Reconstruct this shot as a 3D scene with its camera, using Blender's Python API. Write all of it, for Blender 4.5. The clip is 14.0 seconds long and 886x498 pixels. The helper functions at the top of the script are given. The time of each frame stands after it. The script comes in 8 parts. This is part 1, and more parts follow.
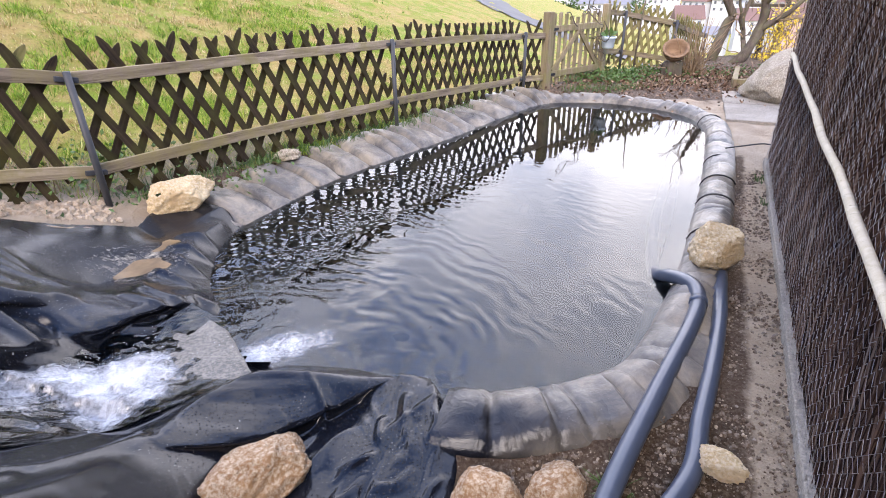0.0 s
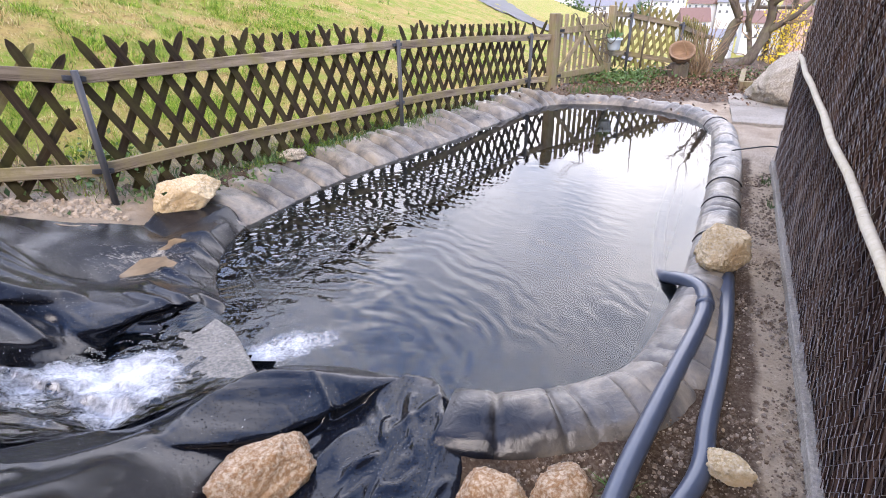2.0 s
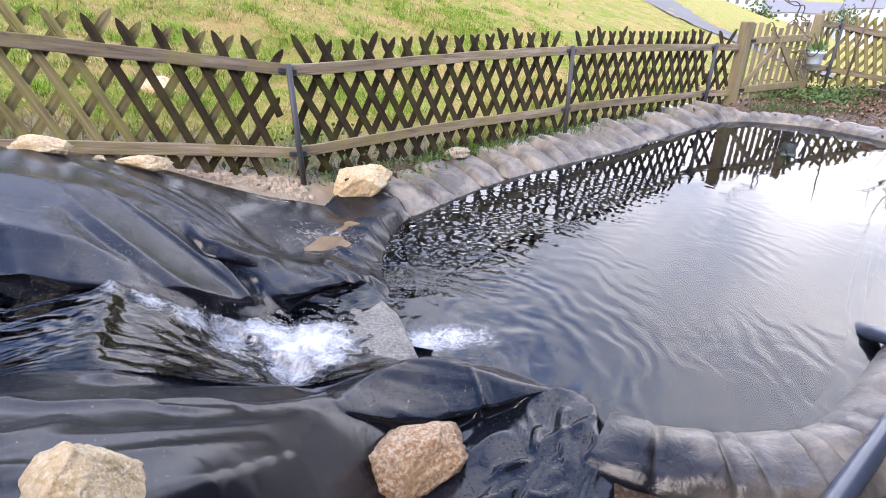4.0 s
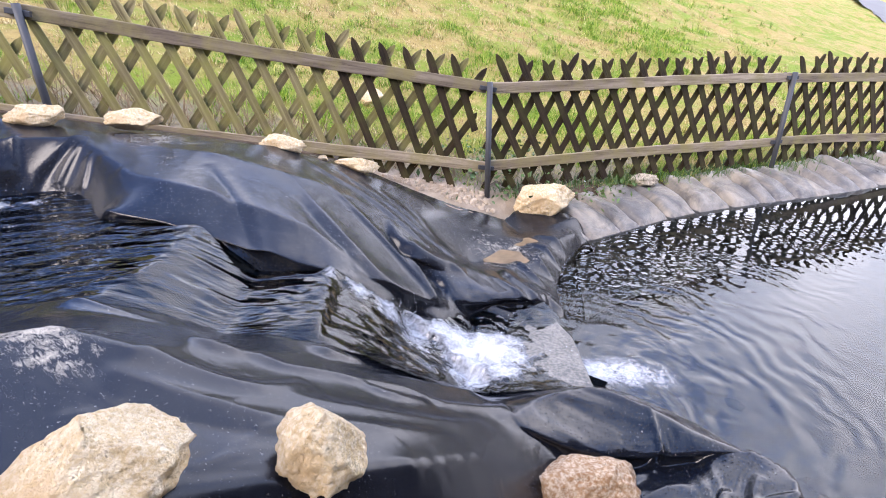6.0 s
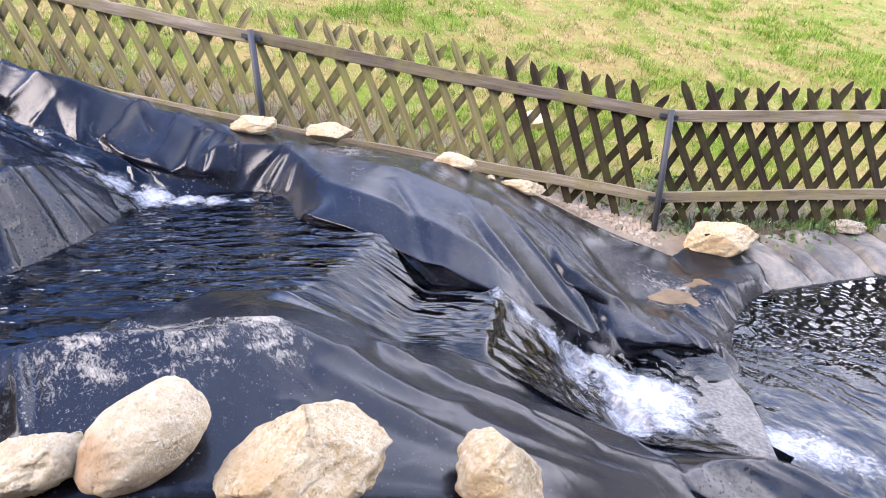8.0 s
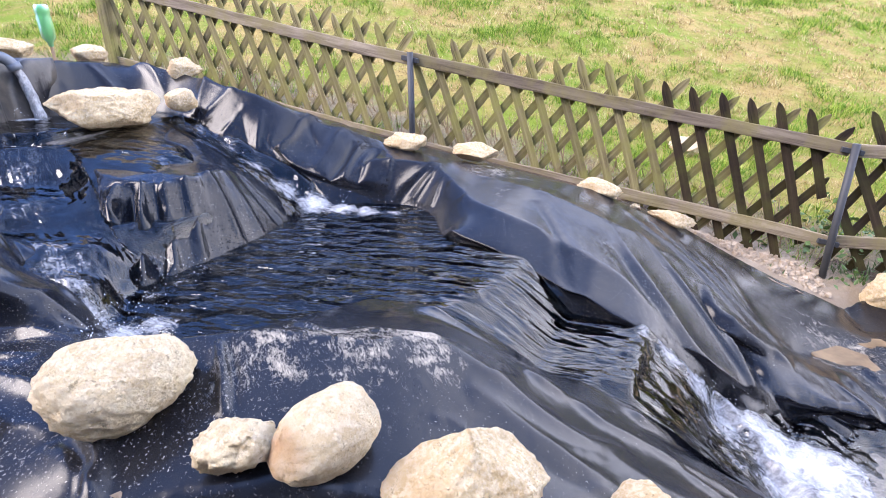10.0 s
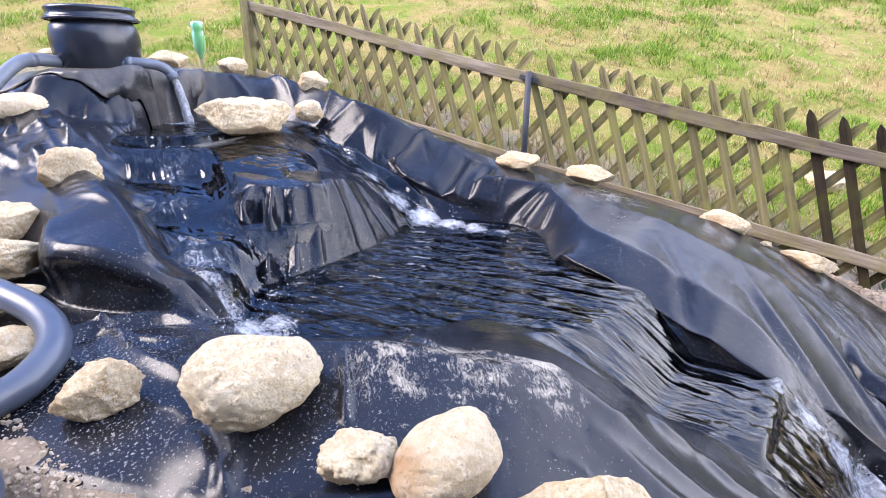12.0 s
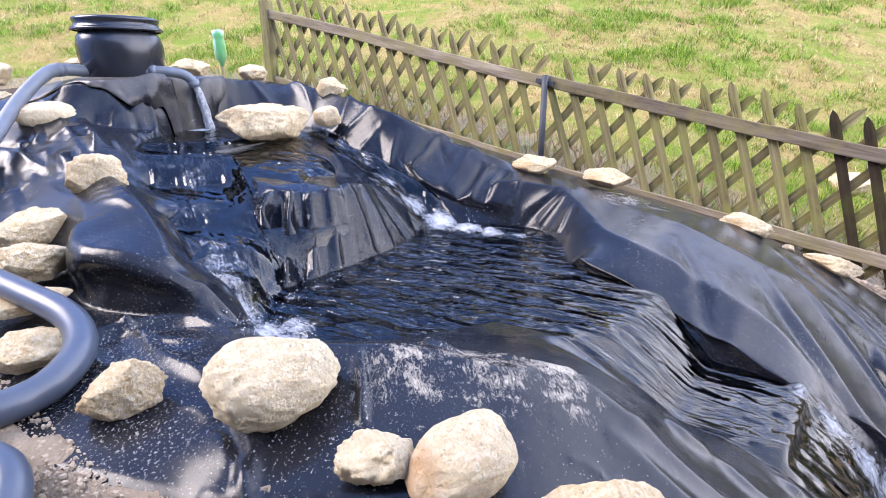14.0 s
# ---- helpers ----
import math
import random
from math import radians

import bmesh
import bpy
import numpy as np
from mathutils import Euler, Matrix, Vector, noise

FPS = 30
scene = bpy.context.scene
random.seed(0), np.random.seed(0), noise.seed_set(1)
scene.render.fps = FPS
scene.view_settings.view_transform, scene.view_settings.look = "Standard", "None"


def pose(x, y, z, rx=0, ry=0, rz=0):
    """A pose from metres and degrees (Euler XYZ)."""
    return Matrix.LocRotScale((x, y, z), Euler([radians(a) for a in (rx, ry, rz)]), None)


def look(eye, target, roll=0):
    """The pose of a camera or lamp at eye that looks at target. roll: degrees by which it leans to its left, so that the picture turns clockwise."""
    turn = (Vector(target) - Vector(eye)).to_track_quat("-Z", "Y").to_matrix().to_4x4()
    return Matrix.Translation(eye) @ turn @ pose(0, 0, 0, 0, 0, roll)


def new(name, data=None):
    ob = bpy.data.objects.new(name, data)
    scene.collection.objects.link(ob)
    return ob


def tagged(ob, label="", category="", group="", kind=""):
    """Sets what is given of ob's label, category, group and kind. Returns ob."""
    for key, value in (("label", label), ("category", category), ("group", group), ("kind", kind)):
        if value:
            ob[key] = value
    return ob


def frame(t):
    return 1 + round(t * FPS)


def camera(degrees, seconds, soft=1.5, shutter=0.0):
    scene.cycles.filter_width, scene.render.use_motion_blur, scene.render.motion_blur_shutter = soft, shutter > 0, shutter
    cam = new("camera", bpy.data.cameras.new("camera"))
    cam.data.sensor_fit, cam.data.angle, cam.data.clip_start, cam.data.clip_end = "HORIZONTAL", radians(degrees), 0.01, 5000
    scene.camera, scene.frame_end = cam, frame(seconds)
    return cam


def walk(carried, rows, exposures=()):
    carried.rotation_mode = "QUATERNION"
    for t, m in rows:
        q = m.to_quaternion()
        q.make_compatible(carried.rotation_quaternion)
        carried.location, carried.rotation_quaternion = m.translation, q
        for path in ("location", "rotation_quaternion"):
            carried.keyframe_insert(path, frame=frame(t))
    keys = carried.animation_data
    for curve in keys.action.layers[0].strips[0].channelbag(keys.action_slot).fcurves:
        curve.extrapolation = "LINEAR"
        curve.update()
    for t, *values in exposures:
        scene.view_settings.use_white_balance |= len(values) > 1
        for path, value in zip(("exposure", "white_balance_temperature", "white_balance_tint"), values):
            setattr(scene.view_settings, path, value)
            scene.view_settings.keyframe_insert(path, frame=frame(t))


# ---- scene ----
cam = camera(80.2, 14.0, 1.0)
PATH = [
    (0, (-0.395, 0.018, 1.465), (-0.443, 1.799, 0.556), -1.1),
    (0.5, (-0.395, 0.022, 1.465), (-0.434, 1.804, 0.558), -1.2),
    (1, (-0.394, 0.022, 1.463), (-0.426, 1.806, 0.558), -1.0),
    (1.5, (-0.393, 0.024, 1.466), (-0.426, 1.807, 0.561), -1.0),
    (2, (-0.406, 0.02, 1.46), (-0.467, 1.803, 0.555), -0.9),
    (2.5, (-0.432, 0.013, 1.46), (-0.566, 1.796, 0.562), -0.9),
    (3, (-0.484, 0.005, 1.476), (-0.75, 1.775, 0.584), -0.9),
    (3.2, (-0.506, 0.0, 1.478), (-0.826, 1.761, 0.585), -0.8),
    (5.3, (-0.646, -0.063, 1.51), (-1.542, 1.501, 0.643), -0.5),
    (5.5, (-0.664, -0.076, 1.508), (-1.609, 1.464, 0.651), -0.6),
    (6, (-0.697, -0.106, 1.514), (-1.761, 1.365, 0.675), -0.7),
    (6.5, (-0.721, -0.122, 1.514), (-1.874, 1.288, 0.689), -0.6),
    (7, (-0.751, -0.137, 1.521), (-2.01, 1.19, 0.714), -0.7),
    (7.5, (-0.778, -0.158, 1.527), (-2.131, 1.085, 0.737), -0.8),
    (8, (-0.807, -0.185, 1.535), (-2.261, 0.953, 0.765), -0.9),
    (8.2, (-0.818, -0.196, 1.532), (-2.303, 0.907, 0.772), -0.9),
    (10.3, (-0.88, -0.295, 1.572), (-2.609, 0.426, 0.873), -0.7),
    (10.5, (-0.889, -0.306, 1.571), (-2.638, 0.378, 0.881), -0.7),
    (11, (-0.906, -0.329, 1.573), (-2.695, 0.258, 0.897), -0.2),
    (11.5, (-0.918, -0.344, 1.576), (-2.732, 0.173, 0.911), 0.2),
    (12, (-0.93, -0.354, 1.576), (-2.761, 0.111, 0.921), 0.6),
    (12.5, (-0.933, -0.355, 1.577), (-2.771, 0.085, 0.924), 0.6),
    (13, (-0.93, -0.355, 1.577), (-2.774, 0.065, 0.924), 0.3),
    (13.5, (-0.924, -0.355, 1.578), (-2.772, 0.055, 0.933), 0.1),
    (14, (-0.92, -0.353, 1.578), (-2.771, 0.05, 0.937), -0.1),
]
walk(cam, [(t, look(eye, target, roll)) for t, eye, target, roll in PATH], [(0.0, 0.57, 6600, 19), (3.0, 0.58, 6550, 19), (8.0, 0.87, 6400, 21), (14.0, 0.87, 6350, 20)])


# ---------------------------------------------------------------- sky, sun, exposure
SUN_AZ, SUN_EL = radians(193), radians(42)
world = bpy.data.worlds.new("sky")
scene.world = world
world.use_nodes = True
wn, wl = world.node_tree.nodes, world.node_tree.links
wn.clear()
w_out = wn.new("ShaderNodeOutputWorld")
w_bg = wn.new("ShaderNodeBackground")
w_sky = wn.new("ShaderNodeTexSky")
w_sky.sky_type, w_sky.sun_disc = "NISHITA", False
w_sky.sun_elevation, w_sky.sun_rotation = SUN_EL, SUN_AZ
w_sky.dust_density = 3.0
w_co = wn.new("ShaderNodeTexCoord")
w_map = wn.new("ShaderNodeMapping")
w_map.inputs["Scale"].default_value = (1.0, 1.0, 2.2)
w_noise = wn.new("ShaderNodeTexNoise")
w_noise.inputs["Scale"].default_value = 3.2
w_noise.inputs["Detail"].default_value = 5
w_noise.inputs["Roughness"].default_value = 0.56
w_noise.inputs["Distortion"].default_value = 0.6
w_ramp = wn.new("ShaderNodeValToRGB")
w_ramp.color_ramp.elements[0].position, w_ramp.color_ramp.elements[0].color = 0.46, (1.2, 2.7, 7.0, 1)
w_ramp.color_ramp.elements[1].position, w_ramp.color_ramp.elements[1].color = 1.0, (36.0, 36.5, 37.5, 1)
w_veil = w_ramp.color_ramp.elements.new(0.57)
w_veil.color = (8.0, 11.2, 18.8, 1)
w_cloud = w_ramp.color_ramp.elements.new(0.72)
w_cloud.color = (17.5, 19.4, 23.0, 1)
w_mix = wn.new("ShaderNodeMixRGB")
w_mix.inputs["Fac"].default_value = 0.85
wl.new(w_co.outputs["Generated"], w_map.inputs["Vector"])
wl.new(w_map.outputs["Vector"], w_noise.inputs["Vector"])
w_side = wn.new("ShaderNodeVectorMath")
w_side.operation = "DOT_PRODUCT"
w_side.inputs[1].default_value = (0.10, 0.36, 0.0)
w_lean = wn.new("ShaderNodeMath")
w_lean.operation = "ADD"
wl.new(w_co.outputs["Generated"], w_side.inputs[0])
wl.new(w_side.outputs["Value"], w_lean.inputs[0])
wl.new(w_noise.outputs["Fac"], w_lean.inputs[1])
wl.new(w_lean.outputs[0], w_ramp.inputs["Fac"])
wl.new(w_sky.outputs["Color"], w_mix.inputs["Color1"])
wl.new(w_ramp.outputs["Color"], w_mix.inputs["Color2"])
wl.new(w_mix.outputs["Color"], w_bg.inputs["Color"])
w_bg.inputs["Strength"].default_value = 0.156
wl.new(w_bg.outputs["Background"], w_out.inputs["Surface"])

sun = new("sun", bpy.data.lights.new("sun", "SUN"))
sun.data.energy, sun.data.angle, sun.data.color = 3.9, radians(40), (1.0, 0.935, 0.825)
sun.matrix_world = look((math.sin(SUN_AZ) * math.cos(SUN_EL) * 30, math.cos(SUN_AZ) * math.cos(SUN_EL) * 30, math.sin(SUN_EL) * 30), (0, 0, 0))
scene.view_settings.exposure = 0.0


# ---------------------------------------------------------------- materials
class Mat:
    """A small writer of node materials."""

    def __init__(self, name, rough=0.6, metal=0.0, spec=0.5):
        self.m = bpy.data.materials.new(name)
        self.m.use_nodes = True
        self.n, self.l = self.m.node_tree.nodes, self.m.node_tree.links
        self.b = self.n["Principled BSDF"]
        self.b.inputs["Roughness"].default_value = rough
        self.b.inputs["Metallic"].default_value = metal
        self.b.inputs["Specular IOR Level"].default_value = spec
        self.co = self.n.new("ShaderNodeTexCoord").outputs["Object"]

    def mapped(self, scale=(1, 1, 1), turn=(0, 0, 0), world=False):
        mp = self.n.new("ShaderNodeMapping")
        mp.inputs["Scale"].default_value = scale
        mp.inputs["Rotation"].default_value = turn
        self.l.new(self.n.new("ShaderNodeNewGeometry").outputs["Position"] if world else self.co, mp.inputs["Vector"])
        return mp.outputs["Vector"]

    def noise(self, scale, detail=4, rough=0.55, vec=None, distort=0.0):
        t = self.n.new("ShaderNodeTexNoise")
        t.inputs["Scale"].default_value, t.inputs["Detail"].default_value = scale, detail
        t.inputs["Roughness"].default_value, t.inputs["Distortion"].default_value = rough, distort
        self.l.new(vec if vec is not None else self.co, t.inputs["Vector"])
        return t.outputs["Fac"]

    def voronoi(self, scale, vec=None, feature="F1"):
        t = self.n.new("ShaderNodeTexVoronoi")
        t.feature = feature
        t.inputs["Scale"].default_value = scale
        self.l.new(vec if vec is not None else self.co, t.inputs["Vector"])
        return t.outputs["Distance"]

    def ramp(self, fac, stops):
        r = self.n.new("ShaderNodeValToRGB")
        e = r.color_ramp.elements
        while len(e) < len(stops):
            e.new(0.5)
        for el, (p, c) in zip(e, stops):
            el.position, el.color = p, (*c, 1) if len(c) == 3 else (c[0], c[0], c[0], 1)
        self.l.new(fac, r.inputs["Fac"])
        return r.outputs["Color"]

    def mix(self, fac, a, b, kind="MIX"):
        x = self.n.new("ShaderNodeMixRGB")
        x.blend_type = kind
        for key, val in (("Fac", fac), ("Color1", a), ("Color2", b)):
            if isinstance(val, (int, float)):
                x.inputs[key].default_value = val
            elif isinstance(val, tuple):
                x.inputs[key].default_value = (*val, 1)
            else:
                self.l.new(val, x.inputs[key])
        return x.outputs["Color"]

    def math(self, op, a, b=0.5):
        x = self.n.new("ShaderNodeMath")
        x.operation = op
        for k, val in ((0, a), (1, b)):
            if isinstance(val, (int, float)):
                x.inputs[k].default_value = val
            else:
                self.l.new(val, x.inputs[k])
        return x.outputs[0]

    def attr(self, name):
        a = self.n.new("ShaderNodeAttribute")
        a.attribute_name = name
        return a.outputs["Fac"]

    def random(self):
        return self.n.new("ShaderNodeObjectInfo").outputs["Random"]

    def island(self):
        return self.n.new("ShaderNodeNewGeometry").outputs["Random Per Island"]

    def color(self, c):
        if isinstance(c, tuple):
            self.b.inputs["Base Color"].default_value = (*c, 1)
        else:
            self.l.new(c, self.b.inputs["Base Color"])
        return self

    def rough(self, r):
        self.l.new(r, self.b.inputs["Roughness"])
        return self

    def bump(self, height, strength=0.5, dist=0.01):
        prev = self.b.inputs["Normal"].links
        x = self.n.new("ShaderNodeBump")
        x.inputs["Strength"].default_value, x.inputs["Distance"].default_value = strength, dist
        self.l.new(height, x.inputs["Height"])
        if prev:
            self.l.new(prev[0].from_socket, x.inputs["Normal"])
        self.l.new(x.outputs["Normal"], self.b.inputs["Normal"])
        return self


def rubber(name, dust, wet=1.0):
    """Pond liner: black rubber; dust is the share of pale dried silt on it, "silt" marks where mud has settled, "wet" where it is soaked."""
    k = Mat(name, 0.3, 0, 0.32)
    soaked = k.attr("wet")
    dry = k.math("SUBTRACT", 1.0, soaked)
    veil = k.ramp(k.noise(3.2, 6, 0.62, distort=0.4), [(0.36 - 0.16 * dust, (0.0,)), (0.62 - 0.16 * dust, (1.0,))])
    fine = k.noise(38, 5, 0.65)
    base = k.mix(fine, (0.0022, 0.0030, 0.0056), (0.0058, 0.0074, 0.0118))
    pale = k.mix(k.ramp(k.noise(2.6, 7, 0.72, None, 0.6), [(0.40, (0.0,)), (0.66, (1.0,))]), (0.115, 0.108, 0.100), (0.31, 0.265, 0.20))
    c = k.mix(k.math("MULTIPLY", k.math("MULTIPLY", veil, dust), dry), base, pale)
    speck = k.ramp(k.math("ADD", k.noise(140, 3, 0.65), k.math("MULTIPLY", k.attr("grit"), 0.09)), [(0.655, (0.0,)), (0.72, (0.7,))])
    c = k.mix(k.math("MULTIPLY", speck, k.math("MAXIMUM", k.attr("grit"), k.ramp(k.noise(1.7, 3), [(0.42, (0.0,)), (0.58, (1.0,))]))), c, (0.33, 0.31, 0.28))
    scale = k.math("ADD", k.math("MULTIPLY", k.noise(1.0, 6, 0.8, k.mapped((48, 110, 60)), 1.2), 0.7), k.math("MULTIPLY", k.noise(14, 3, 0.6, None, 1.0), 0.45))
    mud = k.ramp(k.math("SUBTRACT", k.math("ADD", scale, k.math("MULTIPLY", k.attr("silt"), 0.34)), 0.5), [(0.22, (0.0,)), (0.36, (0.85,))])
    mud = k.math("MULTIPLY", mud, k.ramp(k.attr("silt"), [(0.02, (0.0,)), (0.2, (1.0,))]))
    c = k.mix(mud, c, (0.46, 0.41, 0.33))
    k.color(c)
    matt = k.math("ADD", k.math("MULTIPLY", k.math("MULTIPLY", veil, dry), 0.15 + 0.75 * dust), k.math("MULTIPLY", k.noise(5.5, 3, 0.5), 0.3))
    satin = k.ramp(matt, [(0.05, (0.22,)), (0.8, (0.36,))])
    k.rough(k.mix(k.math("MULTIPLY", soaked, 0.8), k.mix(mud, satin, (0.8, 0.8, 0.8)), (0.13, 0.13, 0.13)))
    k.bump(k.noise(7, 3, 0.5, None, 0.6), 0.22, 0.02)
    k.bump(mud, 0.4, 0.003)
    if dust > 0.5:
        k.bump(k.noise(10, 6, 0.65, None, 0.8), 0.7, 0.014)
    drops = k.ramp(k.voronoi(85), [(0.0, (1.0,)), (0.26, (0.0,))])
    k.bump(k.math("MULTIPLY", drops, k.math("MULTIPLY", soaked, k.ramp(k.noise(4.5, 2), [(0.40, (0.0,)), (0.52, (wet,))]))), 0.8, 0.007)
    return k


M_LINER = rubber("black_liner", 0.022).m
M_RIM = rubber("dusty_liner", 0.9, 0.0).m


def stone(name, lo, hi, stain=None, scale=9.0, relief=1.0):
    k = Mat(name, 0.9 if relief > 0.5 else 0.4, 0, 0.25 if relief > 0.5 else 0.5)
    c = k.mix(k.ramp(k.noise(scale, 7, 0.62), [(0.3, (0.0,)), (0.7, (1.0,))]), lo, hi)
    c = k.mix(k.ramp(k.noise(70, 3, 0.7), [(0.42, (0.0,)), (0.62, (relief,))]), c, k.mix(0.55, c, (0.90, 0.79, 0.60)))
    c = k.mix(k.ramp(k.noise(42, 4, 0.75), [(0.60, (0.0,)), (0.72, (0.8 * relief,))]), c, tuple(v * 0.45 for v in lo))
    if stain:
        c = k.mix(k.ramp(k.noise(4.3, 3, 0.5), [(0.55, (0.0,)), (0.68, (0.75,))]), c, stain)
    k.color(c)
    k.bump(k.noise(16, 9, 0.78), relief, 0.035)
    pit = k.ramp(k.math("ADD", k.voronoi(58), k.math("MULTIPLY", k.noise(30, 3), 0.5)), [(0.25, (0.0,)), (0.55, (1.0,))])
    k.bump(pit, 0.8 * relief, 0.010)
    k.bump(k.noise(120, 4, 0.75), 0.8 * relief, 0.006)
    return k.m


M_LIME = stone("limestone", (0.54, 0.37, 0.18), (0.86, 0.68, 0.41), (0.60, 0.40, 0.20))
M_GRANITE = stone("pale_granite", (0.58, 0.44, 0.25), (0.88, 0.72, 0.46), None, 14)
M_RUST = stone("rusty_granite", (0.58, 0.43, 0.25), (0.86, 0.70, 0.44), (0.56, 0.29, 0.13), 6)
M_REDSTONE = stone("reddish_sandstone", (0.32, 0.175, 0.085), (0.50, 0.30, 0.155), (0.40, 0.245, 0.125))
M_BOULDER = stone("brownish_boulder", (0.24, 0.195, 0.145), (0.42, 0.355, 0.275), (0.30, 0.26, 0.18), 3)
M_SLATE = stone("wet_slab", (0.040, 0.039, 0.037), (0.125, 0.120, 0.108), None, 11, 0.25)


def earth(name, lo, hi, pebble=0.5):
    k = Mat(name, 0.95, 0, 0.2)
    vec = k.mapped(world=True)
    c = k.mix(k.ramp(k.noise(2.3, 6, 0.6, vec), [(0.35, (0.0,)), (0.65, (1.0,))]), lo, hi)
    c = k.mix(k.ramp(k.noise(60, 4, 0.7, vec), [(0.4, (0.0,)), (0.66, (1.0,))]), c, k.mix(0.5, c, (0.5, 0.44, 0.36)))
    c = k.mix(k.ramp(k.voronoi(55, vec), [(0.10, (pebble,)), (0.24, (0.0,))]), c, (0.42, 0.37, 0.31))
    k.color(c)
    k.bump(k.noise(16, 8, 0.72, vec), 0.8, 0.03)
    k.bump(k.voronoi(70, vec), 0.5, 0.006)
    return k.m


def garden_ground():
    """Soil, with sand and leaf mulch where the ground says so."""
    k = Mat("garden_soil", 0.95, 0, 0.2)
    vec = k.mapped(world=True)
    blot = k.ramp(k.noise(3.1, 6, 0.62, vec), [(0.35, (0.0,)), (0.65, (1.0,))])
    soil = k.mix(blot, (0.040, 0.024, 0.015), (0.100, 0.064, 0.039))
    sand = k.mix(blot, (0.27, 0.205, 0.14), (0.42, 0.335, 0.24))
    mulch = k.mix(k.ramp(k.noise(40, 4, 0.7, vec), [(0.4, (0.0,)), (0.6, (1.0,))]), (0.045, 0.032, 0.022), (0.17, 0.12, 0.085))
    edge = k.noise(5.0, 5, 0.65, vec)
    ws = k.ramp(k.math("ADD", k.attr("sand"), k.math("MULTIPLY", edge, 0.5)), [(0.62, (0.0,)), (0.76, (1.0,))])
    c = k.mix(ws, soil, sand)
    c = k.mix(k.ramp(k.math("ADD", k.attr("mulch"), k.math("MULTIPLY", edge, 0.5)), [(0.62, (0.0,)), (0.76, (1.0,))]), c, mulch)
    c = k.mix(k.ramp(k.noise(70, 4, 0.7, vec), [(0.45, (0.0,)), (0.7, (0.7,))]), c, k.mix(0.28, c, (0.5, 0.42, 0.32)))
    c = k.mix(k.ramp(k.voronoi(60, vec), [(0.08, (0.6,)), (0.2, (0.0,))]), c, (0.40, 0.34, 0.27))
    k.color(c)
    k.bump(k.noise(14, 9, 0.75, vec), 1.0, 0.035)
    k.bump(k.voronoi(75, vec), 0.6, 0.006)
    return k.m


M_SOIL = garden_ground()
M_SAND = earth("sandy_gravel", (0.29, 0.215, 0.145), (0.47, 0.37, 0.26), 0.6)
M_CRUMB = earth("crumbled_earth", (0.060, 0.037, 0.024), (0.15, 0.098, 0.062), 0.2)
M_CONC = earth("worn_concrete", (0.19, 0.165, 0.13), (0.33, 0.295, 0.245), 0.4)


def grass_ground():
    k = Mat("meadow_turf", 0.95, 0, 0.15)
    vec = k.mapped(world=True)
    patch = k.ramp(k.noise(1.6, 8, 0.72, vec, 0.5), [(0.42, (0.0,)), (0.60, (1.0,))])
    green = k.mix(k.noise(6, 5, 0.7, vec), (0.105, 0.155, 0.016), (0.275, 0.350, 0.045))
    straw = k.mix(k.noise(9, 5, 0.7, vec), (0.21, 0.135, 0.045), (0.54, 0.41, 0.15))
    c = k.mix(patch, straw, green)
    c = k.mix(k.ramp(k.noise(28, 4, 0.7, vec), [(0.56, (0.0,)), (0.70, (0.7,))]), c, (0.085, 0.075, 0.03))
    bare = k.ramp(k.math("ADD", k.attr("bare"), k.math("MULTIPLY", k.noise(3.5, 6, 0.65, vec), 0.6)), [(0.62, (0.0,)), (0.8, (0.85,))])
    c = k.mix(bare, c, k.mix(k.noise(18, 6, 0.7, vec), (0.13, 0.095, 0.06), (0.42, 0.35, 0.25)))
    k.color(c)
    k.bump(k.noise(14, 8, 0.75, vec), 1.0, 0.06)
    return k.m


M_TURF = grass_ground()


def wood(name, lo, hi, moss=None, length=0):
    k = Mat(name, 0.85, 0, 0.25)
    sc = [26, 26, 26]
    sc[length] = 1.6
    vec = k.mapped(tuple(sc))
    rnd = k.random()
    grain = k.noise(1.0, 6, 0.65, vec, 0.7)
    c = k.mix(k.ramp(grain, [(0.3, (0.0,)), (0.7, (1.0,))]), lo, hi)
    c = k.mix(k.math("MULTIPLY", rnd, 0.45), c, tuple(v * 0.5 for v in lo))
    if moss:
        c = k.mix(k.ramp(k.noise(5.5, 5, 0.65, k.mapped(world=True)), [(0.42, (0.0,)), (0.66, (0.85,))]), c, moss)
    crack = k.ramp(k.noise(1.0, 5, 0.7, k.mapped(tuple(v * 2.4 if v > 2 else v * 0.8 for v in sc)), 1.2), [(0.30, (1.0,)), (0.40, (0.0,))])
    c = k.mix(k.math("MULTIPLY", crack, 0.75), c, tuple(v * 0.35 for v in lo))
    k.color(c)
    k.bump(grain, 0.7, 0.006)
    return k.m


M_RAIL = wood("weathered_rail", (0.075, 0.048, 0.03), (0.50, 0.41, 0.29), (0.24, 0.20, 0.08))
M_SLAT = wood("dark_mossy_slat", (0.016, 0.010, 0.006), (0.085, 0.057, 0.030), (0.062, 0.056, 0.015), 2)
M_SLAT_PALE = wood("greenish_slat", (0.085, 0.062, 0.028), (0.45, 0.38, 0.18), (0.25, 0.235, 0.065), 2)
M_GATE = wood("bleached_gate_wood", (0.17, 0.125, 0.075), (0.40, 0.32, 0.205), (0.20, 0.19, 0.075), 2)
M_BAMBOO = wood("bamboo_cane", (0.50, 0.42, 0.29), (0.66, 0.58, 0.44), None, 0)
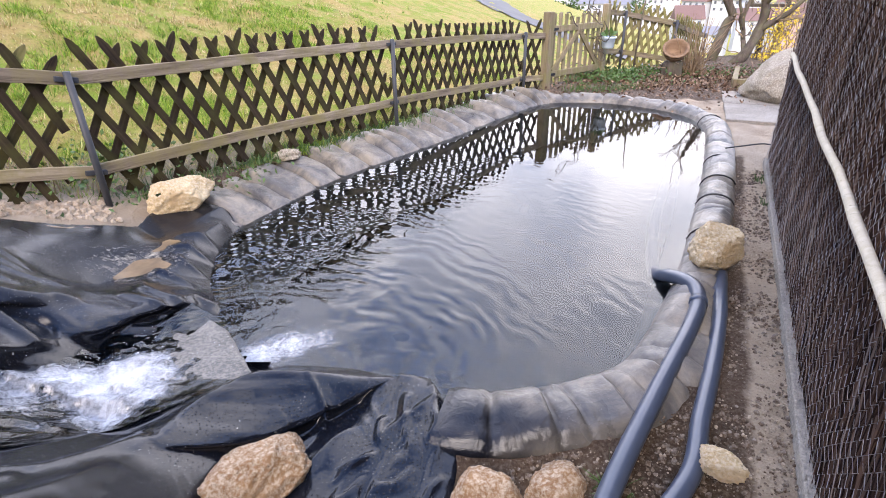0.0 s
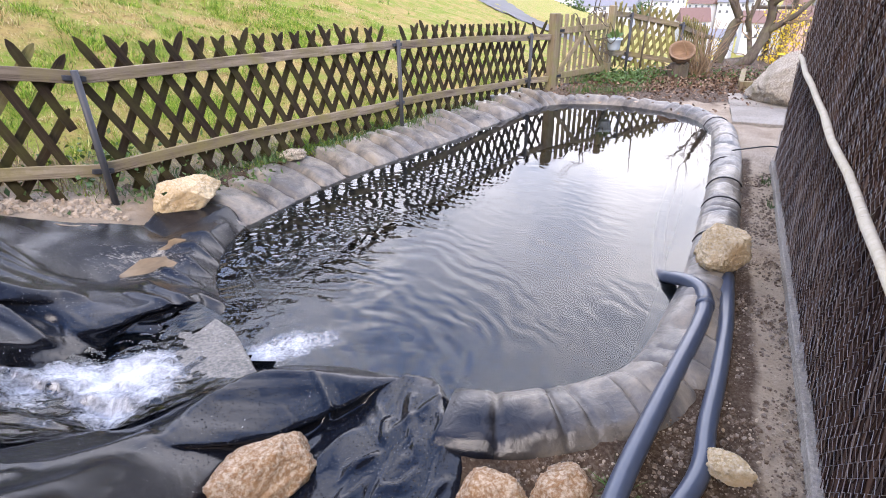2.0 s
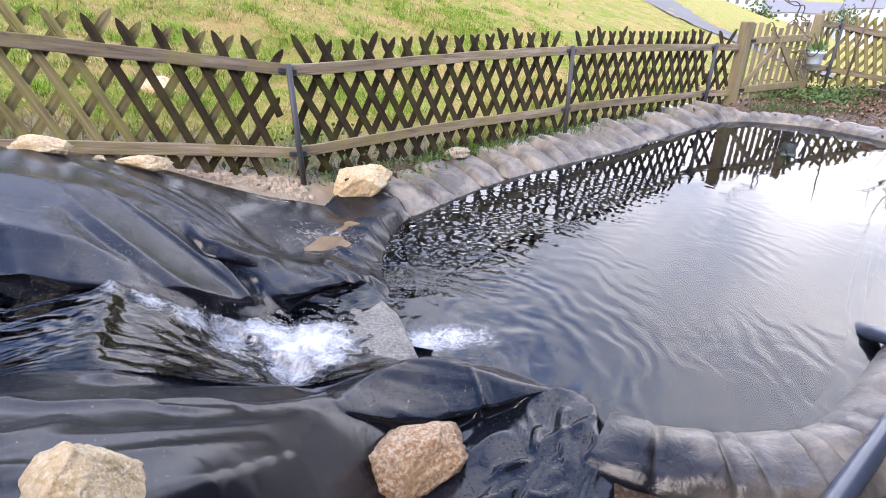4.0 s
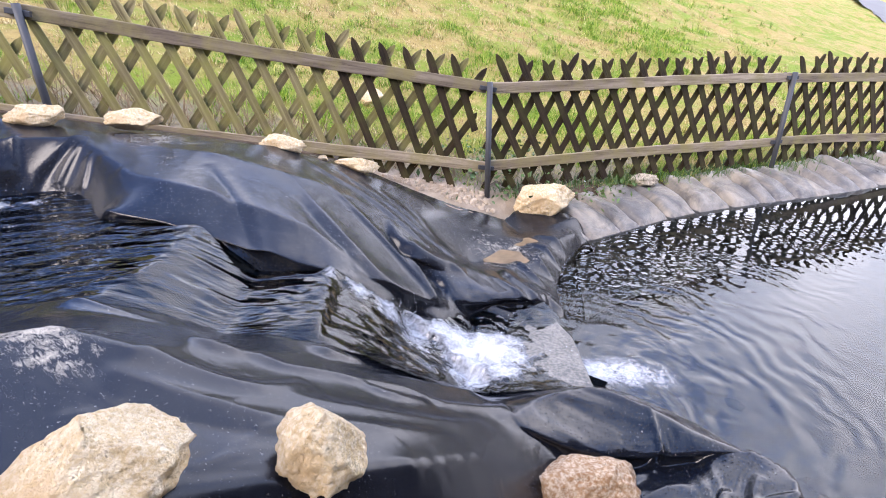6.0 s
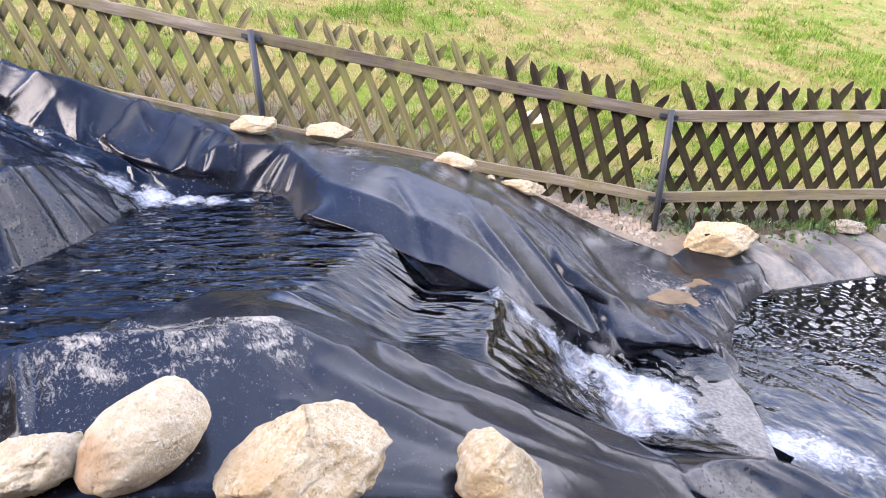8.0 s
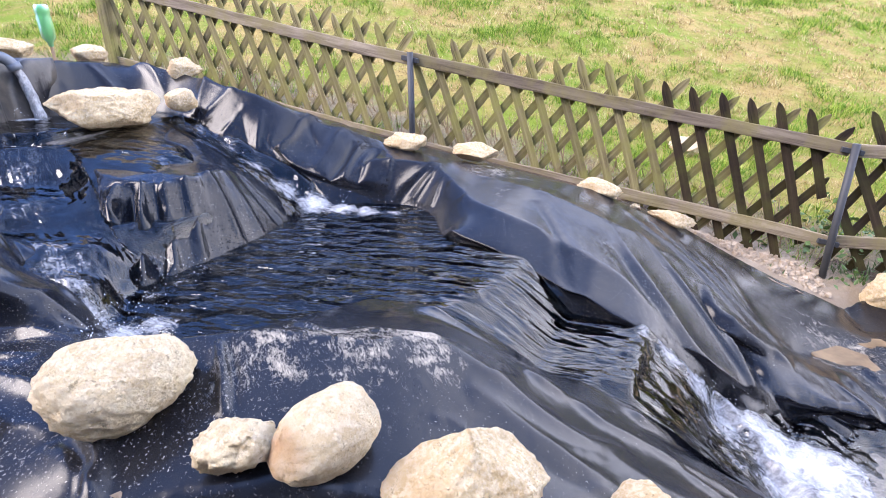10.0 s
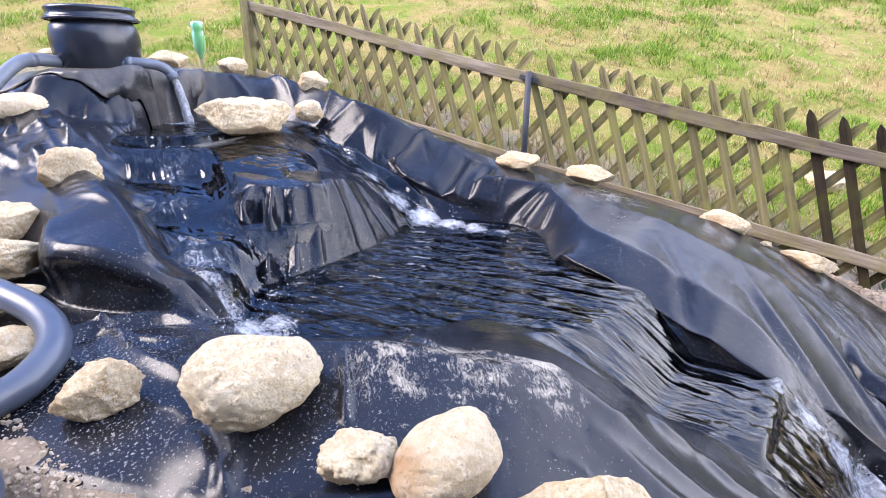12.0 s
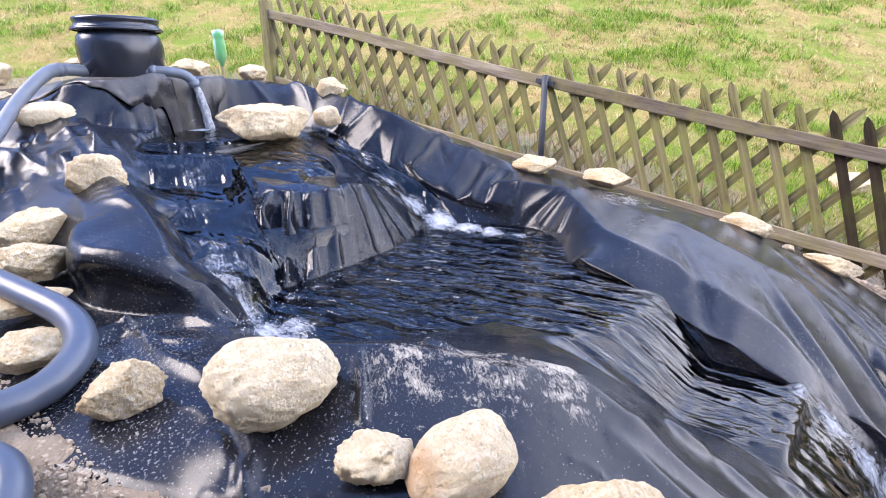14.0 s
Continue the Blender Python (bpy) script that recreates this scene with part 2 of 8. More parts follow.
M_BARK = wood("grey_bark", (0.07, 0.052, 0.04), (0.19, 0.15, 0.12), (0.14, 0.13, 0.07), 2)
M_TWIG = wood("dry_twig", (0.24, 0.16, 0.09), (0.42, 0.31, 0.20), None, 2)
M_WICKER = wood("wicker", (0.19, 0.115, 0.065), (0.31, 0.20, 0.12), None, 0)


def plain(name, c, rough=0.5, metal=0.0, var=0.2, scale=12.0, bump=0.0):
    k = Mat(name, rough, metal)
    k.color(k.mix(k.noise(scale, 5, 0.6), tuple(v * (1 - var) for v in c), tuple(min(1, v * (1 + var)) for v in c)))
    if bump:
        k.bump(k.noise(scale * 6, 4), bump, 0.004)
    return k.m


M_STEEL = plain("galvanised_post", (0.050, 0.052, 0.057), 0.6, 0.2, 0.35, 9)
M_PVC = plain("grey_pvc", (0.050, 0.062, 0.088), 0.30, 0, 0.18, 18)
M_PVC_DUSTY = plain("dusty_pvc", (0.11, 0.125, 0.15), 0.45, 0, 0.25, 14)
M_DRUM = plain("black_plastic", (0.013, 0.015, 0.021), 0.24, 0, 0.2, 8)
M_CORD = plain("black_cord", (0.012, 0.012, 0.013), 0.6)
M_WIRE = plain("galvanised_wire", (0.36, 0.32, 0.28), 0.5, 0.3, 0.4, 9)
M_LABEL = plain("white_label", (0.75, 0.75, 0.73), 0.6, 0, 0.05)
M_ASPHALT = plain("asphalt", (0.105, 0.10, 0.095), 0.9, 0, 0.15, 3, 0.3)
M_WHITE = plain("white_render", (0.58, 0.58, 0.60), 0.85, 0, 0.06, 0.6)
# grey of the two unseen walls added to block sky
M_BLOCKER = plain("blocker_grey", (0.22, 0.225, 0.24), 0.9, 0, 0.2, 3, 0.3)
M_PINK = plain("pinkish_render", (0.60, 0.42, 0.38), 0.85, 0, 0.08, 0.6)
M_ROOF = plain("brown_roof", (0.20, 0.12, 0.10), 0.8, 0, 0.25, 2.5, 0.3)
M_ROOFG = plain("grey_roof", (0.22, 0.22, 0.24), 0.8, 0, 0.2, 2.5, 0.3)
M_PANE = plain("dark_pane", (0.13, 0.14, 0.16), 0.3)
M_POT = plain("pale_blue_pot", (0.50, 0.57, 0.60), 0.5, 0, 0.08)
M_LEAF = plain("green_leaf", (0.06, 0.115, 0.022), 0.6, 0, 0.5, 30)
M_DEAD = plain("brown_leaf", (0.16, 0.10, 0.06), 0.8, 0, 0.5, 40)
k = Mat("leaf_litter", 0.85, 0, 0.2)
k.color(k.ramp(k.island(), [(0.0, (0.035, 0.022, 0.014)), (0.45, (0.13, 0.075, 0.045)), (0.8, (0.27, 0.17, 0.11)), (1.0, (0.42, 0.31, 0.22))]))
M_LITTER = k.m
M_YELLOW = plain("yellow_blossom", (0.80, 0.58, 0.03), 0.6, 0, 0.2, 30)


def water(name, tint, ripple, strength, streams=False, ior=1.45, rough=0.03):
    """Clear dark water: what lies below shows through tinted, the surface mirrors by Fresnel. streams: "along" and "across" tell how it runs."""
    k = Mat(name, 0.5)
    vec = k.mapped(world=True)
    bump_h = ripple(k, vec)
    if streams:
        lane = k.n.new("ShaderNodeCombineXYZ")
        k.l.new(k.math("MULTIPLY", k.attr("along"), 0.16), lane.inputs[0])
        k.l.new(k.attr("across"), lane.inputs[1])
        vflow = lane.outputs[0]
        lines = k.math("ADD", k.math("MULTIPLY", k.noise(30, 1, 0.5, vflow, 0.3), 0.5), k.math("MULTIPLY", k.noise(13, 1, 0.5, vflow, 0.4), 1.4))
        bump_h = k.math("ADD", k.math("MULTIPLY", bump_h, k.math("SUBTRACT", 1.0, k.attr("rush"))), k.math("MULTIPLY", k.math("MULTIPLY", lines, k.attr("rush")), 0.26))
    else:
        vflow = vec
    bump = k.n.new("ShaderNodeBump")
    bump.inputs["Strength"].default_value, bump.inputs["Distance"].default_value = strength, 0.03
    k.l.new(bump_h, bump.inputs["Height"])
    gloss = k.n.new("ShaderNodeBsdfGlossy")
    gloss.inputs["Roughness"].default_value = rough
    deep = k.n.new("ShaderNodeBsdfTransparent")
    deep.inputs["Color"].default_value = (*tint, 1)
    fres = k.n.new("ShaderNodeFresnel")
    fres.inputs["IOR"].default_value = ior
    k.l.new(bump.outputs["Normal"], gloss.inputs["Normal"])
    k.l.new(bump.outputs["Normal"], fres.inputs["Normal"])
    mix = k.n.new("ShaderNodeMixShader")
    k.l.new(fres.outputs["Fac"], mix.inputs["Fac"])
    k.l.new(deep.outputs["BSDF"], mix.inputs[1])
    k.l.new(gloss.outputs["BSDF"], mix.inputs[2])
    top = mix.outputs["Shader"]
    streak = k.noise(46 if streams else 34, 5, 0.7, vflow, 0.9)
    clot = k.noise(30, 4, 0.65, vec, 0.8)
    froth = k.noise(90, 3, 0.7, vec, 0.4)
    pick = k.math("ADD", k.math("ADD", k.math("MULTIPLY", streak, 0.42), k.math("MULTIPLY", clot, 0.40)), k.math("MULTIPLY", froth, 0.28))
    lim = k.math("SUBTRACT", k.math("ADD", pick, k.attr("foam")), 0.86)
    fac = k.ramp(k.math("MULTIPLY", lim, 2.3), [(0.0, (0.0,)), (0.30, (0.26,)), (0.7, (0.62,)), (1.0, (0.84,))])
    k.color((0.74, 0.77, 0.82))
    k.b.inputs["Roughness"].default_value = 0.55
    k.bump(k.noise(48, 5, 0.65), 1.0, 0.022)
    mix2 = k.n.new("ShaderNodeMixShader")
    k.l.new(fac, mix2.inputs["Fac"])
    k.l.new(top, mix2.inputs[1])
    k.l.new(k.b.outputs["BSDF"], mix2.inputs[2])
    top = mix2.outputs["Shader"]
    out = [n for n in k.n if n.type == "OUTPUT_MATERIAL"][0]
    k.l.new(top, out.inputs["Surface"])
    return k.m


INFLOW = (-1.05, 1.95)


def pond_ripple(k, vec):
    """Fine wind ripples, and rings that spread and die out from the inflow."""
    sub = k.n.new("ShaderNodeVectorMath")
    sub.operation = "SUBTRACT"
    sub.inputs[1].default_value = (*INFLOW, 0)
    k.l.new(vec, sub.inputs[0])
    ln = k.n.new("ShaderNodeVectorMath")
    ln.operation = "LENGTH"
    warp = k.n.new("ShaderNodeVectorMath")
    warp.operation = "ADD"
    nz = k.n.new("ShaderNodeTexNoise")
    nz.inputs["Scale"].default_value = 2.2
    k.l.new(vec, nz.inputs["Vector"])
    scale = k.n.new("ShaderNodeVectorMath")
    scale.operation = "SCALE"
    scale.inputs["Scale"].default_value = 0.5
    k.l.new(nz.outputs["Color"], scale.inputs[0])
    k.l.new(sub.outputs[0], warp.inputs[0])
    k.l.new(scale.outputs[0], warp.inputs[1])
    k.l.new(warp.outputs[0], ln.inputs[0])
    r = ln.outputs["Value"]
    rings = k.math("SINE", k.math("MULTIPLY", r, 62.0))
    near = k.ramp(k.math("DIVIDE", r, 3.5), [(0.0, (1.0,)), (0.35, (0.35,)), (1.0, (0.0,))])
    chop = k.ramp(k.math("DIVIDE", r, 6.0), [(0.0, (1.0,)), (0.12, (0.36,)), (0.30, (0.13,)), (0.6, (0.050,)), (1.0, (0.028,))])
    a = k.math("MULTIPLY", k.math("MULTIPLY", rings, near), 0.12)
    b = k.math("MULTIPLY", k.noise(6.5, 1, 0.4, vec, 0.5), chop)
    c = k.math("MULTIPLY", k.noise(24, 1, 0.5, vec), k.ramp(k.math("DIVIDE", r, 1.6), [(0.0, (0.30,)), (0.5, (0.12,)), (1.0, (0.0,))]))
    return k.math("ADD", k.math("ADD", a, b), c)


def pool_ripple(k, vec):
    """Short waves with long crests across the pool."""
    turn = k.n.new("ShaderNodeVectorRotate")
    turn.rotation_type = "Z_AXIS"
    turn.inputs["Angle"].default_value = radians(-52)
    k.l.new(vec, turn.inputs["Vector"])
    long = k.n.new("ShaderNodeMapping")
    long.inputs["Scale"].default_value = (1.0, 2.7, 1.0)
    k.l.new(turn.outputs[0], long.inputs["Vector"])
    v2 = long.outputs[0]
    return k.math("ADD", k.noise(5.0, 1.0, 0.4, v2, 0.35), k.math("MULTIPLY", k.noise(12, 1, 0.5, v2, 0.3), 0.22))


M_POND = water("pond_water", (0.46, 0.52, 0.54), pond_ripple, 0.5, False, 1.56)
M_POOL = water("running_water", (0.36, 0.36, 0.34), pool_ripple, 1.45, True, 1.50, 0.03)


# ---------------------------------------------------------------- mesh helpers
def mesh_object(name, verts, faces, mat, parent=None, smooth=True):
    me = bpy.data.meshes.new(name)
    me.from_pydata([tuple(v) for v in verts], [], [tuple(f) for f in faces])
    me.materials.append(mat)
    if smooth:
        me.polygons.foreach_set("use_smooth", [True] * len(me.polygons))
    ob = new(name, me)
    if parent:
        ob.parent = parent
    return ob


def part(name, bm, mat, parent=None, label="", smooth=False):
    me = bpy.data.meshes.new(name)
    bm.normal_update()
    bm.to_mesh(me)
    bm.free()
    me.materials.append(mat)
    if smooth:
        me.polygons.foreach_set("use_smooth", [True] * len(me.polygons))
    ob = new(name, me)
    if parent:
        ob.parent = parent
    return tagged(ob, label)


def thing(name, label, category, group="", kind="", at=(0, 0, 0)):
    ob = new(name)
    ob.location = at
    ob.empty_display_size = 0.1
    return tagged(ob, label, category, group, kind)


def box(bm, m, sx, sy, sz, bevel=0.0):
    """A box of that size about the pose m, with rounded edges."""
    got = bmesh.ops.create_cube(bm, size=1.0, matrix=m @ Matrix.Diagonal((sx, sy, sz, 1)))
    if bevel:
        edges = list({e for v in got["verts"] for e in v.link_edges})
        bmesh.ops.bevel(bm, geom=edges, offset=bevel, segments=2, affect="EDGES", profile=0.6)
    return bm


def catmull(pts, steps=8):
    p = [Vector(q) for q in pts]
    p = [2 * p[0] - p[1]] + p + [2 * p[-1] - p[-2]]
    out = []
    for i in range(1, len(p) - 2):
        for s in range(steps):
            u = s / steps
            out.append(0.5 * (2 * p[i] + (p[i + 1] - p[i - 1]) * u + (2 * p[i - 1] - 5 * p[i] + 4 * p[i + 1] - p[i + 2]) * u * u
                              + (3 * p[i] - p[i - 1] - 3 * p[i + 1] + p[i + 2]) * u ** 3))
    return out + [p[-2]]


def tube(bm, pts, radius, sides=12, caps=True):
    """A round tube along pts; radius is a number or one per point."""
    pts = [Vector(p) for p in pts]
    rad = radius if isinstance(radius, (list, tuple)) else [radius] * len(pts)
    rings, side = [], None
    for i, p in enumerate(pts):
        d = (pts[min(i + 1, len(pts) - 1)] - pts[max(i - 1, 0)]).normalized()
        if side is None:
            side = d.orthogonal().normalized()
        side = (side - d * side.dot(d)).normalized()
        up = d.cross(side)
        rings.append([bm.verts.new(p + rad[i] * (math.cos(a) * side + math.sin(a) * up)) for a in (2 * math.pi * k / sides for k in range(sides))])
    for r0, r1 in zip(rings, rings[1:]):
        for k in range(sides):
            bm.faces.new((r0[k], r0[(k + 1) % sides], r1[(k + 1) % sides], r1[k]))
    if caps:
        bm.faces.new(rings[0][::-1])
        bm.faces.new(rings[-1])
    return bm


def lathe(bm, profile, m=Matrix.Identity(4), sides=40):
    """A body turned from (radius, height) pairs."""
    rings = [[bm.verts.new(m @ Vector((r * math.cos(a), r * math.sin(a), z))) for a in (2 * math.pi * k / sides for k in range(sides))] for r, z in profile]
    for r0, r1 in zip(rings, rings[1:]):
        for k in range(sides):
            bm.faces.new((r0[k], r0[(k + 1) % sides], r1[(k + 1) % sides], r1[k]))
    return bm


# ---------------------------------------------------------------- the lie of the land
def inside(px, py, poly):
    """Which of the points lie inside the polygon."""
    px, py = np.asarray(px), np.asarray(py)
    hit = np.zeros(px.shape, bool)
    for (x0, y0), (x1, y1) in zip(poly, poly[1:] + poly[:1]):
        cross = ((y0 > py) != (y1 > py)) & (px < (x1 - x0) * (py - y0) / (y1 - y0 + 1e-12) + x0)
        hit ^= cross
    return hit


def smooth_loop(pts, steps=8):
    """A closed smooth outline through pts."""
    n, out = len(pts), []
    for i in range(n):
        a, b, c, d = (np.array(pts[(i + k) % n], float) for k in (-1, 0, 1, 2))
        for s in range(steps):
            u = s / steps
            out.append(tuple(0.5 * (2 * b + (c - a) * u + (2 * a - 5 * b + 4 * c - d) * u * u + (3 * b - a - 3 * c + d) * u ** 3)))
    return out


class Drape:
    """A sheet stretched over ridge and valley lines, like cloth over a frame: the rest between them hangs evenly."""

    def __init__(self, x0, x1, y0, y1, step):
        self.x0, self.y0, self.step = x0, y0, step
        self.nx, self.ny = int(round((x1 - x0) / step)) + 1, int(round((y1 - y0) / step)) + 1
        self.lines, self.areas = [], []

    def line(self, *pts):
        self.lines.append([np.array(p, float) for p in pts])

    def area(self, poly, level):
        self.areas.append((poly, level))

    def hang(self, rounds=220, levels=4, blur=1):
        z = None
        for lev in range(levels - 1, -1, -1):
            st = self.step * 2 ** lev
            nx, ny = (self.nx - 1) // 2 ** lev + 1, (self.ny - 1) // 2 ** lev + 1
            X, Y = np.meshgrid(self.x0 + st * np.arange(nx), self.y0 + st * np.arange(ny), indexing="ij")
            total, count = np.zeros((nx, ny)), np.zeros((nx, ny))
            for pts in self.lines:
                for a, b in zip(pts, pts[1:]):
                    n = max(2, int(np.hypot(*(b - a)[:2]) / st * 2) + 1)
                    for p in a + (b - a) * np.linspace(0, 1, n)[:, None]:
                        i, j = int(round((p[0] - self.x0) / st)), int(round((p[1] - self.y0) / st))
                        if 0 <= i < nx and 0 <= j < ny:
                            total[i, j] += p[2]
                            count[i, j] += 1
            for poly, level in self.areas:
                m = inside(X, Y, poly)
                total[m], count[m] = level, 1
            fixed = count > 0
            val = np.where(fixed, total / np.maximum(count, 1), 0)
            if z is None:
                z = np.full((nx, ny), val[fixed].mean())
            else:
                z = np.repeat(np.repeat(z, 2, 0), 2, 1)
                z = np.pad(z, ((0, max(0, nx - z.shape[0])), (0, max(0, ny - z.shape[1]))), mode="edge")[:nx, :ny]
            z[fixed] = val[fixed]
            for _ in range(rounds * (4 if lev == levels - 1 else 1)):
                e = np.pad(z, 1, mode="edge")
                z = 0.25 * (e[2:, 1:-1] + e[:-2, 1:-1] + e[1:-1, 2:] + e[1:-1, :-2])
                z[fixed] = val[fixed]
        for _ in range(blur):
            e = np.pad(z, 1, mode="edge")
            z = 0.25 * z + 0.125 * (e[2:, 1:-1] + e[:-2, 1:-1] + e[1:-1, 2:] + e[1:-1, :-2]) + 0.0625 * (e[2:, 2:] + e[:-2, 2:] + e[2:, :-2] + e[:-2, :-2])
        self.X, self.Y, self.z = X, Y, z
        return self

    def __call__(self, x, y):
        i = np.clip((np.asarray(x, float) - self.x0) / self.step, 0, self.nx - 1.001)
        j = np.clip((np.asarray(y, float) - self.y0) / self.step, 0, self.ny - 1.001)
        a, b = i.astype(int), j.astype(int)
        u, v = i - a, j - b
        z = self.z
        return (z[a, b] * (1 - u) + z[a + 1, b] * u) * (1 - v) + (z[a, b + 1] * (1 - u) + z[a + 1, b + 1] * u) * v


def grid_object(name, X, Y, Z, keep, mat, parent=None):
    """The kept cells of a grid as one smooth mesh."""
    nx, ny = X.shape
    idx = np.arange(nx * ny).reshape(nx, ny)
    ok = keep[:-1, :-1] & keep[1:, :-1] & keep[1:, 1:] & keep[:-1, 1:]
    quads = np.stack([idx[:-1, :-1], idx[1:, :-1], idx[1:, 1:], idx[:-1, 1:]], -1)[ok]
    used, inv = np.unique(quads, return_inverse=True)
    verts = np.stack([X.ravel(), Y.ravel(), Z.ravel()], -1)[used]
    quads = inv.reshape(quads.shape)
    me = bpy.data.meshes.new(name)
    me.vertices.add(len(verts))
    me.vertices.foreach_set("co", verts.ravel())
    me.loops.add(quads.size)
    me.loops.foreach_set("vertex_index", quads.ravel().astype(np.int32))
    me.polygons.add(len(quads))
    me.polygons.foreach_set("loop_start", np.arange(0, quads.size, 4, dtype=np.int32))
    me.polygons.foreach_set("use_smooth", np.ones(len(quads), bool))
    me.update(calc_edges=True)
    me.validate()
    me.materials.append(mat)
    ob = new(name, me)
    if parent:
        ob.parent = parent
    return ob, used


def field(X, Y, scale, seed=0.0, octaves=3):
    """Smooth noise over a grid, about -1 to 1, from a few hundred random waves."""
    rng = np.random.default_rng(int(seed * 1000) + 7)
    out, amp = np.zeros_like(X), 1.0
    for o in range(octaves):
        for _ in range(14):
            a, ph = rng.uniform(0, 2 * math.pi), rng.uniform(0, 2 * math.pi)
            k = 2 * math.pi / scale * 2 ** o * rng.uniform(0.6, 1.4)
            out += amp / 5.0 * np.sin(k * (math.cos(a) * X + math.sin(a) * Y) + ph)
        amp *= 0.5
    return out


POND = smooth_loop([(1.14, 7.12), (1.75, 6.95), (2.26, 6.38), (2.28, 5.75), (2.0, 5.0), (1.53, 3.97), (1.16, 3.23), (0.89, 2.69), (0.66, 2.3), (0.34, 1.84),
                    (0.04, 1.67), (-0.32, 1.63), (-0.7, 1.76), (-1.15, 1.86), (-1.46, 2.04), (-1.74, 2.51), (-1.88, 3.05), (-1.67, 3.61), (-1.37, 4.2),
                    (-0.94, 4.78), (-0.42, 5.45), (0.22, 6.38), (0.72, 7.0)])


def grown(poly, d):
    """The outline moved outwards by d."""
    p = np.array(poly)
    t = np.roll(p, -1, 0) - np.roll(p, 1, 0)
    n = np.stack([t[:, 1], -t[:, 0]], -1) / np.linalg.norm(t, axis=1)[:, None]
    if np.mean(np.sum(n * (p - p.mean(0)), 1)) < 0:
        n = -n
    return [tuple(q) for q in p + d * n]


P_END, P_0, P_1, P_2, P_3, P_GATE = (-6.24, -0.78), (-4.33, 1.094), (-2.644, 3.141), (-1.02, 5.436), (0.52, 7.50), (0.90, 7.84)


def cascade_lines(d):
    """The banks of the cascade, from the fence over the channel to the near side."""
    d.line((*P_END, 1.42), (-5.3, 0.15, 1.2), (-4.36, 1.13, 0.95), (-3.55, 2.12, 0.68), (-3.1, 2.68, 0.40), (*P_1, 0.24))
    d.line((-6.2, -1.5, 1.54), (-5.5, -0.75, 1.50), (-5.05, -0.3, 1.43), (-4.6, -0.03, 1.35), (-4.3, 0.45, 1.13), (-4.05, 0.85, 1.0))
    d.line((-4.05, 0.85, 1.0), (-3.5, 1.2, 0.92), (-3.19, 1.74, 0.795), (-3.0, 2.1, 0.62), (-2.7, 2.5, 0.36), (-2.5, 2.75, 0.22))
    d.line((-3.86, 0.58, 0.98), (-3.62, 0.93, 0.95), (-3.1, 0.90, 0.865), (-2.92, 0.96, 0.85), (-2.74, 1.05, 0.825), (-2.55, 1.13, 0.76), (-2.38, 1.22, 0.68), (-2.20, 1.33, 0.56))
    d.line((-3.40, 1.12, 0.915), (-3.05, 1.28, 0.885), (-2.83, 1.46, 0.80), (-2.70, 1.60, 0.72))
    d.line((-2.98, 0.76, 0.80), (-2.78, 0.86, 0.77), (-2.36, 1.03, 0.665), (-2.15, 1.19, 0.56), (-1.97, 1.57, 0.26), (-1.95, 1.82, 0.22), (-1.84, 2.02, 0.20), (-1.70, 2.22, 0.11), (-1.6, 2.25, 0.02))
    d.line((-2.6, 1.7, 0.63), (-2.35, 2.0, 0.36), (-2.2, 2.27, 0.12), (-2.1, 2.6, 0.08))
    # pool floors, lips and chutes
    d.area(smooth_loop([(-3.68, 0.3), (-3.52, 0.72), (-3.05, 0.58), (-2.55, 0.68), (-2.36, 0.48), (-2.55, 0.3), (-2.75, 0.05), (-2.75, -0.15), (-2.65, -0.38), (-2.72, -0.6), (-2.98, -0.4), (-3.25, -0.14), (-3.46, 0.06)], 4), 0.60)
    d.area([(-2.38, 0.92), (-2.2, 1.08), (-1.97, 0.85), (-2.10, 0.66)], 0.52)
    d.line((-2.43, -0.28, 0.755), (-2.43, -0.11, 0.76), (-2.49, 0.17, 0.76), (-2.32, 0.35, 0.76), (-2.14, 0.46, 0.68), (-2.06, 0.57, 0.62), (-1.96, 0.71, 0.58), (-1.80, 0.80, 0.535), (-1.73, 0.98, 0.365), (-1.57, 1.19, 0.17))
    d.line((-2.56, 0.82, 0.70), (-2.43, 0.68, 0.705), (-2.35, 0.53, 0.70), (-2.30, 0.42, 0.715))
    d.line((-2.16, 1.10, 0.53), (-1.93, 0.86, 0.53))
    d.line((-2.0, 1.45, 0.18), (-1.72, 1.1, 0.26))
    d.line((-1.86, 1.75, 0.03), (-1.62, 1.30, 0.06))
    d.line((-1.58, 2.1, -0.06), (-1.26, 1.64, -0.02))
    # near bank
    d.line((-2.2, -0.62, 0.92), (-2.1, -0.35, 0.945), (-2.06, -0.2, 0.945), (-1.93, 0.0, 0.93), (-1.95, 0.18, 0.905), (-1.82, 0.28, 0.84), (-1.86, 0.48, 0.71), (-1.80, 0.72, 0.56), (-1.72, 0.93, 0.40), (-1.52, 1.2, 0.24))
    d.line((-1.75, -0.62, 0.85), (-1.68, -0.25, 0.86), (-1.55, 0.0, 0.80), (-1.42, 0.3, 0.68), (-1.3, 0.6, 0.53), (-1.26, 0.85, 0.36), (-1.36, 1.1, 0.24), (-1.33, 1.32, 0.185), (-1.25, 1.52, 0.14), (-1.18, 1.62, 0.115), (-1.02, 1.66, 0.085), (-0.85, 1.69, 0.05), (-0.68, 1.745, 0.02))
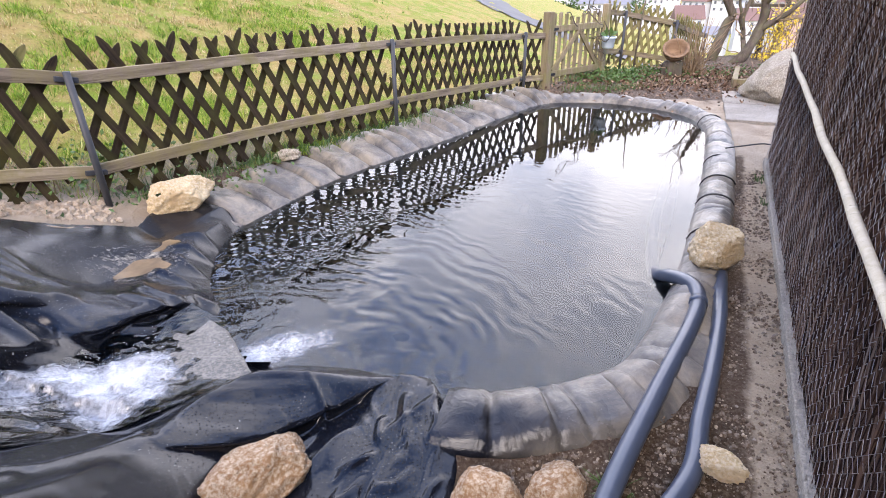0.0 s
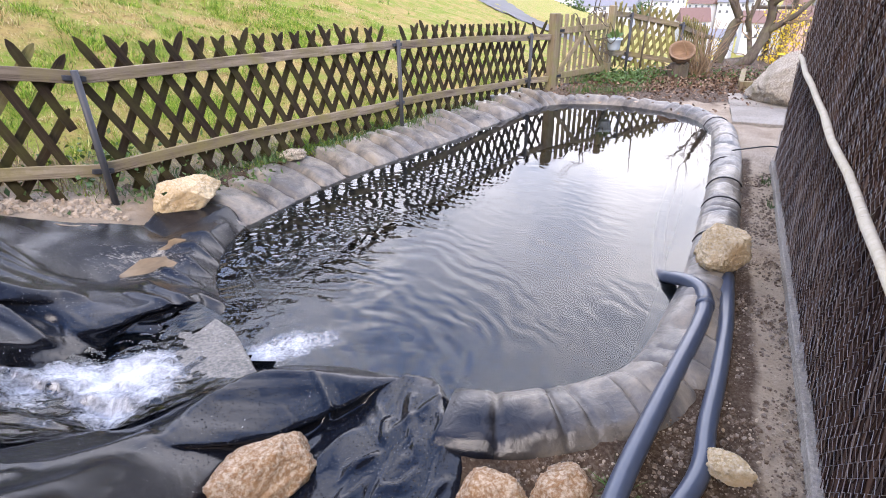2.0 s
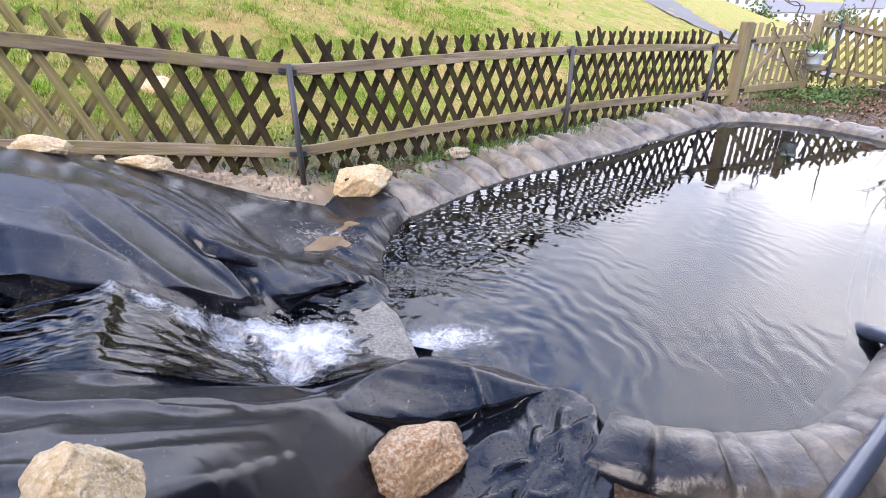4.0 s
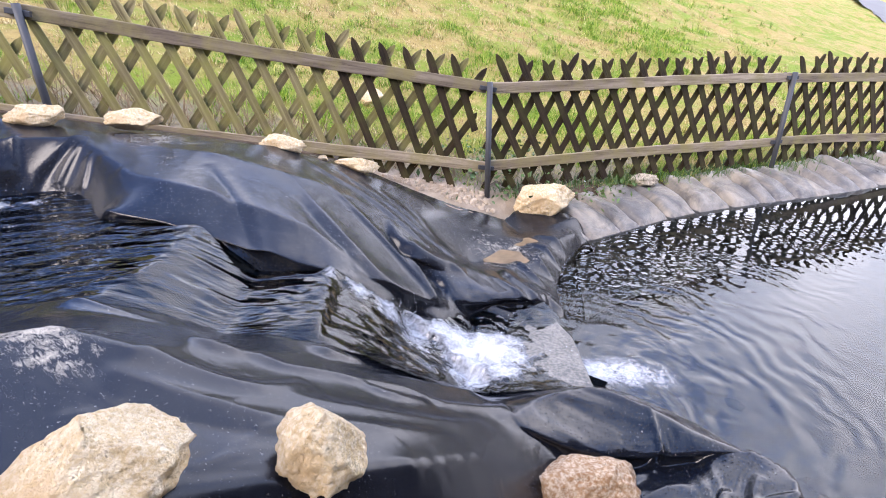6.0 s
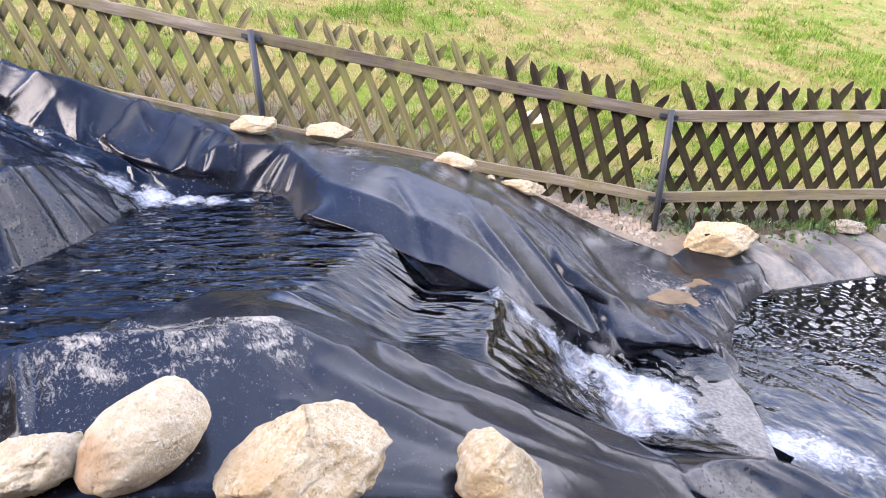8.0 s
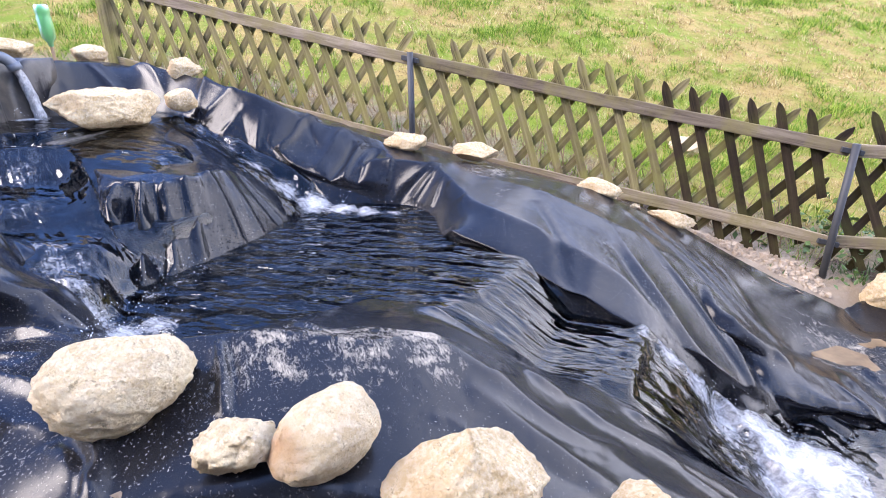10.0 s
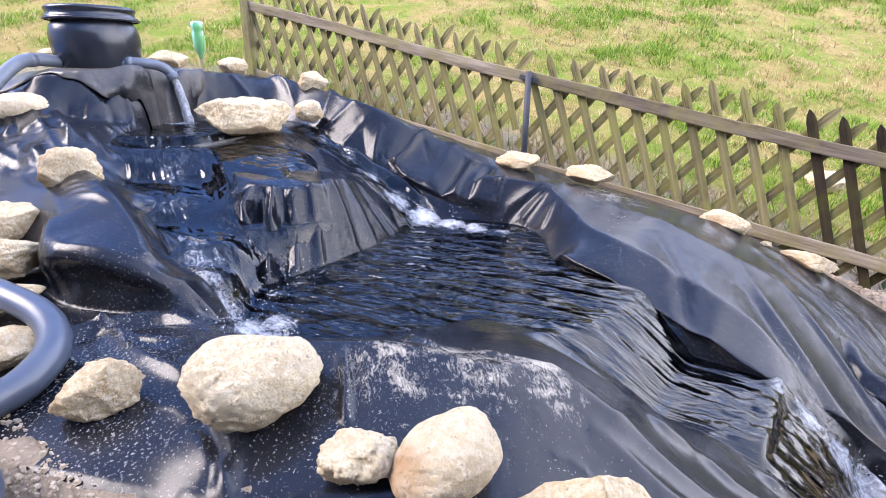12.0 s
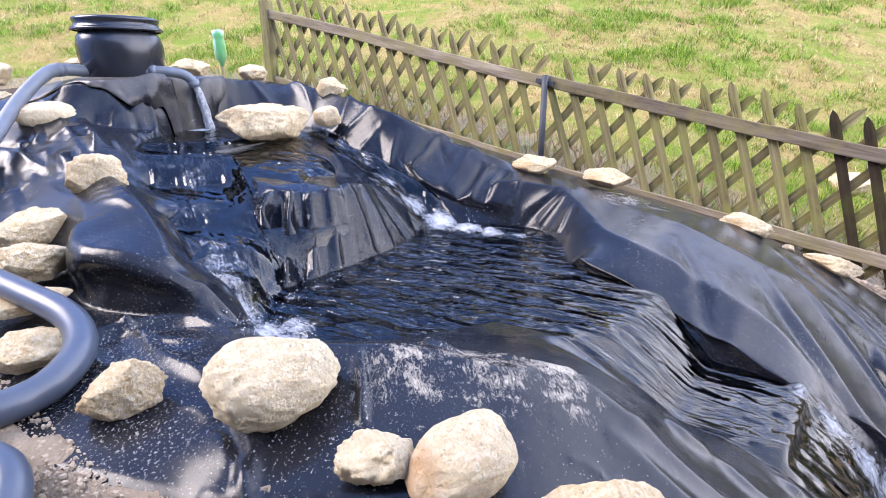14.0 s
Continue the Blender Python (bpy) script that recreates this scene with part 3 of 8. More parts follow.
    d.line((-1.3, -0.7, 0.35), (-1.22, -0.2, 0.32), (-1.12, 0.2, 0.25), (-1.05, 0.6, 0.14), (-1.05, 0.9, 0.02), (-1.10, 1.12, -0.04), (-1.09, 1.31, -0.05), (-1.0, 1.43, -0.06), (-0.88, 1.53, -0.06), (-0.78, 1.61, -0.05))
    d.line((-0.70, 1.74, 0.02), (-0.52, 1.71, 0.03), (-0.48, 1.62, 0.06), (-0.46, 1.45, 0.055), (-0.52, 1.28, 0.02))
    d.line((-0.66, 1.58, 0.02), (-0.62, 1.40, 0.02), (-0.64, 1.18, 0.0))
    d.line((-0.92, 1.30, 0.0), (-0.80, 1.44, 0.0))
    d.line((-0.75, 1.1, -0.02), (-0.5, 1.02, -0.02), (-0.35, 1.08, -0.02))
    # upper pool, mound between the two falls, side channels
    d.area(smooth_loop([(-4.85, -1.3), (-4.25, -1.25), (-4.2, -1.0), (-4.55, -0.75), (-4.75, -0.5), (-4.95, -0.6), (-5.0, -1.0)], 4), 1.10)
    d.line((-4.08, -1.3, 1.14), (-3.98, -0.92, 1.14))
    d.line((-3.78, -1.22, 0.98), (-3.52, -0.80, 0.98))
    d.line((-3.34, -1.06, 0.88), (-3.06, -0.66, 0.88))
    d.line((-2.95, -0.88, 0.84), (-2.8, -0.66, 0.86))
    d.line((-4.62, -0.36, 1.14), (-4.35, -0.16, 1.03), (-4.1, 0.05, 0.90), (-3.85, 0.22, 0.72))
    d.line((-4.5, -0.86, 1.17), (-4.1, -0.80, 1.13), (-3.79, -0.80, 1.085), (-3.46, -0.62, 1.06), (-3.33, -0.47, 1.05), (-3.39, -0.32, 1.055), (-3.66, -0.16, 1.02), (-3.84, -0.02, 0.92))
    d.line((-4.5, -0.62, 1.18), (-4.1, -0.58, 1.14), (-3.75, -0.50, 1.09), (-3.45, -0.46, 1.07))
    d.line((-4.5, -0.48, 1.18), (-4.1, -0.30, 1.10), (-3.75, -0.26, 1.06))
    d.line((-3.72, -0.90, 0.99), (-3.36, -0.76, 0.94), (-3.20, -0.66, 0.89), (-3.12, -0.56, 0.80), (-3.08, -0.47, 0.76), (-3.18, -0.31, 0.74), (-3.40, -0.06, 0.73), (-3.62, 0.10, 0.74))
    # big fold beside the channel and the ground behind it
    d.line((-4.1, -1.55, 1.24), (-3.75, -1.45, 1.17), (-3.4, -1.27, 1.16), (-3.1, -1.09, 1.12), (-2.9, -0.97, 1.06), (-2.75, -0.87, 0.99))
    d.line((-3.3, -1.36, 1.09), (-3.0, -1.23, 1.06), (-2.81, -1.13, 1.01), (-2.75, -1.0, 1.0), (-2.69, -0.86, 0.95), (-2.63, -0.78, 0.89))
    d.line((-4.1, -2.2, 1.17), (-3.7, -1.85, 1.04), (-3.3, -1.62, 0.95), (-3.08, -1.40, 0.91), (-2.85, -1.24, 0.87), (-2.72, -1.14, 0.86), (-2.65, -0.99, 0.86), (-2.57, -0.82, 0.86), (-2.3, -0.66, 0.88))
    d.line((-3.2, -2.4, 0.8), (-2.5, -1.6, 0.84), (-2.05, -1.15, 0.84), (-1.75, -0.75, 0.84))
    d.line((-2.2, -1.7, 0.55), (-1.75, -1.2, 0.55), (-1.45, -0.95, 0.5))
    # terrace on which the barrel stands
    d.line((-6.2, -2.4, 1.50), (-5.6, -1.6, 1.52), (-5.3, -1.05, 1.50))
    d.line((-5.0, -2.3, 1.45), (-4.70, -1.78, 1.53), (-4.74, -1.48, 1.54), (-5.1, -1.25, 1.54), (-5.3, -0.8, 1.50))
    d.line((-4.52, -1.84, 1.50), (-4.54, -1.60, 1.53), (-4.66, -1.40, 1.53), (-4.98, -1.18, 1.53), (-5.2, -1.0, 1.53))
    d.line((-4.52, -1.46, 1.36), (-4.66, -1.28, 1.34), (-4.9, -1.06, 1.34))
    d.line((-4.40, -1.68, 1.28), (-4.36, -1.42, 1.26))


def garden_lines(d):
    """The rest of the garden: level ground round the pond, low at the near side."""
    d.line((*P_1, 0.22), (-2.4, 3.0, 0.12), (-2.2, 2.85, 0.09))
    d.line((*P_1, 0.22), (-1.85, 4.27, 0.13), (*P_2, 0.08), (*P_3, 0.06), (*P_GATE, 0.06))
    rim = grown(POND, 0.22)
    d.line(*[(x, y, 0.035) for x, y in rim[:104]])
    d.line((-0.5, 1.2, -0.04), (0.0, 1.15, -0.03), (0.45, 1.0, 0.0), (0.68, 1.1, 0.03))
    d.line((-0.8, 0.6, -0.03), (-0.2, 0.2, 0.0), (0.1, 0.0, 0.02))
    d.line((-1.0, -0.4, 0.08), (-0.6, -1.0, 0.10), (-0.5, -2.0, 0.10))
    d.line((0.68, 1.1, 0.03), (1.28, 2.37, 0.03), (2.22, 4.28, 0.03), (3.3, 6.3, 0.03), (5.5, 9.5, 0.03))
    d.line((1.6, 7.9, 0.07), (2.6, 7.6, 0.07), (4.5, 8.2, 0.09), (6.0, 9.0, 0.05))
    d.line((*P_GATE, 0.06), (1.9, 8.7, 0.08), (3.4, 9.6, 0.1), (5.0, 10.6, 0.08), (7.0, 11.2, 0.0))
    d.line((4.0, 5.0, 0.03), (7.0, 8.0, 0.03))
    d.line((2.0, 0.0, 0.03), (6.0, 3.0, 0.03))
    d.area(POND, -0.55)


land = Drape(-7.6, 8.4, -4.0, 12.0, 0.05)
cascade_lines(land)
garden_lines(land)
land.hang(200, 5, 1)

FENCE_LINE = [P_END, P_0, P_1, P_2, P_3, P_GATE, (2.0, 8.75), (3.35, 9.7), (6.5, 11.8)]
FENCE_BASE = [1.42, 0.92, 0.20, 0.06, 0.04, 0.04, 0.06, 0.08, -0.4]


def to_fence(X, Y):
    """How far each point lies beyond the fence line (inside the garden: minus), and the ground's height at the nearest place of the line."""
    line = [(-6.9, -7.0), (-6.7, -2.2)] + FENCE_LINE + [(14.0, 14.0)]
    base = [1.2, 1.45] + FENCE_BASE + [-2.0]
    best, side, height = np.full(X.shape, 1e9), np.ones(X.shape), np.zeros(X.shape)
    for (a, za), (b, zb) in zip(zip(line, base), list(zip(line, base))[1:]):
        dx, dy = b[0] - a[0], b[1] - a[1]
        u = np.clip(((X - a[0]) * dx + (Y - a[1]) * dy) / (dx * dx + dy * dy), 0, 1)
        dist = np.hypot(X - a[0] - u * dx, Y - a[1] - u * dy)
        s = np.sign(dx * (Y - a[1]) - dy * (X - a[0]))
        m = dist < best - 1e-9
        best, side, height = np.where(m, dist, best), np.where(m, s, side), np.where(m, za + (zb - za) * u, height)
    return best * side, height


def meadow_height(X, Y):
    """The hillside outside the fence: it climbs away from the garden and falls towards the valley."""
    v, base = to_fence(X, Y)
    plane = 0.05 - 0.33 * (X - 0.45) + 0.03 * (Y - 7.6)
    low = -28.0 + 0.012 * np.hypot(X, Y)
    plane = np.where(plane < low, low, plane)
    w = np.exp(-np.maximum(v, 0) / 3.2)
    bumps = 0.05 * field(X, Y, 3.0, 0.3) + 0.02 * field(X, Y, 0.7, 0.4)
    return plane * (1 - w) + base * w + np.clip(v, 0, 1.0) * bumps


# ground inside the fence
GX, GY = land.X, land.Y
LINER = [(-6.0, -1.7), (-5.7, -0.9), (-5.15, -0.05), (-4.6, 0.62), (-4.2, 1.08), (-3.7, 1.72), (-3.3, 2.16), (-2.95, 2.42), (-2.62, 2.68), (-2.42, 2.95), (-2.34, 3.3), (-2.05, 3.38), (-1.78, 3.2), (-1.7, 2.6),
         (-1.5, 2.12), (-1.24, 1.78), (-0.72, 1.79), (-0.56, 1.73), (-0.43, 1.66), (-0.37, 1.5), (-0.38, 1.32), (-0.42, 1.14), (-0.5, 0.96), (-0.8, 0.94), (-1.0, 0.6), (-1.1, 0.0), (-1.28, -0.5), (-1.54, -0.52), (-1.70, -0.56), (-1.78, -0.695), (-1.86, -0.86), (-1.92, -0.97), (-1.99, -1.075), (-2.27, -1.38), (-2.8, -1.85), (-3.6, -2.3), (-4.6, -2.3)]
under = inside(GX, GY, grown(LINER, -0.08))
v_in, _ = to_fence(GX, GY)
gz = land.z + 0.012 * field(GX, GY, 0.5, 0.1) * (v_in < -0.1)
gz = np.where(under, gz - 0.17, gz)
ground, g_used = grid_object("ground", GX, GY, gz, v_in < 0.2, M_SOIL)
tagged(ground, "bare brown garden soil with sandy gravel patches", "ground", kind="structure")

def near_line(X, Y, pts, width):
    """1 along the line, falling to 0 at that width."""
    best = np.full(X.shape, 9.0)
    for a, b2 in zip(pts, pts[1:]):
        dx, dy = b2[0] - a[0], b2[1] - a[1]
        u = np.clip(((X - a[0]) * dx + (Y - a[1]) * dy) / (dx * dx + dy * dy), 0, 1)
        best = np.minimum(best, np.hypot(X - a[0] - u * dx, Y - a[1] - u * dy))
    return np.clip(1 - best / width, 0, 1)


sandy = np.maximum(near_line(GX, GY, [(0.56, 0.95), (1.22, 2.4), (2.15, 4.3), (2.9, 6.2), (2.3, 7.4)], 0.20), near_line(GX, GY, [(-3.1, 2.75), (-2.6, 2.75), (-2.5, 2.95)], 0.7))
sandy = np.maximum(sandy, near_line(GX, GY, [(-3.2, -2.4), (-2.2, -1.4), (-1.5, -0.8)], 1.2))
sandy = np.maximum(sandy, near_line(GX, GY, [(2.2, 5.0), (3.2, 6.6)], 0.8))
mulchy = np.clip(near_line(GX, GY, [(1.8, 8.3), (3.0, 8.2), (4.5, 9.0), (6.0, 10.0)], 1.6) * 1.8, 0, 1)
for key, val in (("sand", sandy), ("mulch", mulchy)):
    at_g = ground.data.attributes.new(key, "FLOAT", "POINT")
    at_g.data.foreach_set("value", val.ravel()[g_used].astype(np.float32))

# meadow and valley: a fine grid near the fence, a coarse one to the horizon
def meadow_part(name, xs, ys, hole):
    X, Y = np.meshgrid(xs, ys, indexing="ij")
    v, _ = to_fence(X, Y)
    Z = meadow_height(X, Y)
    ob, used = grid_object(name, X, Y, Z, hole(X, Y, v), M_TURF)
    at = ob.data.attributes.new("bare", "FLOAT", "POINT")
    worn = np.clip(1.0 - v / 1.3, 0, 1) * np.clip((-1.4 - X) / 0.8, 0, 1) * 0.8
    at.data.foreach_set("value", worn.ravel()[used].astype(np.float32))
    return ob


NEAR = (-22.0, 12.0, -14.0, 34.0)
meadow = meadow_part("meadow", np.arange(NEAR[0], NEAR[1] + 0.01, 0.2), np.arange(NEAR[2], NEAR[3] + 0.01, 0.2), lambda X, Y, v: v > -0.12)
tagged(meadow, "sloping spring meadow with green and straw patches", "grass", kind="structure")
far_ground = meadow_part("ground_far", np.linspace(-1500, 1500, 301), np.linspace(-1500, 1500, 301),
                         lambda X, Y, v: ~((X > NEAR[0] + 9) & (X < NEAR[1] - 9) & (Y > NEAR[2] + 9) & (Y < NEAR[3] - 9)))
far_ground.location.z = -0.15
tagged(far_ground, "green valley floor reaching to the horizon", "ground", kind="structure")

# ---------------------------------------------------------------- liner of the cascade
sheet = Drape(-6.2, -0.2, -2.4, 3.6, 0.01)
cascade_lines(sheet)
sheet.line((*P_1, 0.22), (-2.4, 3.0, 0.12), (-2.2, 2.85, 0.10), (-2.05, 3.1, 0.13), (-1.98, 3.3, 0.13))
sheet.line((-2.05, 2.3, 0.12), (-1.9, 2.5, 0.11), (-1.95, 2.8, 0.11), (-1.9, 3.1, 0.10))
sheet.line(*[(x, y, -0.03) for x, y in grown(POND, -0.03)[92:140]])
sheet.area(grown(POND, -0.12), -0.45)
sheet.hang(170, 5, 1)
SX, SY = sheet.X, sheet.Y
SZ = sheet.z.copy()


# soft unevenness all over
SZ += 0.006 * field(SX, SY, 0.7, 0.5, 1)


def crease(pts, near_w, far_w, height, power=1.25, ends=0.6):
    """A fold of the sheet along a line: one flank near_w wide (left of the line), the other far_w; minus: a furrow."""
    line = [(float(p[0]), float(p[1])) for p in catmull([(x, y, 0.0) for x, y in pts], 5)] if len(pts) > 2 else pts
    pad = 5 * max(near_w, far_w) + 0.02
    xs, ys = [p[0] for p in line], [p[1] for p in line]
    i0, i1 = (int(np.clip((v - sheet.x0) / sheet.step, 0, sheet.nx)) for v in (min(xs) - pad, max(xs) + pad))
    j0, j1 = (int(np.clip((v - sheet.y0) / sheet.step, 0, sheet.ny)) for v in (min(ys) - pad, max(ys) + pad))
    X, Y = SX[i0:i1, j0:j1], SY[i0:i1, j0:j1]
    best, side, frac = np.full(X.shape, 9.0), np.ones(X.shape), np.zeros(X.shape)
    for k, (p, q) in enumerate(zip(line, line[1:])):
        dx, dy = q[0] - p[0], q[1] - p[1]
        u = np.clip(((X - p[0]) * dx + (Y - p[1]) * dy) / (dx * dx + dy * dy), 0, 1)
        dist = np.hypot(X - p[0] - u * dx, Y - p[1] - u * dy)
        m = dist < best
        best, frac = np.where(m, dist, best), np.where(m, (k + u) / (len(line) - 1), frac)
        side = np.where(m, dx * (Y - p[1]) - dy * (X - p[0]), side)
    w = np.where(side > 0, near_w, far_w)
    taper = np.clip(np.sin(frac * math.pi), 0, 1) ** ends
    SZ[i0:i1, j0:j1] += height * taper * np.exp(-(best / w) ** power)


def fan(tips, foot, near_w, far_w, height, bend=0.03, seed=1):
    """Folds that run together towards one point, where the sheet is held."""
    r = random.Random(seed)
    for x, y in tips:
        mid = ((x + foot[0]) / 2 + r.uniform(-bend, bend), (y + foot[1]) / 2 + r.uniform(-bend, bend))
        s = r.uniform(0.7, 1.25)
        crease([(x, y), mid, foot], near_w * s, far_w * s, height * s)


# far bank: one broad furrow from its crown, and folds drawn down to the foot of the chute
crease([(-2.98, 1.19), (-2.74, 1.12), (-2.52, 1.06), (-2.36, 1.02)], 0.035, 0.06, -0.022)
crease([(-2.78, 1.50), (-2.46, 1.40), (-2.16, 1.37), (-1.99, 1.50)], 0.08, 0.026, 0.020)
crease([(-2.62, 1.38), (-2.32, 1.31), (-2.08, 1.33)], 0.035, 0.035, -0.024)
fan([(-2.80, 1.66), (-2.55, 1.62)], (-1.97, 1.59), 0.045, 0.014, 0.015, 0.02, 3)
fan([(-3.02, 1.98), (-2.88, 2.02), (-2.76, 2.10), (-2.66, 2.22)], (-2.14, 2.0), 0.035, 0.012, 0.012, 0.02, 4)
fan([(-3.05, 1.80), (-2.82, 1.86)], (-2.2, 1.88), 0.04, 0.014, 0.012, 0.02, 5)
crease([(-2.44, 1.82), (-2.28, 1.78), (-2.14, 1.84), (-2.02, 1.93)], 0.05, 0.02, 0.055, 1.1)
crease([(-2.38, 1.75), (-2.20, 1.70), (-2.06, 1.74), (-1.97, 1.66)], 0.03, 0.03, -0.065)
crease([(-2.22, 1.68), (-2.10, 1.64), (-1.96, 1.60)], 0.016, 0.03, 0.040)
for x0, y0, x1, y1 in [(-3.62, 0.98, -3.66, 0.70), (-3.56, 0.94, -3.58, 0.66), (-3.78, 0.74, -3.70, 0.62), (-3.46, 0.90, -3.36, 0.74)]:
    crease([(x0, y0), ((x0 + x1) / 2 + 0.02, (y0 + y1) / 2), (x1, y1)], 0.010, 0.028, 0.030)
crease([(-3.60, 0.96), (-3.61, 0.82), (-3.63, 0.66)], 0.02, 0.02, -0.02)
# bank above the side channel: one deep S-shaped tuck between broad billows
for pts, w0, w1, h in [([(-4.70, 0.30), (-4.55, 0.12), (-4.42, -0.06)], 0.16, 0.12, 0.022), ([(-4.40, 0.44), (-4.36, 0.32), (-4.26, 0.22), (-4.22, 0.10)], 0.016, 0.05, -0.060), ([(-4.36, 0.46), (-4.31, 0.34), (-4.22, 0.25), (-4.17, 0.14)], 0.014, 0.03, 0.050),
                       ([(-4.28, 0.60), (-4.12, 0.48), (-4.0, 0.34)], 0.10, 0.05, 0.040), ([(-4.10, 0.60), (-3.98, 0.50), (-3.90, 0.40)], 0.02, 0.02, -0.045), ([(-4.06, 0.66), (-3.94, 0.55), (-3.84, 0.46)], 0.014, 0.045, 0.045),
                       ([(-3.98, 0.72), (-3.88, 0.62), (-3.80, 0.52)], 0.02, 0.02, -0.04), ([(-5.0, -0.10), (-4.80, -0.20), (-4.62, -0.28)], 0.07, 0.04, 0.035)]:
    crease(pts, w0, w1, h)
# front of the mound: pleats from its edge down to the pool
for (pts, w0, w1, h), deep in zip([([(-3.70, -0.86), (-3.44, -0.74), (-3.20, -0.72)], 0.05, 0.03, 0.030), ([(-3.42, -0.62), (-3.28, -0.66), (-3.14, -0.72)], 0.016, 0.04, 0.060), ([(-3.40, -0.56), (-3.26, -0.58), (-3.12, -0.62)], 0.025, 0.025, -0.085),
                       ([(-3.38, -0.53), (-3.20, -0.54), (-2.98, -0.55)], 0.014, 0.022, 0.085), ([(-3.36, -0.48), (-3.20, -0.49), (-3.03, -0.50)], 0.016, 0.016, -0.055), ([(-3.36, -0.44), (-3.20, -0.44), (-3.03, -0.44)], 0.014, 0.022, 0.060),
                       ([(-3.38, -0.39), (-3.24, -0.385), (-3.08, -0.38)], 0.014, 0.014, -0.045), ([(-3.40, -0.36), (-3.25, -0.34), (-3.10, -0.33)], 0.012, 0.022, 0.055), ([(-3.46, -0.30), (-3.32, -0.26), (-3.19, -0.23)], 0.016, 0.016, -0.040),
                       ([(-3.50, -0.27), (-3.38, -0.20), (-3.26, -0.15)], 0.012, 0.026, 0.050), ([(-3.60, -0.20), (-3.48, -0.11), (-3.38, -0.05)], 0.016, 0.026, 0.045), ([(-3.70, -0.14), (-3.60, -0.04), (-3.52, 0.04)], 0.02, 0.02, -0.04)], (1.0, 1.1, 1.0, 1.15, 0.8, 0.5, 0.35, 0.6, 0.25, 0.7, 0.3, 0.5)):
    crease(pts, w0, w1, h * deep, 1.25, 0.35)
# terrace and the ground beside the left channel
for pts, w0, w1, h in [([(-4.95, -1.30), (-4.72, -1.36), (-4.50, -1.46), (-4.40, -1.58)], 0.02, 0.05, 0.035), ([(-4.62, -1.42), (-4.50, -1.36), (-4.38, -1.38)], 0.03, 0.02, 0.045), ([(-4.56, -1.56), (-4.46, -1.46), (-4.34, -1.44)], 0.02, 0.02, -0.035),
                       ([(-4.30, -1.66), (-4.10, -1.56), (-3.90, -1.50)], 0.04, 0.02, 0.035), ([(-4.20, -1.50), (-4.02, -1.42), (-3.86, -1.32)], 0.02, 0.03, 0.04), ([(-4.34, -1.46), (-4.20, -1.36), (-4.06, -1.28)], 0.015, 0.03, 0.045),
                       ([(-4.0, -1.68), (-3.82, -1.62), (-3.66, -1.52)], 0.03, 0.02, 0.035), ([(-3.78, -1.40), (-3.62, -1.30), (-3.48, -1.18)], 0.02, 0.03, 0.03), ([(-5.10, -1.02), (-5.02, -0.90), (-4.90, -0.78)], 0.02, 0.03, 0.05),
                       ([(-5.26, -0.88), (-5.10, -0.72), (-4.92, -0.60)], 0.03, 0.02, 0.045), ([(-5.40, -0.62), (-5.20, -0.50), (-4.98, -0.44)], 0.04, 0.02, 0.05), ([(-5.0, -1.16), (-4.94, -1.06), (-4.86, -0.98)], 0.015, 0.015, -0.03)]:
    crease(pts, w0, w1, h)
# big fold: smooth back with small gathers at its upper end
for k in range(7):
    x, y = -3.46 + 0.055 * k, -1.36 + 0.032 * k
    crease([(x - 0.03, y - 0.07), (x + 0.01, y + 0.01), (x + 0.09, y + 0.10)], 0.008, 0.02, 0.010)
crease([(-3.36, -1.10), (-3.10, -0.98), (-2.86, -0.84)], 0.025, 0.04, 0.035)
crease([(-3.30, -1.04), (-3.06, -0.92), (-2.84, -0.80)], 0.02, 0.02, -0.03)
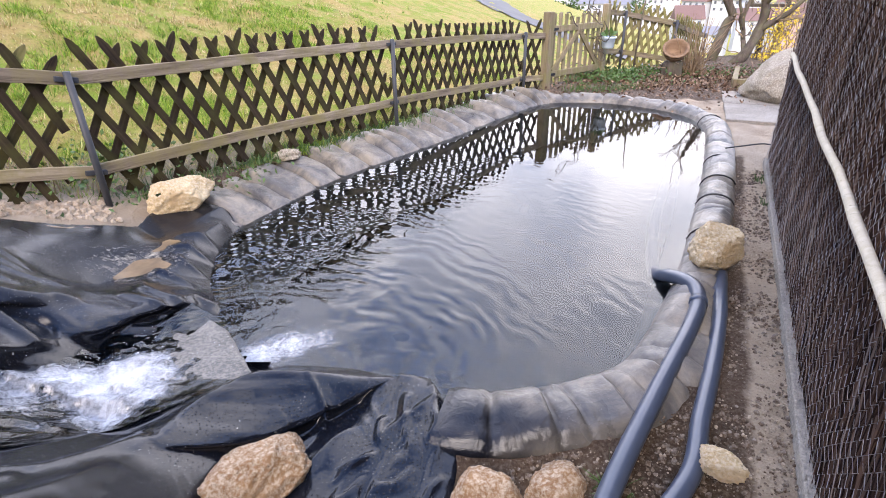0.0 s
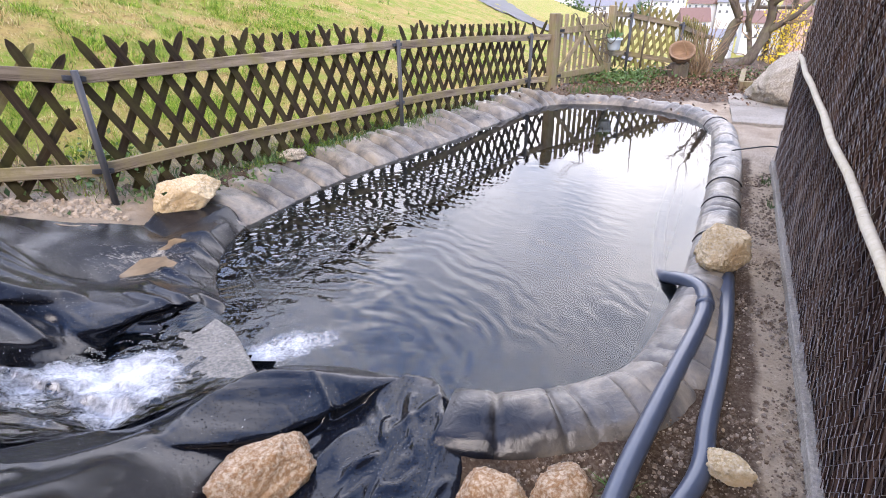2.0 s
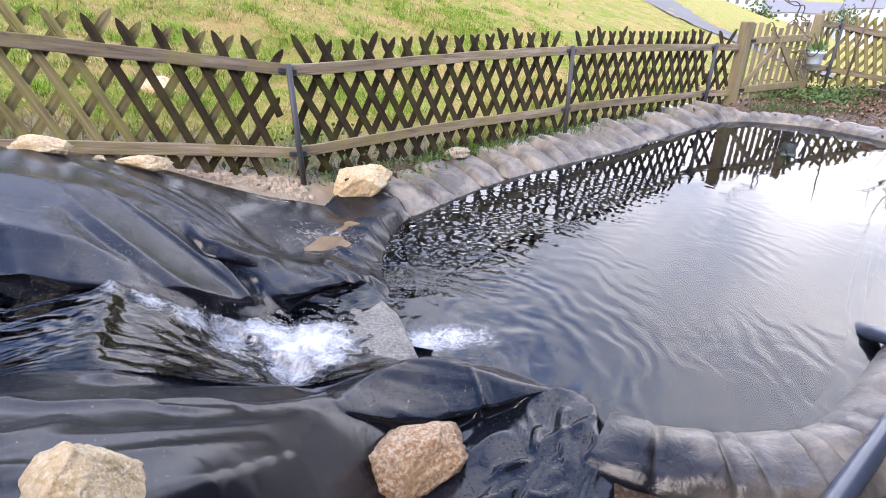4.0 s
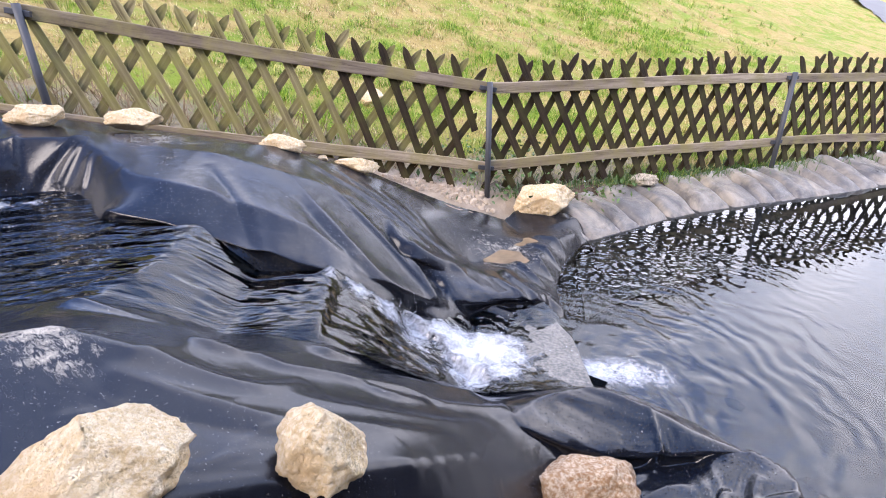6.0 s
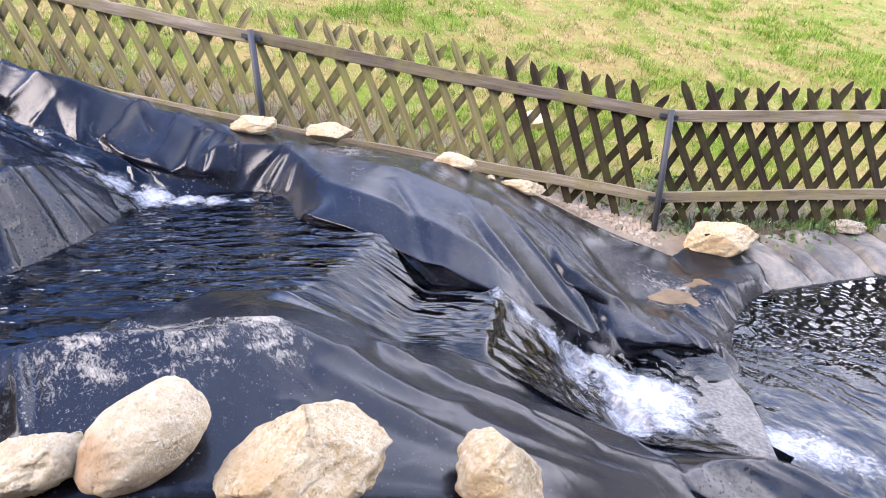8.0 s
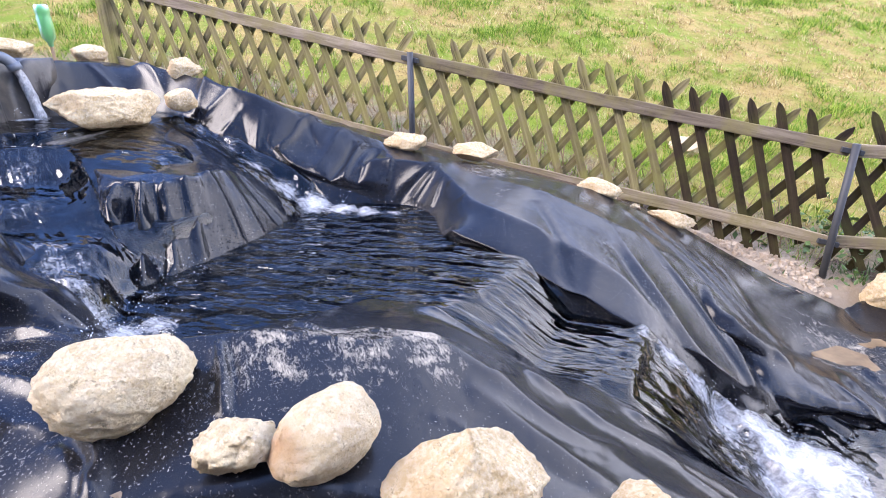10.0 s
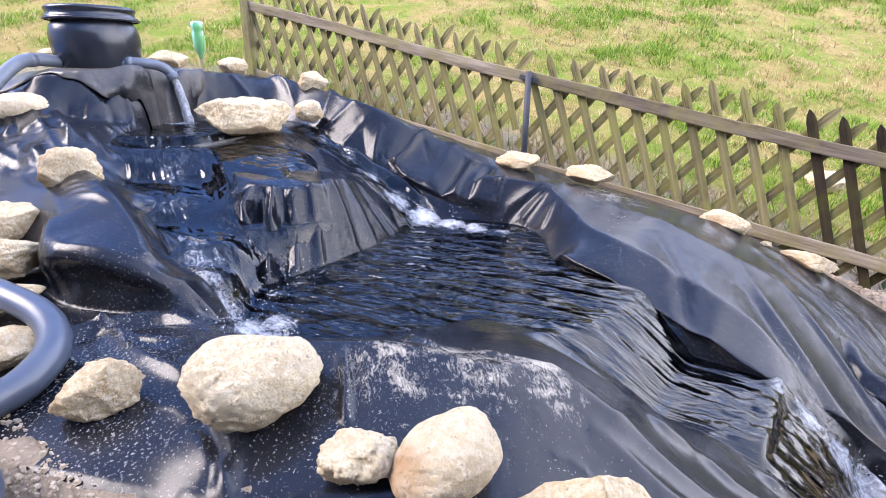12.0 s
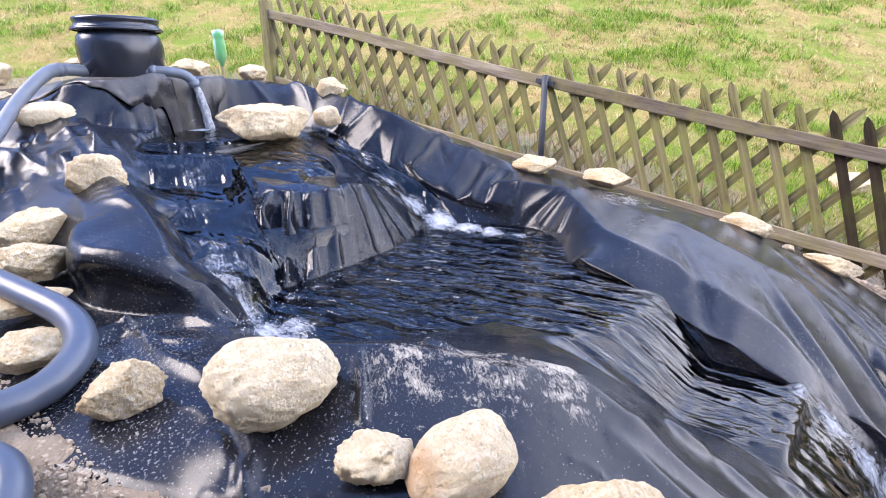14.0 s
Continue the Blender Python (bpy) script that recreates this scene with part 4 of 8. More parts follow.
# near bank: wandering thin wrinkles along the channel and broad soft drags below them
for pts, w0, w1, h in [([(-2.34, 0.34), (-2.19, 0.41), (-2.10, 0.47), (-2.03, 0.47)], 0.008, 0.028, 0.013), ([(-2.06, 0.46), (-1.94, 0.44), (-1.86, 0.45), (-1.82, 0.52)], 0.008, 0.030, 0.014), ([(-1.90, 0.43), (-1.83, 0.50), (-1.80, 0.57), (-1.76, 0.61)], 0.007, 0.026, 0.013),
                       ([(-1.80, 0.55), (-1.74, 0.60), (-1.69, 0.70), (-1.62, 0.78)], 0.008, 0.028, 0.014), ([(-1.70, 0.72), (-1.63, 0.80), (-1.58, 0.90), (-1.48, 0.98)], 0.008, 0.024, 0.014), ([(-1.62, 0.76), (-1.55, 0.82), (-1.50, 0.92)], 0.010, 0.020, 0.012),
                       ([(-1.84, 0.30), (-1.74, 0.36), (-1.66, 0.46), (-1.66, 0.60)], 0.02, 0.05, 0.016), ([(-1.80, 0.20), (-1.68, 0.29), (-1.58, 0.38), (-1.52, 0.46)], 0.03, 0.06, 0.014), ([(-1.70, 0.18), (-1.58, 0.30), (-1.46, 0.44)], 0.03, 0.05, -0.010),
                       ([(-1.62, 0.50), (-1.50, 0.66), (-1.40, 0.86), (-1.36, 1.05)], 0.03, 0.05, 0.014), ([(-1.54, 0.46), (-1.42, 0.64), (-1.33, 0.84)], 0.03, 0.05, 0.012), ([(-1.50, 0.94), (-1.44, 1.06), (-1.38, 1.22)], 0.014, 0.03, 0.014),
                       ([(-2.07, -0.31), (-1.95, -0.312), (-1.84, -0.32)], 0.009, 0.012, 0.020), ([(-2.06, -0.29), (-1.95, -0.293), (-1.84, -0.30)], 0.006, 0.006, -0.012), ([(-1.92, -0.62), (-1.80, -0.56), (-1.68, -0.52)], 0.012, 0.03, 0.014),
                       ([(-2.22, -0.14), (-2.12, -0.13), (-2.04, -0.06)], 0.012, 0.02, 0.022), ([(-2.16, 0.02), (-2.04, 0.06), (-1.96, 0.16)], 0.012, 0.02, 0.014), ([(-2.44, -0.92), (-2.24, -0.80), (-2.10, -0.66)], 0.010, 0.025, 0.018),
                       ([(-2.60, -1.02), (-2.40, -0.90), (-2.30, -0.72)], 0.010, 0.02, 0.018)]:
    crease(pts, w0, w1, h * (1.5 if w0 < 0.012 else 1.25))
# roll beside the slab: gathers towards the pond; flap: drags along it; crumpled sheet below the flap
for pts, w0, w1, h in [([(-2.02, 2.30), (-1.86, 2.16), (-1.66, 2.14)], 0.012, 0.03, 0.030), ([(-2.02, 2.44), (-1.90, 2.40), (-1.76, 2.36)], 0.012, 0.03, 0.032), ([(-2.06, 2.58), (-1.92, 2.56), (-1.78, 2.52)], 0.012, 0.025, 0.030), ([(-2.08, 2.72), (-1.94, 2.72), (-1.80, 2.70)], 0.012, 0.025, 0.026),
                       ([(-2.10, 2.86), (-1.98, 2.88), (-1.84, 2.88)], 0.012, 0.025, 0.024), ([(-1.96, 2.06), (-1.82, 2.06), (-1.64, 2.06)], 0.02, 0.02, 0.022), ([(-1.92, 1.86), (-1.80, 1.94), (-1.68, 2.0)], 0.014, 0.02, -0.02),
                       ([(-1.34, 1.24), (-1.16, 1.42), (-0.96, 1.60)], 0.02, 0.035, 0.012), ([(-1.36, 1.36), (-1.16, 1.54), (-0.92, 1.65)], 0.018, 0.03, 0.010), ([(-1.24, 1.22), (-1.10, 1.38), (-0.96, 1.50)], 0.014, 0.02, 0.010)]:
    crease(pts, w0, w1, h)
rng = random.Random(11)
for k in range(11):
    u = (k + rng.uniform(-0.3, 0.3)) / 10
    x, y = -1.40 + 0.10 * u + 0.14 * u, 1.50 - 0.30 * u
    crease([(x, y), (x + 0.20, y + 0.12 + 0.05 * u), (-0.98 + 0.1 * u, 1.66 - 0.06 * u)], rng.uniform(0.006, 0.012), rng.uniform(0.012, 0.024), rng.uniform(0.005, 0.011))
rng = random.Random(5)
for k in range(26):
    x, y = rng.uniform(-0.98, -0.46), rng.uniform(1.08, 1.56)
    a = math.radians(rng.gauss(70, 28))
    ln = rng.uniform(0.06, 0.20)
    c = (x + rng.gauss(0, 0.02), y + rng.gauss(0, 0.02))
    crease([(x - math.cos(a) * ln, y - math.sin(a) * ln), c, (x + math.cos(a) * ln, y + math.sin(a) * ln)], rng.uniform(0.006, 0.012), rng.uniform(0.012, 0.026), rng.choice((1, 1, -0.8)) * rng.uniform(0.008, 0.018))
# mouth of the big fold: a raised brim over a dark hollow, and the sheet that runs out from under it
crease([(-3.02, -1.24), (-2.84, -1.13), (-2.77, -0.99), (-2.69, -0.82), (-2.60, -0.66)], 0.06, 0.022, 0.034)
crease([(-2.86, -1.30), (-2.74, -1.16), (-2.67, -1.02), (-2.60, -0.84), (-2.53, -0.66)], 0.030, 0.040, -0.050)
crease([(-2.40, -1.14), (-2.46, -1.03), (-2.52, -0.91), (-2.51, -0.79), (-2.36, -0.64)], 0.040, 0.010, 0.026)
crease([(-2.36, -1.12), (-2.42, -1.02), (-2.48, -0.90), (-2.47, -0.78), (-2.34, -0.62)], 0.010, 0.020, -0.018)
# soft drags under the boulders
crease([(-1.96, -0.58), (-1.86, -0.535), (-1.74, -0.54)], 0.012, 0.07, 0.030)
crease([(-1.96, -0.62), (-1.84, -0.57), (-1.74, -0.575)], 0.018, 0.018, -0.022)
rng = random.Random(23)
for x0, x1, y0, y1, n, turn, size in [(-4.35, -3.45, -2.0, -1.50, 26, 25, 1.5), (-2.65, -1.95, -1.25, -0.62, 22, 40, 0.38), (-5.3, -4.2, -0.15, 0.45, 12, -30, 1.3), (-1.9, -1.3, -0.4, 0.5, 12, 55, 0.42)]:
    for k in range(n):
        x, y, a, ln = rng.uniform(x0, x1), rng.uniform(y0, y1), math.radians(rng.gauss(turn, 30)), rng.uniform(0.08, 0.22) * size ** 0.5
        c = (x + rng.gauss(0, 0.02), y + rng.gauss(0, 0.02))
        crease([(x - math.cos(a) * ln, y - math.sin(a) * ln), c, (x + math.cos(a) * ln, y + math.sin(a) * ln)], rng.uniform(0.009, 0.016) * size, rng.uniform(0.016, 0.035) * size, rng.choice((1, 1, -0.8)) * rng.uniform(0.007, 0.016) * size)
MX, MY = SX.copy(), SY.copy()


def lip(pts, amount, band, down=0.0):
    """Lets the sheet hang over along a line: what lies left of the line is pulled across it."""
    best, side, nxs, nys = np.full(SX.shape, 9.0), np.zeros(SX.shape), np.zeros(SX.shape), np.zeros(SX.shape)
    ends = np.zeros(SX.shape)
    total = sum(math.hypot(q[0] - p[0], q[1] - p[1]) for p, q in zip(pts, pts[1:]))
    run = 0.0
    for p, q in zip(pts, pts[1:]):
        dx, dy = q[0] - p[0], q[1] - p[1]
        L = math.hypot(dx, dy)
        u = np.clip(((SX - p[0]) * dx + (SY - p[1]) * dy) / L ** 2, 0, 1)
        dist = np.hypot(SX - p[0] - u * dx, SY - p[1] - u * dy)
        m = dist < best
        s = (dx * (SY - p[1]) - dy * (SX - p[0])) / L
        best, side = np.where(m, dist, best), np.where(m, s, side)
        nxs, nys = np.where(m, dy / L, nxs), np.where(m, -dx / L, nys)
        ends = np.where(m, (run + u * L) / total, ends)
        run += L
    w = np.where(side >= 0, np.exp(-(best / band) ** 2), np.exp(-(best / 0.032) ** 2)) * np.clip(np.sin(ends * math.pi), 0, 1) ** 0.5 * amount
    MX[:] += nxs * w
    MY[:] += nys * w
    SZ[:] -= down * w


lip([(-3.26, 0.70), (-3.05, 0.74), (-2.90, 0.80), (-2.74, 0.89), (-2.58, 0.96), (-2.42, 1.02), (-2.26, 1.11), (-2.10, 1.24)], 0.075, 0.10, 0.15)
lip([(-2.16, 1.28), (-2.06, 1.46), (-1.97, 1.66)], 0.05, 0.05)
lip([(-2.42, 1.77), (-2.24, 1.75), (-2.08, 1.86)], 0.06, 0.05, 0.2)
lip([(-1.97, 1.72), (-1.86, 1.95), (-1.68, 2.20)], 0.07, 0.07, 0.1)
lip([(-1.34, 1.18), (-1.18, 1.36), (-1.06, 1.49), (-0.94, 1.59), (-0.82, 1.66), (-0.64, 1.75)], 0.085, 0.06, 0.1)
lip([(-3.0, -1.26), (-2.82, -1.15), (-2.75, -1.0), (-2.66, -0.80)], 0.085, 0.08, 0.1)
lip([(-4.3, 0.12), (-4.1, 0.24), (-3.9, 0.44), (-3.72, 0.66)], 0.06, 0.06)

# where spray and running water keep the sheet wet
soaked = inside(SX, SY, [(-4.9, -1.3), (-4.1, -1.34), (-3.2, -1.1), (-2.5, -0.72), (-2.15, 0.40), (-1.88, 0.76), (-1.5, 1.16), (-1.36, 1.16), (-1.1, 1.1), (-0.9, 1.0), (-0.42, 1.0), (-0.42, 1.75), (-1.2, 1.8), (-1.7, 2.9), (-2.0, 2.7), (-2.04, 2.0), (-1.98, 1.5), (-2.3, 1.05), (-2.9, 0.80), (-3.6, 0.72), (-3.9, 0.42), (-4.3, 0.06), (-4.7, -0.26)]).astype(float)
for _ in range(6):
    e = np.pad(soaked, 2, mode="edge")
    soaked = 0.25 * (e[4:, 2:-2] + e[:-4, 2:-2] + e[2:-2, 4:] + e[2:-2, :-4])

silt = np.zeros_like(SX)
for cx, cy, r, amt in [(-1.97, -0.05, 0.20, 0.52), (-1.92, 0.15, 0.10, 0.74), (-1.96, -0.21, 0.16, 0.46), (-1.86, -0.06, 0.12, 0.36), (-3.5, 1.25, 0.2, 0.5), (-3.15, 1.1, 0.08, 0.4), (-3.0, 1.9, 0.2, 0.15), (-2.1, 2.5, 0.25, 0.5), (-3.1, 0.25, 0.35, 0.55), (-2.2, -0.85, 0.25, 0.12), (-0.75, 1.3, 0.12, 0.16), (-1.35, 1.5, 0.06, 0.3)]:
    silt = np.maximum(silt, amt * np.exp(-(((SX - cx) ** 2 + (SY - cy) ** 2) / r ** 2)))

# pale grit trodden onto the near corner of the sheet
grit = np.zeros_like(SX)
for cx, cy, r, amt in [(-2.25, -0.95, 0.38, 1.0), (-1.95, -0.75, 0.25, 0.9), (-1.85, -0.35, 0.35, 0.5), (-3.7, 1.2, 0.4, 0.6), (-2.4, 1.5, 0.5, 0.3)]:
    grit = np.maximum(grit, amt * np.exp(-(((SX - cx) ** 2 + (SY - cy) ** 2) / r ** 2)))

# the water's level; the sheet lies under it wherever it runs
flow = Drape(-5.2, -0.9, -1.5, 2.4, 0.01)
flow.area([(-5.0, -1.35), (-4.15, -1.35), (-4.1, -0.95), (-4.6, -0.35), (-5.0, -0.4)], 1.2)
flow.line((-4.1, -1.35, 1.195), (-3.98, -0.88, 1.195))
flow.line((-3.8, -1.26, 1.03), (-3.5, -0.76, 1.03))
flow.line((-3.34, -1.12, 0.93), (-3.02, -0.62, 0.93))
flow.line((-2.95, -0.95, 0.89), (-2.76, -0.62, 0.90))
flow.line((-2.72, -0.85, 0.76), (-2.6, -0.58, 0.76))
flow.line((-4.66, -0.44, 1.19), (-4.56, -0.3, 1.19))
flow.line((-4.4, -0.25, 1.08), (-4.3, -0.05, 1.08))
flow.line((-4.12, -0.05, 0.96), (-4.02, 0.15, 0.96))
flow.line((-3.86, 0.12, 0.78), (-3.76, 0.35, 0.76))
flow.area([(-3.8, 0.3), (-3.75, 0.85), (-3.0, 0.90), (-2.60, 0.90), (-2.45, 0.70), (-2.36, 0.53), (-2.32, 0.40), (-2.36, 0.2), (-2.36, -0.5), (-2.55, -0.7), (-3.05, -0.55), (-3.6, 0.05)], 0.74)
flow.line((-2.53, 0.88, 0.712), (-2.39, 0.70, 0.712), (-2.30, 0.53, 0.712), (-2.26, 0.40, 0.72))
flow.area([(-2.38, 0.97), (-2.16, 1.18), (-1.9, 0.85), (-2.08, 0.60)], 0.572)
flow.line((-2.12, 1.26, 0.50), (-1.84, 0.90, 0.48))
flow.line((-2.02, 1.5, 0.25), (-1.66, 1.1, 0.27))
flow.line((-1.9, 1.76, 0.115), (-1.56, 1.28, 0.125))
flow.line((-1.76, 1.90, 0.090), (-1.48, 1.46, 0.120))
flow.line((-1.67, 1.95, 0.062), (-1.42, 1.53, 0.098))
flow.line((-1.5, 2.08, 0.036), (-1.22, 1.64, 0.076))
flow.line((-1.45, 2.2, 0.012), (-1.1, 1.7, 0.012))
flow.line((-1.2, 2.35, 0.006), (-0.75, 2.2, 0.006), (-0.75, 1.75, 0.006))
flow.line((-4.1, -0.76, 1.150), (-3.75, -0.54, 1.108), (-3.48, -0.48, 1.084))
flow.line((-4.0, -0.42, 1.125), (-3.72, -0.34, 1.080))
flow.line((-3.34, -0.64, 0.93), (-3.20, -0.46, 0.90), (-3.30, -0.28, 0.90), (-3.58, -0.10, 0.90))
flow.hang(150, 5, 3)
# outside the pools the water is a thin film on the sheet
film = sheet(flow.X, flow.Y)
for _ in range(3):
    e = np.pad(film, 2, mode="edge")
    film = 0.25 * (e[4:, 2:-2] + e[:-4, 2:-2] + e[2:-2, 4:] + e[2:-2, :-4])
calm = np.zeros(flow.z.shape, bool)
for poly in ([(-5.0, -1.35), (-4.15, -1.35), (-4.1, -0.95), (-4.6, -0.35), (-5.0, -0.4)], [(-3.8, 0.3), (-3.75, 0.85), (-3.0, 0.90), (-2.60, 0.90), (-2.45, 0.70), (-2.36, 0.53), (-2.32, 0.40), (-2.36, 0.2), (-2.36, -0.5), (-2.55, -0.7), (-3.05, -0.55), (-3.6, 0.05)], [(-2.62, 0.95), (-2.16, 1.20), (-1.88, 0.84), (-2.08, 0.56), (-2.3, 0.36)]):
    calm |= inside(flow.X, flow.Y, poly)
flow.z = np.where(calm | (flow.Y > 1.42), flow.z, np.minimum(flow.z, film + 0.018))
for _ in range(2):
    e = np.pad(flow.z, 1, mode="edge")
    flow.z = 0.5 * flow.z + 0.125 * (e[2:, 1:-1] + e[:-2, 1:-1] + e[1:-1, 2:] + e[1:-1, :-2])
FX, FY = flow.X, flow.Y
STREAM = [(-5.0, -1.38), (-4.1, -1.38), (-3.7, -1.34), (-3.2, -1.16), (-2.7, -0.88), (-2.45, -0.68), (-2.2, -0.4), (-2.2, 0.3), (-2.1, 0.5), (-1.85, 0.8), (-1.5, 1.25), (-1.24, 1.60), (-1.48, 2.07), (-1.68, 2.15), (-1.95, 1.75),
          (-2.25, 1.2), (-2.7, 0.98), (-3.9, 0.98), (-3.9, 0.4), (-4.15, 0.2), (-4.6, -0.15), (-5.0, -0.3)]
in_bed = inside(FX, FY, STREAM) & (flow.z > sheet(FX, FY))
bi, bj = int(round((flow.x0 - sheet.x0) / sheet.step)), int(round((flow.y0 - sheet.y0) / sheet.step))
bed = SZ[bi:bi + flow.nx, bj:bj + flow.ny]
bed[in_bed] = np.minimum(bed[in_bed], flow.z[in_bed] - 0.014)

cascade_liner = thing("cascade_liner", "black rubber pond liner draped in folds over the stepped cascade", "pond liner")
in_liner = inside(SX, SY, LINER)
upper = (SX < -2.5) & (SY < 0.45 - 0.25 * (SX + 3.8))
far_side = ~upper & (SY > 0.62 - 0.95 * (SX + 2.2))


def hem(outline, mask, X, Y):
    """Draws the cells' ragged border onto the outline and turns the cut edge down a little; gives the moved X, Y and the border."""
    kept = mask[:-1, :-1] & mask[1:, :-1] & mask[1:, 1:] & mask[:-1, 1:]
    pad = np.pad(kept, 1)
    around = pad[:-1, :-1].astype(int) + pad[1:, :-1] + pad[1:, 1:] + pad[:-1, 1:]
    at = np.nonzero((around > 0) & (around < 4))
    hp = np.stack([SX[at], SY[at]], -1)
    near_p, near_d = hp.copy(), np.full(len(hp), 9.0)
    for p, q in zip(outline, list(outline[1:]) + [outline[0]]):
        p, q = np.array(p), np.array(q)
        u = np.clip((hp - p) @ (q - p) / np.dot(q - p, q - p), 0, 1)
        cand = p + u[:, None] * (q - p)
        dd = np.linalg.norm(hp - cand, axis=1)
        m = dd < near_d
        near_p[m], near_d[m] = cand[m], dd[m]
    wave = 0.012 * np.sin(near_p[:, 0] * 31) * np.cos(near_p[:, 1] * 27)
    X, Y = X.copy(), Y.copy()
    X[at] += near_p[:, 0] - hp[:, 0] + wave
    Y[at] += near_p[:, 1] - hp[:, 1] + wave
    return X, Y, at


HX, HY, border = hem(LINER, in_liner, MX, MY)
SZ[border] -= 0.012
for nm, zone in (("upper_sheet", upper), ("bank_sheet", far_side), ("near_sheet", ~upper & ~far_side)):
    wide = zone.copy()
    wide[1:] |= zone[:-1]
    wide[:, 1:] |= zone[:, :-1]
    wide[1:, 1:] |= zone[:-1, :-1]
    liner_sheet, l_used = grid_object(nm, HX, HY, SZ, in_liner & wide, M_LINER, cascade_liner)
    at_s = liner_sheet.data.attributes.new("silt", "FLOAT", "POINT")
    at_s.data.foreach_set("value", silt.ravel()[l_used].astype(np.float32))
    at_g = liner_sheet.data.attributes.new("grit", "FLOAT", "POINT")
    at_g.data.foreach_set("value", grit.ravel()[l_used].astype(np.float32))
    at_w = liner_sheet.data.attributes.new("wet", "FLOAT", "POINT")
    at_w.data.foreach_set("value", soaked.ravel()[l_used].astype(np.float32))



def overlay(name, label, outline, lift, mat):
    """A loose second piece of liner lying over the sheet, with a ragged cut edge."""
    edge = np.array(smooth_loop(outline, 5))
    edge = [tuple(p) for p in edge + 0.008 * np.sin(edge[:, ::-1] * 17.0)]
    gx, gy = np.gradient(SZ, sheet.step)
    for _ in range(3):
        gx, gy = (0.25 * (np.roll(g, 1, 0) + np.roll(g, -1, 0) + np.roll(g, 1, 1) + np.roll(g, -1, 1)) for g in (gx, gy))
    size = np.sqrt(1 + gx ** 2 + gy ** 2)
    lift = lift + 0.006 * field(SX, SY, 0.25, 0.7, 1)
    cover = inside(SX, SY, edge)
    OX, OY, at = hem(edge, cover, MX, MY)
    OZ = SZ + lift / size
    OZ[at] = sheet(OX[at], OY[at]) + 0.8 * (lift / size)[at]
    ob, _ = grid_object(name, OX - lift * gx / size, OY - lift * gy / size, OZ, cover, mat, cascade_liner)
    ob.modifiers.new("thickness", "SOLIDIFY").thickness = 0.005
    return tagged(ob, label)


M_WORN = rubber("worn_liner", 0.42, 0.0).m
overlay("apron_sheet", "matt grey loose liner piece below the barrel", [(-4.60, -2.15), (-4.56, -1.78), (-4.50, -1.64), (-4.52, -1.48), (-4.66, -1.35), (-4.88, -1.22), (-4.98, -1.13), (-5.10, -1.06), (-5.45, -1.15), (-5.6, -2.0)], 0.016, M_WORN)

# ---------------------------------------------------------------- running water
RUNS = [[(-3.4, 0.35), (-3.0, 0.35), (-2.6, 0.48), (-2.37, 0.64), (-2.2, 0.82), (-2.04, 0.98), (-1.90, 1.18), (-1.80, 1.40), (-1.64, 1.60), (-1.42, 1.78), (-1.15, 1.95), (-0.9, 2.05)],
        [(-4.9, -1.2), (-4.2, -1.15), (-3.7, -1.03), (-3.3, -0.90), (-3.0, -0.80), (-2.75, -0.72), (-2.55, -0.60)],
        [(-4.8, -0.6), (-4.62, -0.38), (-4.3, -0.12), (-4.05, 0.05), (-3.8, 0.25), (-3.5, 0.42)],
        [(-4.2, -0.66), (-3.9, -0.58), (-3.6, -0.50), (-3.3, -0.45)]]
along, across, nearest = np.zeros_like(FX), np.zeros_like(FX), np.full(FX.shape, 9.0)
for n_run, run in enumerate(RUNS):
    line = [(float(p[0]), float(p[1])) for p in catmull([(x, y, 0.0) for x, y in run], 4)]
    done = 3.0 * n_run
    for p, q in zip(line, line[1:]):
        dx, dy = q[0] - p[0], q[1] - p[1]
        L = math.hypot(dx, dy)
        u = np.clip(((FX - p[0]) * dx + (FY - p[1]) * dy) / L ** 2, 0, 1)
        dist = np.hypot(FX - p[0] - u * dx, FY - p[1] - u * dy)
        m = dist < nearest
        nearest = np.where(m, dist, nearest)
        along = np.where(m, done + u * L, along)
        across = np.where(m, n_run + np.sign(dx * (FY - p[1]) - dy * (FX - p[0])) * dist, across)
        done += L
fx, fy = np.gradient(flow.z, flow.step)
rush = np.clip((np.hypot(fx, fy) - 0.05) / 0.30, 0, 1)
rush = np.maximum(rush, inside(FX, FY, [(-2.48, 0.82), (-2.14, 1.16), (-1.9, 1.3), (-1.84, 0.86), (-2.3, 0.42)]) * 0.7)
for _ in range(10):
    e = np.pad(rush, 1, mode="edge")
    rush = 0.25 * (e[2:, 1:-1] + e[:-2, 1:-1] + e[1:-1, 2:] + e[1:-1, :-2])
fast = np.zeros_like(FX)
